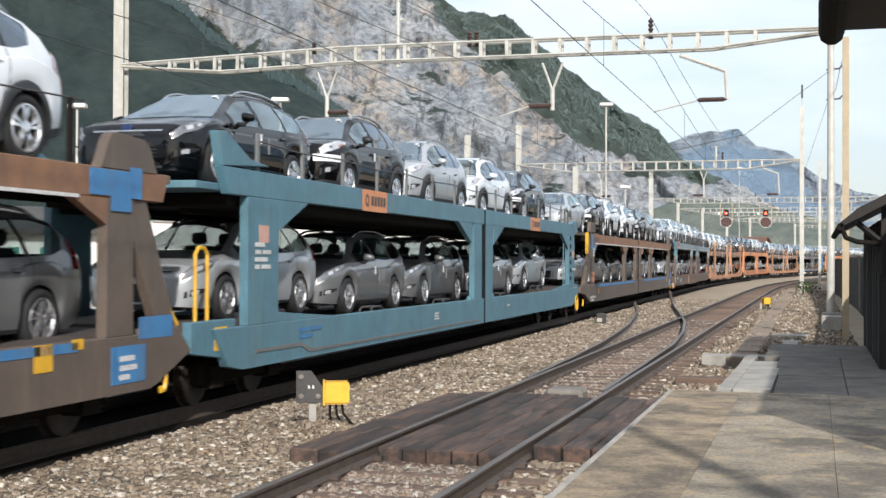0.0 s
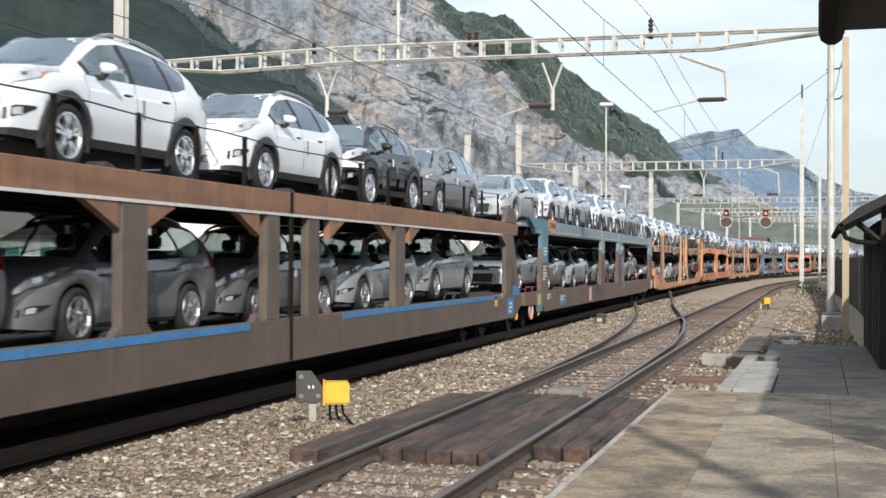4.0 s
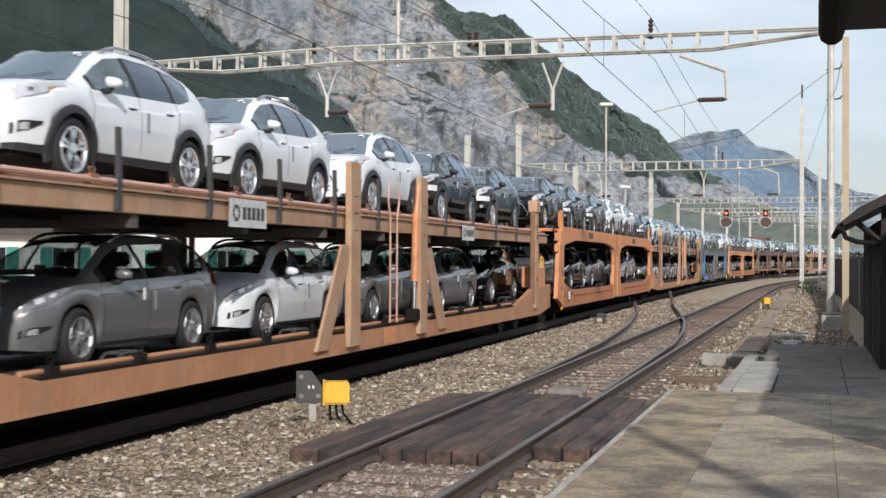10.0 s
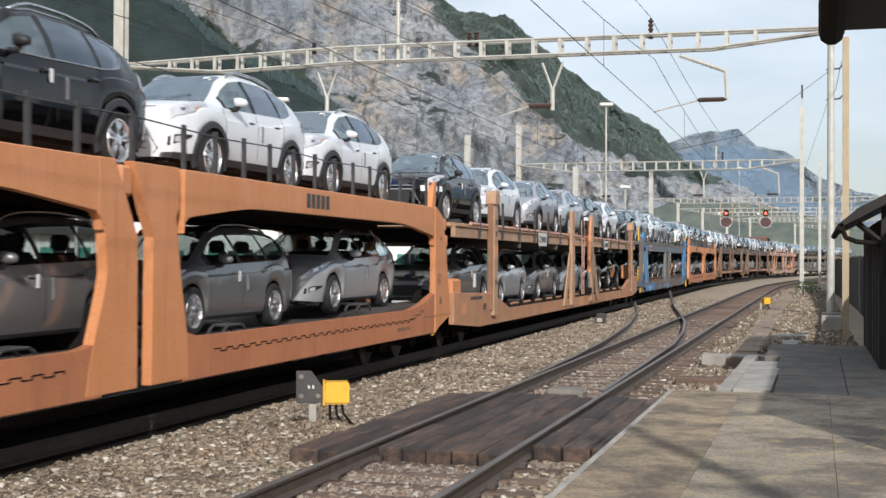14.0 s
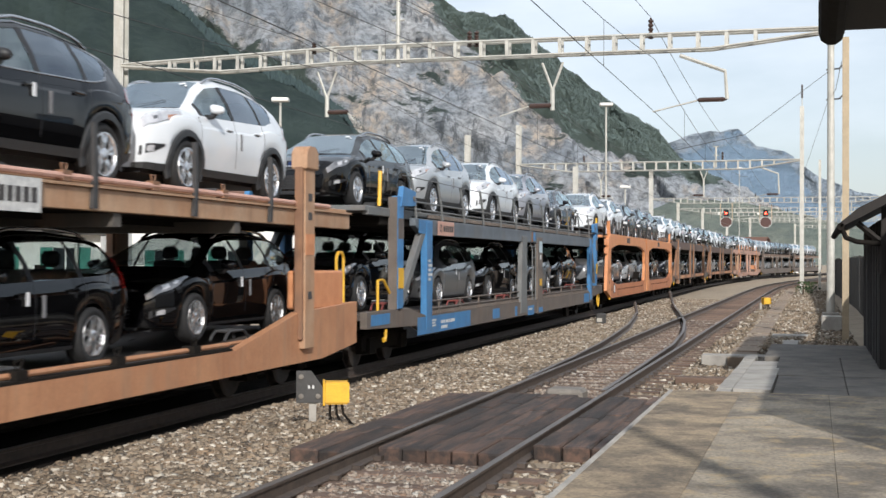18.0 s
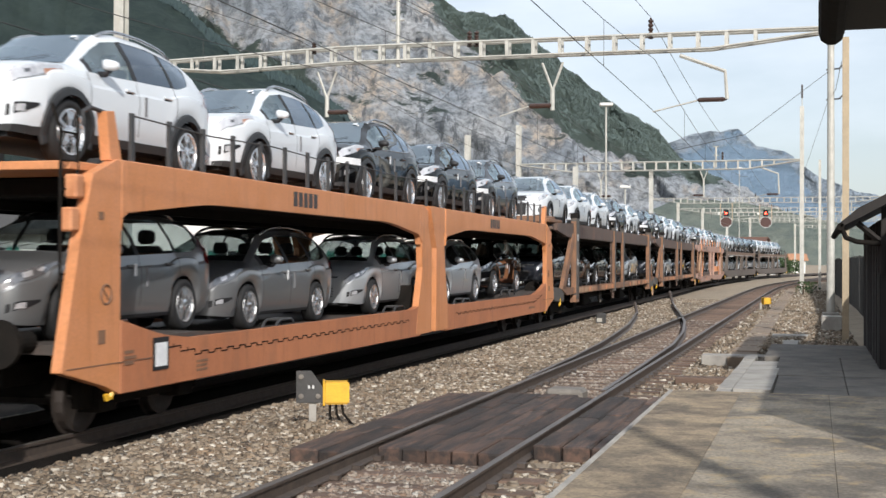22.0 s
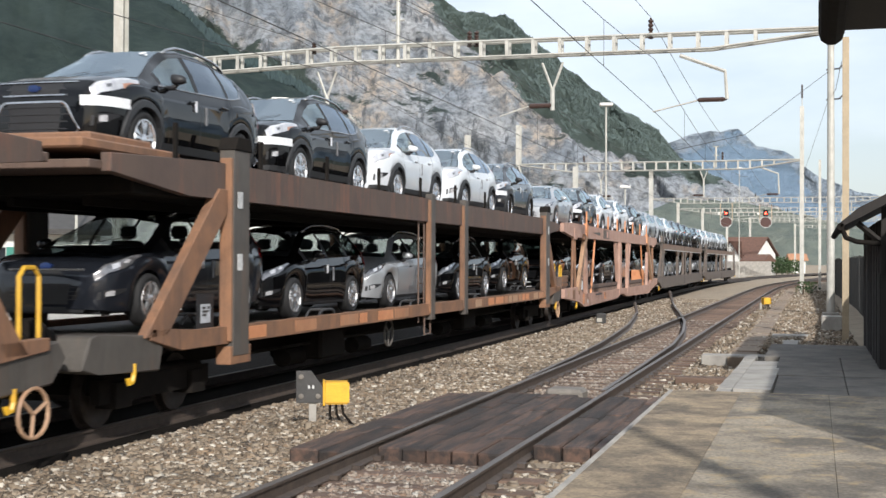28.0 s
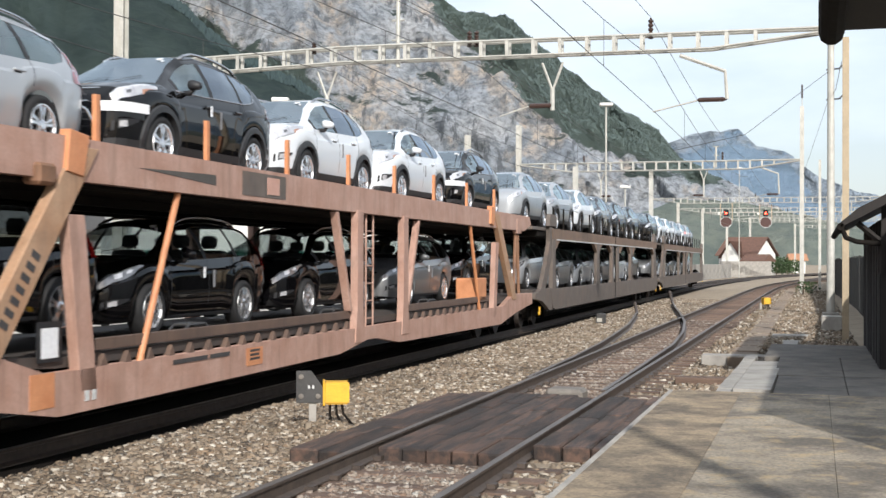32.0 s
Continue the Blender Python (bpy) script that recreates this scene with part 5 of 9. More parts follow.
def wagon_orange(L):
    w = wagon_base("orange double-deck car-carrying wagon with large framed openings", L)
    J = L / 2 + 0.12
    decks(w, L, 0.90, 2.86, M_DECK, M_ORANGE, 0.12, under=2.44)
    for y0, y1, e0, e1 in ((1.0, J - 0.52, 1, 0), (J + 0.58, L - 0.95, 0, 1)):
        # sill and beam with rounded, flared corners; the outer corners flare more
        b0, b1 = (1.25 if e0 else 1.06), (1.25 if e1 else 1.06)
        c0, c1 = (0.85 if e0 else 0.35), (0.85 if e1 else 0.35)
        lo = [(y0, 0.47), (y1, 0.47), (y1, b1), (y1 - c1, b1 - 0.21 if e1 else 0.975), (y1 - c1 - 0.7, 0.97), (y0 + c0 + 0.7, 0.97), (y0 + c0, b0 - 0.21 if e0 else 0.975), (y0, b0)]
        two(w, "sill", fillet(lo, {3: 0.3, 6: 0.3}), M_ORANGESILL, bev=0.012)
        hi = [(y0, 2.35), (y0 + (1.9 if e0 else 1.7), 2.545), (y1 - (1.9 if e1 else 1.7), 2.545), (y1, 2.35), (y1, 2.92), (y0, 2.92)]
        two(w, "upper_beam", fillet(hi, {1: 0.5, 2: 0.5}), M_ORANGE, bev=0.012)
        for yc, d in ((y0, 1), (y1, -1)):
            two(w, "gusset", [(yc, 2.36), (yc + d * 0.14, 2.365), (yc + d * 0.035, 2.32), (yc, 2.18)] if d < 0 else [(yc, 2.18), (yc + 0.035, 2.32), (yc + 0.14, 2.365), (yc, 2.36)], M_ORANGE, HALF - 0.002, 0.11, bev=0)
        # battlement slot along the sill, bent up at the outer end
        bm = bmesh.new()
        y, k = y0 + 0.75, 0
        while y < y1 - 0.75:
            d = min(y - y0 if e0 else 9.0, y1 - y if e1 else 9.0)
            z = 0.80 + 0.16 * max(0.0, 1 - max(0.0, d - 0.75) / 0.85) - (0.035 if k % 2 else 0.0)
            box(bm, HALF, HALF + 0.005, y, y + 0.165, z - 0.007, z + 0.007)
            box(bm, HALF, HALF + 0.005, y + 0.158, y + 0.172, z - 0.035 if not k % 2 else z, z if not k % 2 else z + 0.035)
            y += 0.165
            k += 1
        tagged(part("slot_line", bm, M_UNDER, w), kind="stuff")
    # the two halves meet in splayed legs with a slanting gap
    for c, leg in ((J - 0.40, [(-0.51, 0.50), (0.51, 0.50), (0.51, 2.12), (0.04, 2.925), (-0.28, 2.925), (-0.28, 2.34), (-0.14, 2.22), (-0.10, 1.75), (-0.16, 1.55), (-0.38, 0.98)]),
                   (J + 0.26, [(-0.235, 0.50), (0.64, 0.50), (0.62, 1.0), (0.46, 1.63), (0.31, 2.38), (0.40, 2.45), (0.40, 2.925), (-0.645, 2.925), (-0.185, 2.12)])):
        two(w, "post", [(c + y, z) for y, z in leg], M_ORANGE, HALF + 0.004)
    # Added near-black block that fills the gap between the legs with dark.
    part("joint_post", bevelled(boxm(-1.15, 1.15, J - 0.16, J + 0.10, 0.55, 1.4), 0.02), M_UNDER, w)
    part("joint_lamp", bevelled(boxm(1.33, 1.45, J - 0.28, J - 0.04, 2.55, 2.88), 0.03), M_LOGO, w, "orange lamp in the joint")
    for f, d in ((lambda y: y, 1), (lambda y: L - y, -1)):
        col = [(f(-0.1), 0.78), (f(0.72), 0.58), (f(1.0), 0.47), (f(1.0), 2.92), (f(0.92), 2.92), (f(0.45), 2.74), (f(0.22), 2.05)]
        two(w, "end_column", col if d > 0 else col[::-1], M_ORANGE, HALF + 0.003)
        two(w, "end_seam", rect(min(f(0.0), f(1.6)), max(f(0.0), f(1.6)), 0.80, 0.812), M_RUST, HALF + 0.008, 0.01, bev=0)
        sp = [(f(1.06), 2.90), (f(0.82), 2.90), (f(0.74), 3.40), (f(0.90), 3.42)]
        two(w, "end_spike", sp[::-1] if d > 0 else sp, M_ORANGE, HALF - 0.03)
        for z in (2.15, 2.48):
            part("end_lamp", bevelled(boxm(HALF - 0.16, HALF - 0.02, f(0.30 + (2.6 - z) * -0.25) - 0.08, f(0.30 + (2.6 - z) * -0.25) + 0.08, z, z + 0.24), 0.02), M_LOGO, w, "orange lamp bracket")
        panel(w, "sign_mark", f(0.62) - 0.07, f(0.62) + 0.07, 1.02, 1.16, M_RUST, x=HALF + 0.006)
        panel(w, "sign_mark", f(0.60) - 0.05, f(0.60) + 0.05, 2.28, 2.36, M_RUST, x=HALF + 0.006)
        bm = bmesh.new()
        tube(bm, [(HALF + 0.006, f(0.7) + 0.10 * math.cos(q * math.pi / 7), 1.52 + 0.10 * math.sin(q * math.pi / 7)) for q in range(15)], 0.012, 4)
        tube(bm, [(HALF + 0.006, f(0.7) - 0.07, 1.59), (HALF + 0.006, f(0.7) + 0.07, 1.45)], 0.010, 4)
        part("sign_mark", bm, M_RUST, w)
        part("guard_hook", tubem([(1.40, f(1.0), 3.38), (1.40, f(0.55), 3.42), (1.40, f(0.42), 3.36), (1.40, f(0.42), 3.22)], 0.022, 6), M_STANCH, w)
    panel(w, "label_holder", 1.62, 1.98, 0.66, 1.02, M_PLASTIC, x=HALF + 0.007)
    panel(w, "paper_label", 1.67, 1.93, 0.70, 0.96, M_FILM, "white paper labels in a holder", HALF + 0.014)
    for y, z, h in ((5.35, 2.58, 0.26), (L - 7.3, 2.58, 0.26)):
        bars_of_writing(w, y, z + h, ([0.14, 0.14, 0.14, 0.14, 0.14],), M_DARKMARK, h * 0.8, HALF + 0.003)
    bars_of_writing(w, 1.05, 0.92, ([0.2], [0.25], [0.2]), M_RUST, 0.035, HALF + 0.006)
    bars_of_writing(w, 2.6, 0.70, ([0.3], [0.28], [0.3]), M_RUST, 0.03, HALF + 0.003)
    bars_of_writing(w, L - 3.2, 0.68, ([0.5, 0.2],), M_RUST, 0.06, HALF + 0.003)
    hook(w, 0.9, 0.50)
    hook(w, L - 0.9, 0.50)
    ladder(w, 0.25, 1.3, 3.4, M_UNDER, 0.3, 1.36)
    side_posts(w, L, 1.35, L - 1.0, 0.79, M_STANCH, 2.93, 0.52)
    side_rope(w, 1.4, L - 1.2, 3.42, M_WIRE, 0.01)
    return w


def wagon_brown(L, tone, beam_m, patch_m, fresh=True):
    w = wagon_base("brown double-deck car-carrying wagon with a rust-coloured upper beam and blue patches" if patch_m else "grey-brown double-deck car-carrying wagon with framed openings", L)
    J = L / 2
    decks(w, L, 0.97, 2.80, M_DECK, tone, 0.14)
    q = (3.1, 10.2, 10.75, J - 0.5)
    framed(w, L, tone, beam_m, ((q[0], q[1]), (q[2], q[3]), (L - q[3], L - q[2]), (L - q[1], L - 2.6)),
           ((2.62, q[0]), (q[1], q[2]), (q[3], J - 0.06), (J + 0.06, L - q[3]), (L - q[2], L - q[1]), (L - 2.6, L - 2.05)), (0.52, 1.10), (2.49, 2.79), (0.75, 0.30), (0.12, 0.10), 2.7)
    def f(y):
        return L - 0.84 * y

    two(w, "end_brace", [(0.92, 1.13), (1.60, 1.13), (2.45, 1.88), (2.64, 2.0), (2.64, 2.86), (2.24, 2.86), (2.32, 2.40), (1.76, 1.80)], tone, HALF - 0.02)
    two(w, "end_horn", fillet([(2.11, 2.84), (3.22, 2.84), (3.10, 3.17), (2.18, 3.18)], {2: 0.12, 3: 0.12}), tone, HALF + 0.01)
    two(w, "end_foot", [(0.06, 0.88), (1.09, 0.80), (2.18, 0.53), (2.64, 0.52), (2.64, 1.13), (0.92, 1.15), (0.62, 1.06), (0.06, 1.03)], tone, HALF - 0.01)
    two(w, "end_brace", [(f(0.75), 0.75), (f(2.45), 2.3), (f(2.45), 2.8), (f(2.0), 2.8), (f(0.5), 1.2), (f(0.0), 0.85)], tone, HALF - 0.02)
    two(w, "end_horn", fillet([(f(3.15), 2.78), (f(1.75), 2.78), (f(2.0), 3.12), (f(2.9), 3.16)], {2: 0.1, 3: 0.1}), tone, HALF + 0.01)
    two(w, "end_foot", [(f(0.1), 0.85), (f(0.9), 0.6), (f(1.4), 0.6), (f(1.4), 1.15), (f(0.5), 1.15)], tone, HALF - 0.01)
    two(w, "joint_gap", rect(J - 0.05, J + 0.05, 0.53, 2.79), M_UNDER, HALF + 0.008, 0.03, bev=0)
    two(w, "beam_trim", rect(3.2, L - 3.2, 2.465, 2.50), M_MARK, HALF + 0.012, 0.02, bev=0)
    if patch_m:
        for y0, y1 in ((3.2, J - 0.8), (J + 0.8, L - 3.2)):
            panel(w, "blue_stripe", y0 + 0.3, y1, 1.0, 1.09, patch_m)
        if fresh:
            panel(w, "blue_patch", L - 3.05, L - 2.15, 2.51, 2.77, patch_m, x=HALF + 0.013)
            panel(w, "blue_patch", L - 2.55, L - 2.15, 2.36, 2.52, patch_m, x=HALF + 0.014)
            panel(w, "blue_patch", L - 2.0, L - 1.75, 2.5, 2.82, patch_m, x=HALF + 0.012)
        panel(w, "blue_patch", L - 2.4, L - 1.7, 0.62, 1.0, patch_m)
        panel(w, "blue_patch", L - 1.5, L - 0.75, 1.05, 1.28, patch_m, x=HALF + 0.001)
        panel(w, "blue_patch", 2.32, 2.66, 2.30, 2.76, patch_m)
        two(w, "blue_patch", [(3.12, 2.20), (3.7, 2.455), (3.12, 2.455)], patch_m, HALF + 0.008, 0.02, bev=0)
        bars_of_writing(w, 2.72, 2.32, ([0.3], [0.3], [0.28]), M_MARK, 0.06)
        bars_of_writing(w, L - 2.25, 0.9, ([0.3], [0.35], [0.2]), M_MARK)
        logo(w, 2.72, 2.42, 1.28, 0.35, M_RUST, M_DARKMARK)
        bars_of_writing(w, 2.2, 0.72, ([0.13, 0.13, 0.22, 0.08, 0.33], [0.2, 0.03, 0.33]), M_MARK, 0.06)
        panel(w, "orange_patch", 2.64, 3.06, 1.19, 1.52, M_LOGO)
        panel(w, "yellow_patch", L - 3.9, L - 3.6, 0.85, 1.1, M_YELLOW)
        panel(w, "yellow_patch", L - 3.3, L - 3.1, 1.02, 1.12, M_YELLOW)
        panel(w, "yellow_patch", 3.82, 4.02, 0.79, 0.98, M_YELLOW)
        panel(w, "label_holder", 1.72, 2.26, 1.17, 1.54, M_PLASTIC, x=HALF - 0.06)
        panel(w, "paper_label", 1.84, 2.18, 1.22, 1.47, M_FILM, x=HALF - 0.05)
        part("yellow_bar", tubem([(1.35, L - 0.9, 1.9), (1.35, L - 0.15, 1.15)], 0.03, 6), M_YELLOW, w)
        part("yellow_bar", boxm(1.36, 1.46, 1.90, 2.03, 2.12, 2.82), M_YELLOW, w)
    hook(w, L - 0.7)
    hook(w, 0.8)
    side_posts(w, L, 3.2, L - 2.8, 1.5, M_UNDER, 2.80, 0.62)
    side_rope(w, 3.0, L - 3.0, 3.42, M_WIRE, 0.01)
    return w


def wagon_posts(L):
    """Faded orange wagon with tall lifting posts."""
    w = wagon_base("faded orange double-deck car-carrying wagon with tall lifting posts", L)
    decks(w, L, 0.715, 2.68, M_DECK, M_TAN, 0.10, 2.0, 2.30)
    two(w, "sill", [(0.1, 0.56), (1.6, 0.42), (L - 1.6, 0.42), (L - 0.1, 0.56), (L - 0.1, 1.22), (L - 2.5, 1.14), (L - 4.3, 0.73), (4.3, 0.73), (2.5, 1.14), (0.1, 1.22)], M_SILL)
    # Black strip paints the dark slot between sill and deck.
    two(w, "sill_edge", rect(4.3, L - 4.3, 0.732, 0.76), M_UNDER, HALF - 0.05, 0.09, bev=0)
    two(w, "upper_beam", rect(0.3, L - 0.3, 2.37, 2.60), M_TAN, HALF - 0.06, 0.10)
    two(w, "beam_flange", rect(0.3, L - 0.3, 2.602, 2.63), M_TAN, HALF - 0.02, 0.16, bev=0)
    y = 3.4
    while y < L - 3:
        part("cross_bearer", boxm(-1.40, 1.40, y - 0.08, y + 0.08, 2.22, 2.365), M_POSTDARK, w)
        y += 2.6
    for y in (2.5, L - 2.3):
        two(w, "lifting_post", rect(y - 0.18, y + 0.18, 0.62, 3.25), M_TAN, HALF + 0.08, 0.16)
        two(w, "post_rib", rect(y - 0.22, y - 0.16, 0.75, 3.2), M_RUST, HALF + 0.06, 0.12)
        two(w, "post_head", fillet([(y - 0.24, 3.17), (y + 0.24, 3.17), (y + 0.20, 3.50), (y - 0.20, 3.50)], {2: 0.1, 3: 0.1}), M_TAN, HALF + 0.12, 0.24, bev=0.02)
        for z in (2.72, 2.45, 1.32):
            panel(w, "sign_mark", y - 0.07, y + 0.07, z, z + 0.11, M_DARKMARK, x=HALF + 0.083)
        panel(w, "rust_patch", y - 0.17, y + 0.17, 1.95, 2.25, M_LOGO, x=HALF + 0.082)
    m1, m2 = L - 15.15, L - 11.6
    for y, d in ((m1, -1), (m2, 1)):
        two(w, "lifting_post", rect(y - 0.26, y + 0.20, 0.52, 3.43), M_TAN, HALF + 0.08, 0.10)
        two(w, "post_web", [(y + 0.22, 1.55), (y + 0.33, 1.6), (y + 0.36, 2.7), (y + 0.22, 3.3)], M_TAN, HALF - 0.02, 0.06)
        two(w, "post_brace", bar(y + d * 1.27, 0.53, y + d * 0.30, 2.12, 0.44), M_TAN, HALF + 0.05, 0.05)
        for z in (2.35, 2.62, 2.88):
            panel(w, "rivet_line", y - 0.10, y + 0.06, z, z + 0.012, M_UNDER, x=HALF + 0.083)
    part("ladder", ladder_mesh(m1 + 1.95, 0.80, 2.62, 3.22), M_PLATEPINK, w)
    part("lift_ram", tubem([(HALF + 0.02, m2 - 0.42, 1.5), (HALF + 0.02, m2 - 0.36, 2.75)], 0.07, 10), M_LOGO, w, "orange lifting ram")
    part("ram_rod", tubem([(HALF + 0.02, m2 - 0.44, 0.95), (HALF + 0.02, m2 - 0.42, 1.55)], 0.04, 8), M_CHROME, w)
    part("ram_foot", bevelled(boxm(HALF - 0.12, HALF + 0.1, m2 - 0.58, m2 - 0.3, 0.76, 1.0), 0.03), M_UNDER, w)
    part("ram_arm", tubem([(HALF + 0.02, m2 - 0.36, 2.7), (HALF + 0.02, m2 - 0.22, 3.28)], 0.045, 6), M_LOGO, w)
    for s in (1, -1):
        part("guard_tube", tubem([(s * 1.44, 1.2, 2.69), (s * 1.44, L - 1.2, 2.69)], 0.034, 8), M_PLATEPINK, w)
        part("deck_tube", tubem([(s * 1.33, 4.2, 0.80), (s * 1.33, L - 4.2, 0.80)], 0.032, 8), M_SILL, w)
        part("end_box", bevelled(boxm(s * 1.25 - 0.16, s * 1.25 + 0.16, 0.1, 0.85, 1.15, 1.50), 0.05), M_ORANGE, w)
        part("end_box", bevelled(boxm(s * 1.25 - 0.2, s * 1.25 + 0.2, L - 1.9, L - 0.6, 1.15, 1.72), 0.03), M_LOGO, w)
    y, k = 4.6, 0
    while y < L - 4.4:
        # clamps with rings on the deck tube, loose tubes and clamps on the guard tube
        bm = boxm(1.27, 1.43, y - 0.09, y + 0.09, 0.762, 0.85)
        tube(bm, [(1.38, y - 0.02, 0.85), (1.38, y - 0.07, 0.93), (1.38, y + 0.07, 0.95), (1.38, y + 0.02, 0.85)], 0.012, 5)
        part("deck_clamp", bm, M_UNDER, w)
        if k % 2 == 0:
            part("loose_tube", tubem([(1.02, y + 0.2, 0.76), (1.20, y + 1.75, 0.79)], 0.028, 6), M_SILL, w)
        bm = boxm(1.38, 1.47, y + 0.5, y + 0.66, 2.64, 2.745)
        tube(bm, [(1.43, y + 0.54, 2.74), (1.43, y + 0.52, 2.81), (1.43, y + 0.62, 2.81), (1.43, y + 0.60, 2.74)], 0.010, 4)
        part("guard_clamp", bm, M_RUST, w)
        y += 1.55
        k += 1
    logo(w, 7.9, 2.29, 1.13, 0.36, M_MARK, M_DARKMARK)
    logo(w, L - 9.0, 2.31, 1.0, 0.32, M_MARK, M_DARKMARK)
    panel(w, "orange_patch", 0.5, 0.85, 0.75, 0.98, M_LOGO)
    panel(w, "orange_patch", m1 + 1.55, m1 + 2.15, 0.45, 0.72, M_LOGO)
    bars_of_writing(w, 0.9, 1.10, ([0.12, 0.12, 0.2, 0.08, 0.3],), M_DARKMARK, 0.07)
    bars_of_writing(w, 1.8, 0.92, ([0.3], [0.3], [0.25]), M_DARKMARK, 0.03)
    panel(w, "label_holder", 1.2, 1.5, 1.27, 1.66, M_RUST, x=HALF - 0.03)
    panel(w, "paper_label", 1.25, 1.45, 1.3, 1.6, M_FILM, x=HALF - 0.02)
    hand_loop(w, L - 0.35, 1.2, 2.0)
    y = 1.7
    while y < L - 1.4:
        for s in (1, -1):
            part("stanchion", prismm([(y - 0.05, 2.39), (y + 0.03, 2.39), (y + 0.045, 2.75), (y + 0.02, 3.26), (y - 0.035, 3.26), (y - 0.02, 2.75)], s * 1.47 - 0.025, s * 1.47 + 0.025), M_STANCH, w)
        y += 1.94
    return w


def wagon_bluebeam(L):
    w = wagon_base("brown double-deck car-carrying wagon with a blue-grey upper beam and posts", L)
    decks(w, L, 0.95, 2.85, M_DECK, M_BLUEGREY, 0.05, 2.6)
    two(w, "sill", [(0.2, 0.75), (2.4, 0.72), (2.7, 0.52), (L - 2.7, 0.52), (L - 2.0, 0.62), (L - 0.3, 0.7), (L - 0.3, 1.08), (0.2, 1.08)], M_BROWN)
    two(w, "upper_beam", [(1.6, 2.60), (L - 0.6, 2.60), (L - 0.6, 2.92), (1.1, 2.98)], M_BLUEGREY, HALF - 0.02)
    two(w, "beam_trim", rect(3.4, L - 0.6, 2.66, 2.69), M_GALV, HALF + 0.0, 0.03, bev=0)
    for y0, a, b, m in ((2.75, 0.55, 0.42, M_TEAL), (12.5, 0.46, 0.33, M_BROWN), (16.7, 0.60, 0.43, M_BROWN), (L - 0.9, 0.60, 0.52, M_BROWN)):
        two(w, "post", [(y0 - a, 1.08), (y0 + a, 1.08), (y0 + b, 2.3), (y0 - b, 2.3)], M_BEAMRUST if m == M_BROWN else M_BROWN, HALF - 0.005)
        two(w, "post_top", [(y0 - b, 1.85 if y0 < 4 else 2.15), (y0 + b, 1.85 if y0 < 4 else 2.15), (y0 + b + 0.03, 2.95), (y0 - b - 0.03, 2.95)], M_TEAL if y0 < 4 else M_BLUEGREY, HALF + 0.004)
    two(w, "arm", [(0.7, 3.0), (2.9, 3.0), (2.9, 2.86), (1.6, 2.7), (1.3, 2.75)], M_TEAL, HALF)
    logo(w, 2.95, 2.70, 1.2, 0.32, M_LOGO, M_DARKMARK)
    panel(w, "pink_plate", 8.6, 9.1, 0.58, 1.02, M_PLATEPINK)
    panel(w, "pink_plate", L - 1.2, L - 0.4, 0.62, 1.0, M_PLATEPINK, x=HALF + 0.004)
    panel(w, "teal_panel", 4.4, 5.3, 0.62, 0.92, M_TEAL)
    panel(w, "teal_panel", 1.6, 2.4, 0.55, 1.05, M_TEAL)
    panel(w, "yellow_patch", 1.8, 2.1, 0.72, 1.0, M_YELLOW, x=HALF + 0.008)
    bars_of_writing(w, 2.45, 1.75, ([0.5], [0.4], [0.2, 0.3], [0.5], [0.3]), M_MARK, 0.05)
    bars_of_writing(w, 2.5, 2.25, ([0.4], [0.35, 0.1], [0.4]), M_MARK, 0.05)
    bars_of_writing(w, 2.9, 0.98, ([0.5], [0.45], [0.6], [0.3]), M_MARK, 0.025)
    bars_of_writing(w, 4.5, 0.88, ([0.6], [0.4], [0.5]), M_MARK, 0.03)
    ladder(w, 17.65, 0.95, 2.6, M_SLATE, 0.36, 1.48)
    panel(w, "teal_panel", 17.4, 18.0, 0.86, 1.03, M_TEAL)
    panel(w, "white_plate", 17.0, 17.35, 2.32, 2.46, M_MARK)
    handwheel(w, 1.1, 0.62, M_PLATEPINK)
    hook(w, 2.1)
    part("end_arm", tubem([(1.2, 0.8, 3.0), (1.3, 0.9, 3.5), (1.3, 2.0, 3.55), (1.3, 2.1, 3.0)], 0.03, 6), M_STEELGREY, w)
    for a, b in (((L - 2.1, 3.50), (L - 1.3, 2.92)), ((L - 0.5, 2.92), (L - 1.2, 3.42)), ((L - 1.25, 3.42), (L - 0.1, 3.08))):
        part("loading_arm", tubem([(1.40, *a), (1.40, *b)], 0.035, 6), M_STANCH, w)
    part("loading_hinge", bevelled(boxm(1.2, 1.5, L - 0.45, L - 0.05, 2.62, 2.82), 0.03), M_LOGO, w, "orange hinge block")
    panel(w, "rust_patch", L - 1.3, L - 0.6, 2.66, 2.9, M_SLATE, x=HALF - 0.014)
    y = 2.8
    k = 0
    while y < L - 1.0:
        for s in (1, -1):
            if k % 4 == 3:
                part("brace", tubem([(s * 1.40, y - 0.5, 2.9), (s * 1.40, y, 3.5), (s * 1.40, y + 0.5, 2.9)], 0.028, 5), M_STANCH, w)
            else:
                part("stanchion", tubem([(s * 1.40, y, 2.9), (s * 1.40, y, 3.5)], 0.032, 5), M_STANCH, w)
        y += 0.95
        k += 1
    side_rope(w, 1.2, L - 0.8, 3.45, M_WIRE, 0.012)
    return w


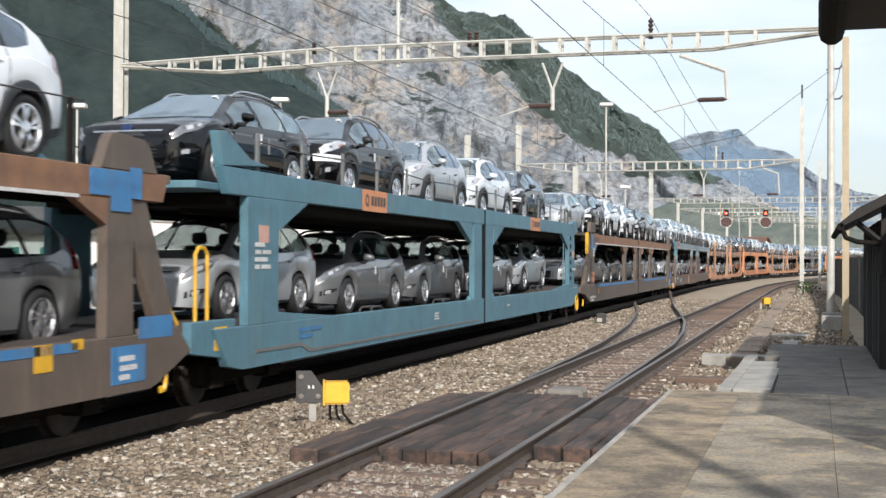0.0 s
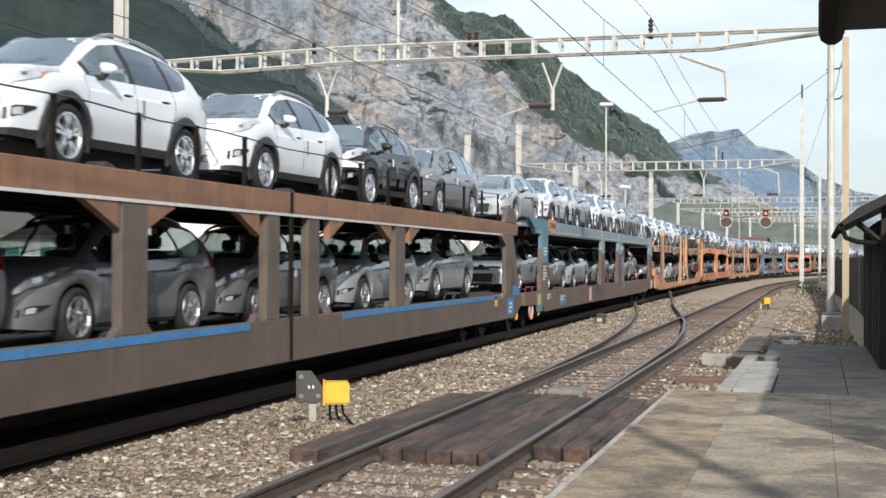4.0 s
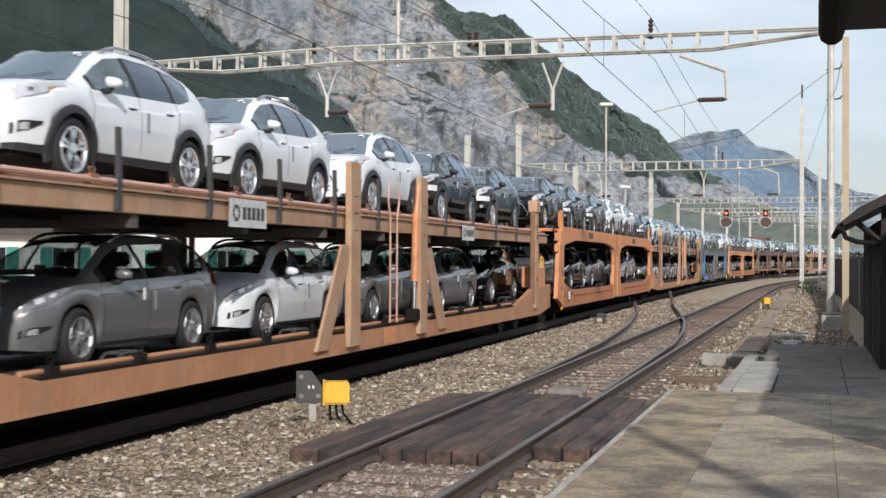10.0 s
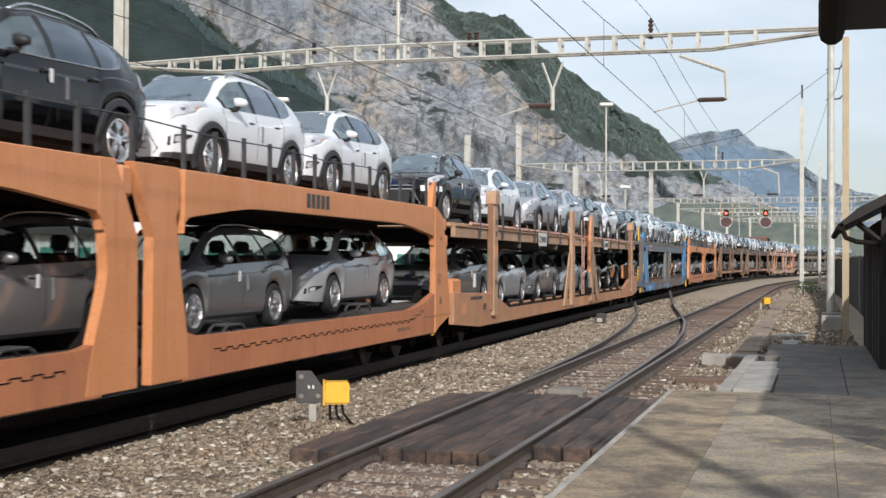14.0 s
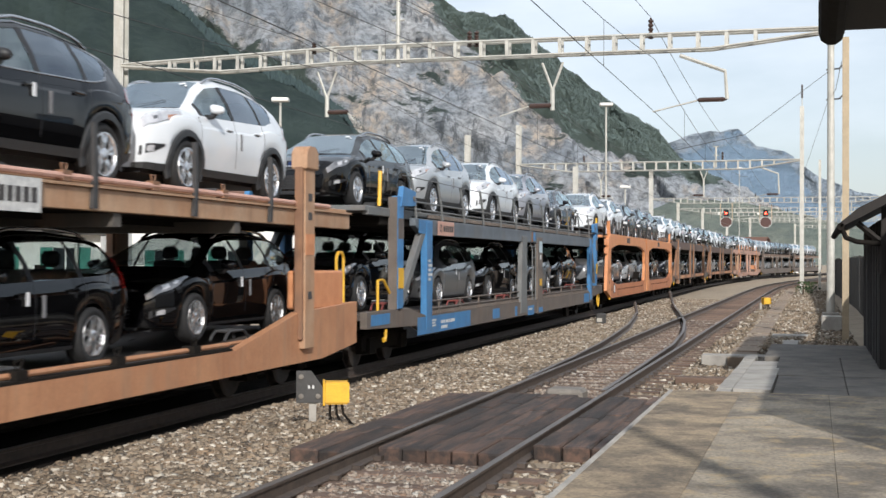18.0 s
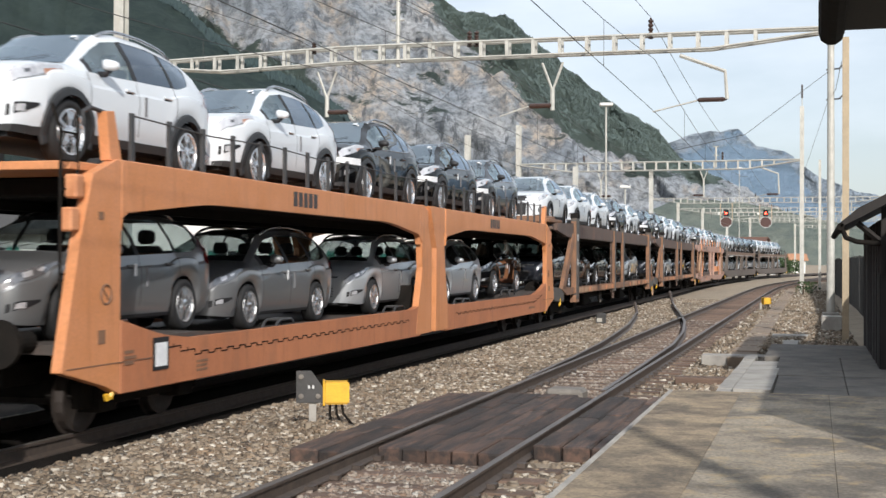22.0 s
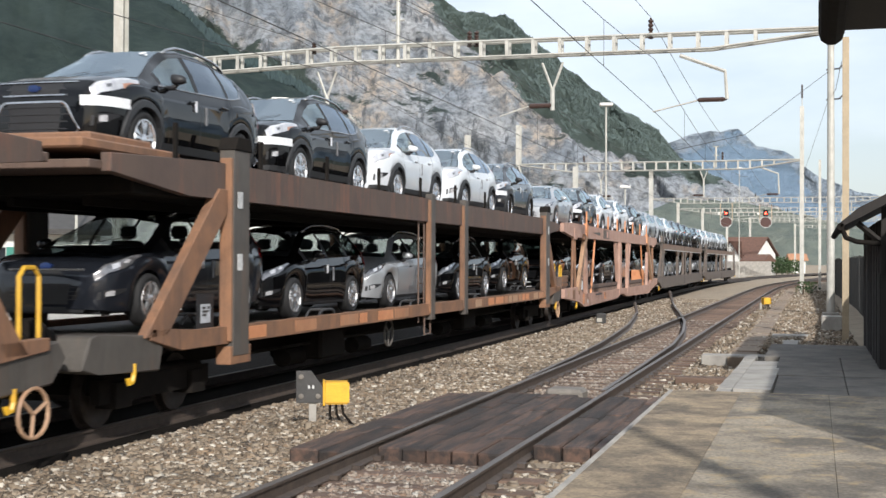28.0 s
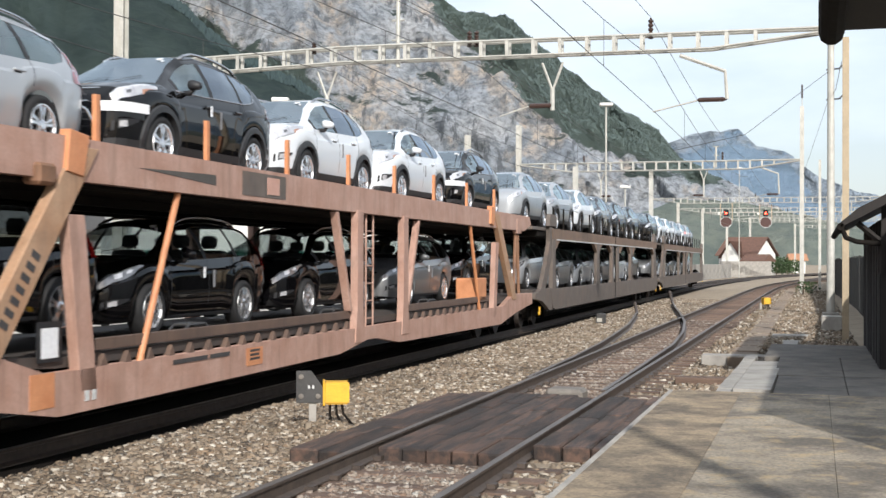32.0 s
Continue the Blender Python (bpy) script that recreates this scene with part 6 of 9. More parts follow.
def wagon_greyblue(L):
    w = wagon_base("grey car-carrying wagon with bright blue posts and low side rails", L)
    decks(w, L, 0.95, 2.77, M_DECK, M_STEELGREY, 0.05, 2.0, 2.40)
    two(w, "sill", [(0.0, 0.78), (2.6, 0.72), (3.3, 0.52), (L - 3.3, 0.52), (L - 2.6, 0.72), (L, 0.78), (L, 1.05), (L - 2.2, 1.05), (L - 3.2, 0.86), (3.2, 0.86), (2.2, 1.05), (0.0, 1.05)], M_GREYBROWN)
    panel(w, "blue_patch", 2.7, 6.3, 0.53, 0.85, M_BLUE)
    panel(w, "blue_patch", L - 4.6, L - 3.6, 0.56, 0.84, M_BLUE)
    panel(w, "blue_patch", 8.2, 8.9, 0.58, 0.80, M_BLUE)
    panel(w, "blue_patch", 0.2, 1.2, 0.82, 1.0, M_BLUE)
    two(w, "upper_beam", [(3.0, 2.355), (L / 2 + 0.31, 2.355), (L / 2 + 0.31, 2.64), (2.6, 2.64), (2.6, 2.50)], M_SLATE, HALF - 0.01)
    two(w, "upper_beam", [(L / 2 + 0.40, 2.355), (L - 3.0, 2.355), (L - 2.6, 2.50), (L - 2.6, 2.64), (L / 2 + 0.40, 2.64)], M_SLATE, HALF - 0.01)
    panel(w, "blue_patch", L / 2 + 0.62, L / 2 + 0.86, 2.40, 2.62, M_BLUE, x=HALF)
    panel(w, "rust_patch", L / 2 + 0.41, L / 2 + 0.60, 2.37, 2.62, M_RUST, x=HALF)
    panel(w, "blue_patch", 2.7, 3.6, 2.37, 2.62, M_BLUE, x=HALF)
    two(w, "end_beam", rect(0.4, 2.7, 2.62, 2.76), M_STEELGREY, HALF - 0.12)
    two(w, "end_beam", rect(L - 2.7, L - 0.4, 2.62, 2.76), M_STEELGREY, HALF - 0.12)
    for f in (lambda y: y, lambda y: L - y):
        y = f(1.75)
        two(w, "post", rect(y - 0.17, y + 0.17, 1.05, 2.98), M_BLUE, HALF + 0.02)
        two(w, "post_edge", rect(y - 0.20, y - 0.172, 1.05, 2.96), M_GREYBROWN, HALF + 0.01, 0.16, bev=0)
        panel(w, "grey_patch", y - 0.165, y + 0.165, 2.25, 2.60, M_GREYBROWN, x=HALF + 0.024)
        g = 1 if y < L / 2 else -1
        head = [(y - g * 0.10, 2.80), (y + g * 0.78, 2.84), (y + g * 0.80, 3.10), (y + g * 0.06, 3.16)]
        two(w, "post_head", head if g > 0 else head[::-1], M_BLUE, HALF + 0.04, 0.10)
        part("head_bolt", lathem([(HALF + 0.03, 0.05), (HALF + 0.06, 0.05), (HALF + 0.062, 0.005)], "x", 10, (0, y + g * 0.62, 2.97)), M_GREYBROWN, w)
        part("yellow_bar", tubem([(1.40, y - g * 0.85, 2.78), (1.40, y - g * 0.80, 3.36)], 0.035, 8), M_YELLOW, w)
        y = f(3.35)
        two(w, "post", rect(y - 0.2, y + 0.2, 0.6, 2.6), M_BLUE, HALF + 0.012)
        two(w, "brace", bar(f(1.75), 1.0, f(3.15), 2.5, 0.24), M_STEELGREY, HALF)
    two(w, "post", [(L / 2 - 0.88, 0.58), (L / 2 - 0.12, 0.58), (L / 2 - 0.14, 2.34), (L / 2 - 0.08, 2.5), (L / 2 - 0.72, 2.5), (L / 2 - 0.64, 2.34)], M_STEELGREY, HALF + 0.012)
    two(w, "post", [(L / 2 + 1.11, 0.50), (L / 2 + 1.87, 0.50), (L / 2 + 1.72, 1.2), (L / 2 + 1.72, 2.5), (L / 2 + 1.09, 2.5), (L / 2 + 1.09, 1.2)], M_GREYBROWN, HALF + 0.012)
    ladder(w, L / 2 + 0.82, 0.7, 2.4, M_STEELGREY, 0.42, 1.47)
    panel(w, "blue_patch", L / 2 - 0.05, L / 2 + 0.72, 0.50, 0.74, M_BLUE)
    panel(w, "blue_patch", L / 2 + 1.2, L / 2 + 1.75, 0.53, 0.66, M_BLUE, x=HALF + 0.018)
    panel(w, "blue_patch", L / 2 - 1.45, L / 2 - 1.22, 0.55, 0.78, M_BLUE)
    bars_of_writing(w, L / 2 + 0.05, 0.68, ([0.12, 0.1, 0.12],), M_MARK, 0.05)
    panel(w, "yellow_patch", L / 2 + 1.32, L / 2 + 1.62, 1.23, 1.41, M_YELLOW, x=HALF + 0.02)
    panel(w, "white_plate", L / 2 + 1.26, L / 2 + 1.64, 2.10, 2.40, M_PLATEBLUE, "pale blue plate", x=HALF + 0.02)
    panel(w, "white_plate", L / 2 + 1.34, L / 2 + 1.52, 1.92, 2.04, M_MARK, x=HALF + 0.02)
    for z in (0.98, 1.12):
        for s in (1, -1):
            part("side_rail", tubem([(s * 1.44, 3.6, z), (s * 1.44, L - 3.6, z)], 0.018, 5), M_GREYBROWN, w)
    y = 4.2
    while y < L - 3.6:
        for s in (1, -1):
            part("rail_post", boxm(s * 1.44 - 0.015, s * 1.44 + 0.015, y - 0.02, y + 0.02, 0.84, 1.14), M_GREYBROWN, w)
        y += 1.5
    bm = bmesh.new()
    for z0 in (0.90, 2.70):
        y = 3.6
        while y < L - 3.4:
            box(bm, 1.38, 1.46, y, y + 0.07, z0 - 0.03, z0 + 0.035)
            y += 0.17
    tagged(part("deck_rack", bm, M_GREYBROWN, w), kind="stuff")
    for z, r in ((2.80, 0.018), (2.93, 0.018), (3.36, 0.010)):
        for s in (1, -1):
            part("side_rail", tubem([(s * 1.46, 2.0, z), (s * 1.46, L - 2.0, z)], r, 6), M_STEELGREY, w)
    y = 2.6
    while y < L - 2.0:
        for s in (1, -1):
            part("stanchion", tubem([(s * 1.47, y + 0.12, 2.62), (s * 1.47, y + 0.02, 2.95), (s * 1.44, y - 0.14, 3.38)], 0.026, 6), M_STEELGREY, w)
        y += 1.6
    logo(w, 3.85, 2.36, 1.2, 0.27, M_PLATEPINK, M_DARKMARK)
    bars_of_writing(w, 3.4, 0.78, ([0.4], [0.35], [0.4]), M_MARK, 0.03)
    bars_of_writing(w, 4.1, 0.74, ([0.12, 0.12, 0.2, 0.08, 0.3], [0.1, 0.3]), M_MARK, 0.06)
    bars_of_writing(w, 3.25, 1.9, ([0.15], [0.25], [0.2], [0.25], [0.15]), M_MARK, 0.05, HALF + 0.02)
    panel(w, "yellow_patch", 1.6, 1.9, 1.4, 1.75, M_YELLOW, x=HALF + 0.03)
    panel(w, "yellow_patch", L - 1.9, L - 1.6, 1.45, 1.8, M_YELLOW, x=HALF + 0.03)
    part("yellow_rail", tubem([(1.38, 0.9, 1.05), (1.38, 0.9, 1.55), (1.38, 1.2, 1.55), (1.38, 1.6, 1.3)], 0.025, 6), M_YELLOW, w)
    part("yellow_rail", tubem([(1.38, L - 0.9, 1.05), (1.38, L - 0.9, 1.55), (1.38, L - 1.2, 1.55), (1.38, L - 1.6, 1.3)], 0.025, 6), M_YELLOW, w)
    hook(w, 1.1, 0.6)
    handwheel(w, L - 0.9, 0.55, M_YELLOW)
    return w


def wagon_struts(L):
    """Brown wagon on thin sills with upright posts and slanting struts."""
    w = wagon_base("rusty brown double-deck car-carrying wagon with grey posts and slanting struts", L)
    decks(w, L, 1.0, 2.87, M_DECK, M_BROWN, 0.04, 2.0)
    two(w, "sill", [(2.0, 0.87), (L - 2.2, 0.87), (L - 1.4, 0.96), (L - 0.4, 1.04), (L - 0.4, 1.16), (L - 1.6, 1.14), (L - 2.4, 1.08), (2.4, 1.08), (1.8, 1.12), (1.3, 1.14), (1.3, 1.02)], M_RUST)
    two(w, "upper_beam", [(0.5, 2.76), (2.2, 2.60), (L - 2.2, 2.60), (L - 0.5, 2.76), (L - 0.5, 2.95), (L - 2.8, 3.03), (2.8, 3.03), (0.5, 2.95)], M_BEAMRUST, HALF - 0.03)
    q = random.Random(int(L * 10))
    y = 3.75
    while y < L - 3.2:
        d = q.choice((0.35, 0.55, 0.8))
        if abs(y + d / 2 - 12.8) > 1.7:
            panel(w, "orange_patch", y, y + d, 0.90, 1.055, q.choice((M_LOGO, M_TAN, M_SILL)), x=HALF + 0.003)
        y += d + q.choice((0.04, 0.05, 0.5, 0.9))
    for y in (3.45, L - 2.4):
        two(w, "post", rect(y - 0.24, y + 0.22, 0.72, 3.22), M_POSTDARK, HALF + 0.06, 0.2)
        two(w, "post_edge", rect(y - 0.29, y - 0.24, 0.9, 3.1), M_RUST, HALF + 0.05, 0.16)
        two(w, "post_cap", [(y - 0.26, 3.2), (y + 0.26, 3.2), (y + 0.16, 3.36), (y - 0.16, 3.36)], M_UNDER, HALF + 0.08, 0.24)
        two(w, "post_foot", rect(y - 0.3, y + 0.3, 0.62, 0.84), M_RUST, HALF + 0.05, 0.2)
    two(w, "strut", bar(1.42, 1.05, 3.20, 2.72, 0.50), M_RUST, HALF)
    two(w, "strut", bar(L - 0.9, 1.02, L - 2.3, 2.72, 0.34), M_RUST, HALF)
    for y in (11.65, 13.95):
        two(w, "post", rect(y - 0.12, y + 0.12, 0.78, 3.12), M_POSTDARK, HALF + 0.03, 0.14)
        two(w, "post_edge", rect(y - 0.18, y - 0.12, 0.9, 3.0), M_RUST, HALF + 0.02, 0.1)
    ladder(w, 11.2, 0.75, 3.0, M_BROWN)
    two(w, "end_box", [(-0.05, 0.80), (0.3, 0.74), (1.55, 0.68), (1.65, 1.06), (0.3, 1.13), (0.15, 1.12)], M_POSTDARK, HALF - 0.03, 0.40, bev=0.02)
    two(w, "end_box", [(L - 1.3, 0.66), (L - 0.3, 0.72), (L - 0.05, 0.95), (L - 0.2, 1.12), (L - 1.3, 1.06)], M_POSTDARK, HALF - 0.03, 0.40, bev=0.02)
    part("deck_end", bevelled(boxm(-1.25, 1.25, 0.3, 2.4, 2.99, 3.10), 0.02), M_RUST, w, "stacked rusty end ramps")
    part("deck_end", bevelled(boxm(-1.1, 1.1, 0.7, 2.0, 3.102, 3.19), 0.02), M_RUST, w, "stacked rusty end ramps")
    part("brake_tank", bevelled(boxm(0.2, 1.1, 7.1, 8.2, 0.36, 0.86), 0.05), M_UNDER, w)
    part("brake_tank", bevelled(boxm(0.2, 1.1, L - 9.1, L - 8.0, 0.36, 0.86), 0.05), M_UNDER, w)
    part("brake_rod", tubem([(0.9, 4.2, 0.62), (0.9, L - 4.2, 0.62)], 0.025, 6), M_UNDER, w)
    handwheel(w, 10.0, 0.62, M_POSTDARK, 1.2)
    part("foot_step", tubem([(1.45, 11.3, 0.9), (1.45, 11.3, 0.52), (1.45, 11.7, 0.52), (1.45, 11.7, 0.9)], 0.02, 5), M_BROWN, w)
    hand_loop(w, L - 0.45, 1.05, 1.80)
    hook(w, 1.0, 0.66)
    hook(w, L - 0.9, 0.60)
    handwheel(w, L - 0.6, 0.48, M_TAN)
    panel(w, "label_holder", 2.55, 3.0, 1.08, 1.48, M_PLASTIC, x=HALF - 0.108)
    panel(w, "paper_label", 2.65, 2.90, 1.14, 1.36, M_STRIPPALE, x=HALF - 0.1)
    bars_of_writing(w, 2.68, 1.33, ([0.08, 0.06], [0.16], [0.1]), M_DARKMARK, 0.025, HALF - 0.093)
    for y, z in ((3.3, 1.75), (3.3, 2.5), (L - 2.5, 1.75), (L - 2.5, 2.6)):
        panel(w, "white_plate", y, y + 0.14, z, z + 0.2, M_MARK, x=HALF + 0.07)
    bm = bmesh.new()
    y = 4.0
    while y < L - 3:
        box(bm, 0.95, 1.2, y, y + 0.26, 1.0, 1.04)
        y += 1.1
    tagged(part("wheel_chocks", bm, M_BROWN, w), kind="stuff")
    for y in (6.5, 9.4, L - 9.8, L - 6.4):
        part("brake_cylinder", lathem([(y, 0.05), (y + 0.02, 0.15), (y + 0.7, 0.15), (y + 0.72, 0.05)], "y", 12, (0.7, 0, 0.42)), M_UNDER, w)
    side_posts(w, L, 2.0, L - 1.8, 2.3, M_UNDER, 2.95, 0.45)
    return w


def wagon_pink(L):
    w = wagon_base("faded pink double-deck car-carrying wagon with slanting orange struts", L)
    decks(w, L, 0.95, 2.87, M_DECK, M_PINK, 0.10, 2.0)
    two(w, "sill", [(0.1, 0.78), (2.0, 0.62), (3.4, 0.42), (10.6, 0.48), (11.8, 0.62), (L - 11.8, 0.62), (L - 10.6, 0.48), (L - 3.4, 0.42), (L - 2.0, 0.62), (L - 0.1, 0.78), (L - 0.1, 1.06), (L - 2.2, 1.08), (L - 3.2, 0.82), (3.2, 0.82), (2.2, 1.08), (0.1, 1.06)], M_PINK)
    two(w, "upper_beam", [(-0.3, 2.74), (1.2, 2.62), (L - 1.0, 2.62), (L - 0.2, 2.80), (L - 0.4, 3.0), (0.9, 3.04), (-0.3, 3.0)], M_PINK, HALF - 0.01)
    for f in (lambda y: y, lambda y: L - y):
        two(w, "slant_post", bar(f(2.1), 0.95, f(3.9), 2.95, 0.42), M_TAN, HALF + 0.02)
        two(w, "strut", bar(f(4.0), 0.6, f(3.75), 2.3, 0.30), M_PINK, HALF)
        part("prop", tubem([(1.42, f(5.0), 0.8), (1.42, f(5.9), 2.7)], 0.038, 8), M_LOGO, w, "orange prop")
        part("prop", tubem([(-1.42, f(5.0), 0.8), (-1.42, f(5.9), 2.7)], 0.038, 8), M_LOGO, w, "orange prop")
        for dy in (-0.16, 0.16):
            for s in (1, -1):
                part("stay", tubem([(s * 1.42, f(1.6) + dy * 1.7, 1.05), (s * 1.42, f(1.6) + dy * 0.5, 2.6)], 0.045, 8), M_RUST, w)
        two(w, "bracket", rect(f(1.6) - 0.25, f(1.6) + 0.25, 2.55, 2.9), M_PINK, HALF + 0.005)
        two(w, "clamp", [(f(4.0) - 0.5, 2.7), (f(4.0) - 0.2, 2.66), (f(4.0) - 0.1, 3.06), (f(4.0) - 0.45, 3.1)], M_LOGO, HALF + 0.04)
    for y in (11.4, 13.8):
        two(w, "post", [(y - 0.22, 0.6), (y + 0.22, 0.6), (y + 0.14, 1.2), (y + 0.14, 2.65), (y - 0.14, 2.65), (y - 0.14, 1.2)], M_PINK, HALF + 0.02)
        two(w, "stay", bar(y + (0.9 if y > 12 else -0.9), 2.6, y + (0.25 if y > 12 else -0.25), 1.1, 0.1), M_PINK, HALF - 0.02)
    ladder(w, 12.1, 0.8, 2.9, M_PINK)
    two(w, "deck_rail", rect(4.2, 11.2, 0.98, 1.10), M_BROWN, HALF - 0.08, 0.06)
    two(w, "deck_rail", rect(14.0, L - 4.2, 0.98, 1.10), M_BROWN, HALF - 0.08, 0.06)
    bm = bmesh.new()
    y = 4.3
    while y < L - 4.2:
        if abs(y - 12.6) > 1.4:
            prism(bm, [(y, 0.80), (y + 0.16, 0.80), (y + 0.08, 0.94)], 1.34, 1.42)
        y += 0.45
    tagged(part("deck_bracing", bm, M_BROWN, w), kind="stuff")
    part("end_box", bevelled(boxm(0.95, 1.40, 0.0, 0.9, 1.06, 1.42), 0.03), M_BROWN, w)
    for z in (1.14, 1.26, 1.36):
        part("box_board", boxm(1.402, 1.43, 0.02, 0.88, z, z + 0.085), M_RUST, w)
    part("end_box", bevelled(boxm(0.9, 1.42, L - 5.2, L - 4.4, 1.0, 1.5), 0.02), M_LOGO, w)
    panel(w, "orange_patch", 2.9, 3.3, 0.52, 0.84, M_LOGO)
    panel(w, "rust_patch", 1.15, 1.55, 0.72, 1.0, M_RUST)
    panel(w, "rust_patch", 2.0, 2.25, 0.84, 0.98, M_RUST)
    panel(w, "rust_patch", 0.5, 0.75, 0.80, 1.0, M_TAN)
    two(w, "dark_wedge", [(4.9, 2.83), (6.6, 2.75), (6.6, 2.87), (6.4, 2.87)], M_POSTDARK, HALF - 0.004, 0.02, bev=0)
    panel(w, "olive_patch", 7.3, 8.6, 2.68, 2.98, M_GREYBROWN, x=HALF - 0.006)
    for i in range(7):
        t = 0.18 + 0.05 * i
        yy, zz = lerp(2.1, 3.9, t), lerp(0.95, 2.95, t)
        two(w, "lettering", [(yy - 0.10, zz), (yy + 0.02, zz - 0.06), (yy + 0.05, zz), (yy - 0.07, zz + 0.06)], M_DARKMARK, HALF + 0.026, 0.01, bev=0)
    part("foot_clamp", bevelled(boxm(1.36, 1.56, 2.95, 3.25, 2.55, 2.75), 0.03), M_RUST, w)
    panel(w, "orange_patch", 7.4, 7.9, 0.56, 0.78, M_LOGO)
    panel(w, "orange_patch", 8.0, 8.4, 2.72, 2.94, M_PLATEPINK, x=HALF + 0.0)
    bars_of_writing(w, 5.6, 0.78, ([0.8, 0.5],), M_DARKMARK, 0.05)
    bars_of_writing(w, 7.5, 0.76, ([0.3], [0.28], [0.3]), M_DARKMARK, 0.03)
    bars_of_writing(w, 3.9, 0.62, ([0.08, 0.08],), M_MARK, 0.1)
    panel(w, "label_holder", 3.2, 3.62, 0.92, 1.30, M_PLASTIC, x=HALF - 0.108)
    panel(w, "paper_label", 3.27, 3.55, 0.96, 1.24, M_FILM, x=HALF - 0.1)
    hand_loop(w, 0.3, 1.1, 1.75)
    hook(w, 1.9, 0.5)
    y = 4.2
    while y < L - 3:
        for s in (1, -1):
            part("stanchion", boxm(s * 1.42 - 0.025, s * 1.42 + 0.025, y - 0.035, y + 0.035, 2.95, 3.5), M_LOGO, w)
        y += 2.3
    return w


# place along the track at the start, style, cars above and below (kind letter and colour)
U = {"b": ("suv", "black"), "w": ("suv", "white"), "s": ("suv", "silver"), "p": ("suv", "pale"), "g": ("suv", "grey"), "n": ("suv", "navy"),
     "S": ("estate", "silver"), "G": ("estate", "grey"), "B": ("estate", "black"), "W": ("estate", "white"), "N": ("estate", "navy"), "V": ("van", "silver"), "D": ("van", "grey")}
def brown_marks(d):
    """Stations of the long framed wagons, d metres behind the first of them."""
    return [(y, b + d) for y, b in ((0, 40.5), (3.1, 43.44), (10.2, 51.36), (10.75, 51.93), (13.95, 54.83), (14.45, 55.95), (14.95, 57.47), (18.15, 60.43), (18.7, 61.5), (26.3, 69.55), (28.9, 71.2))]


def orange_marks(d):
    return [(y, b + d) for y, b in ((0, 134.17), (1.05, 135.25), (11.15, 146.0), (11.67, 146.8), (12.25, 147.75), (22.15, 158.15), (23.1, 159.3))]


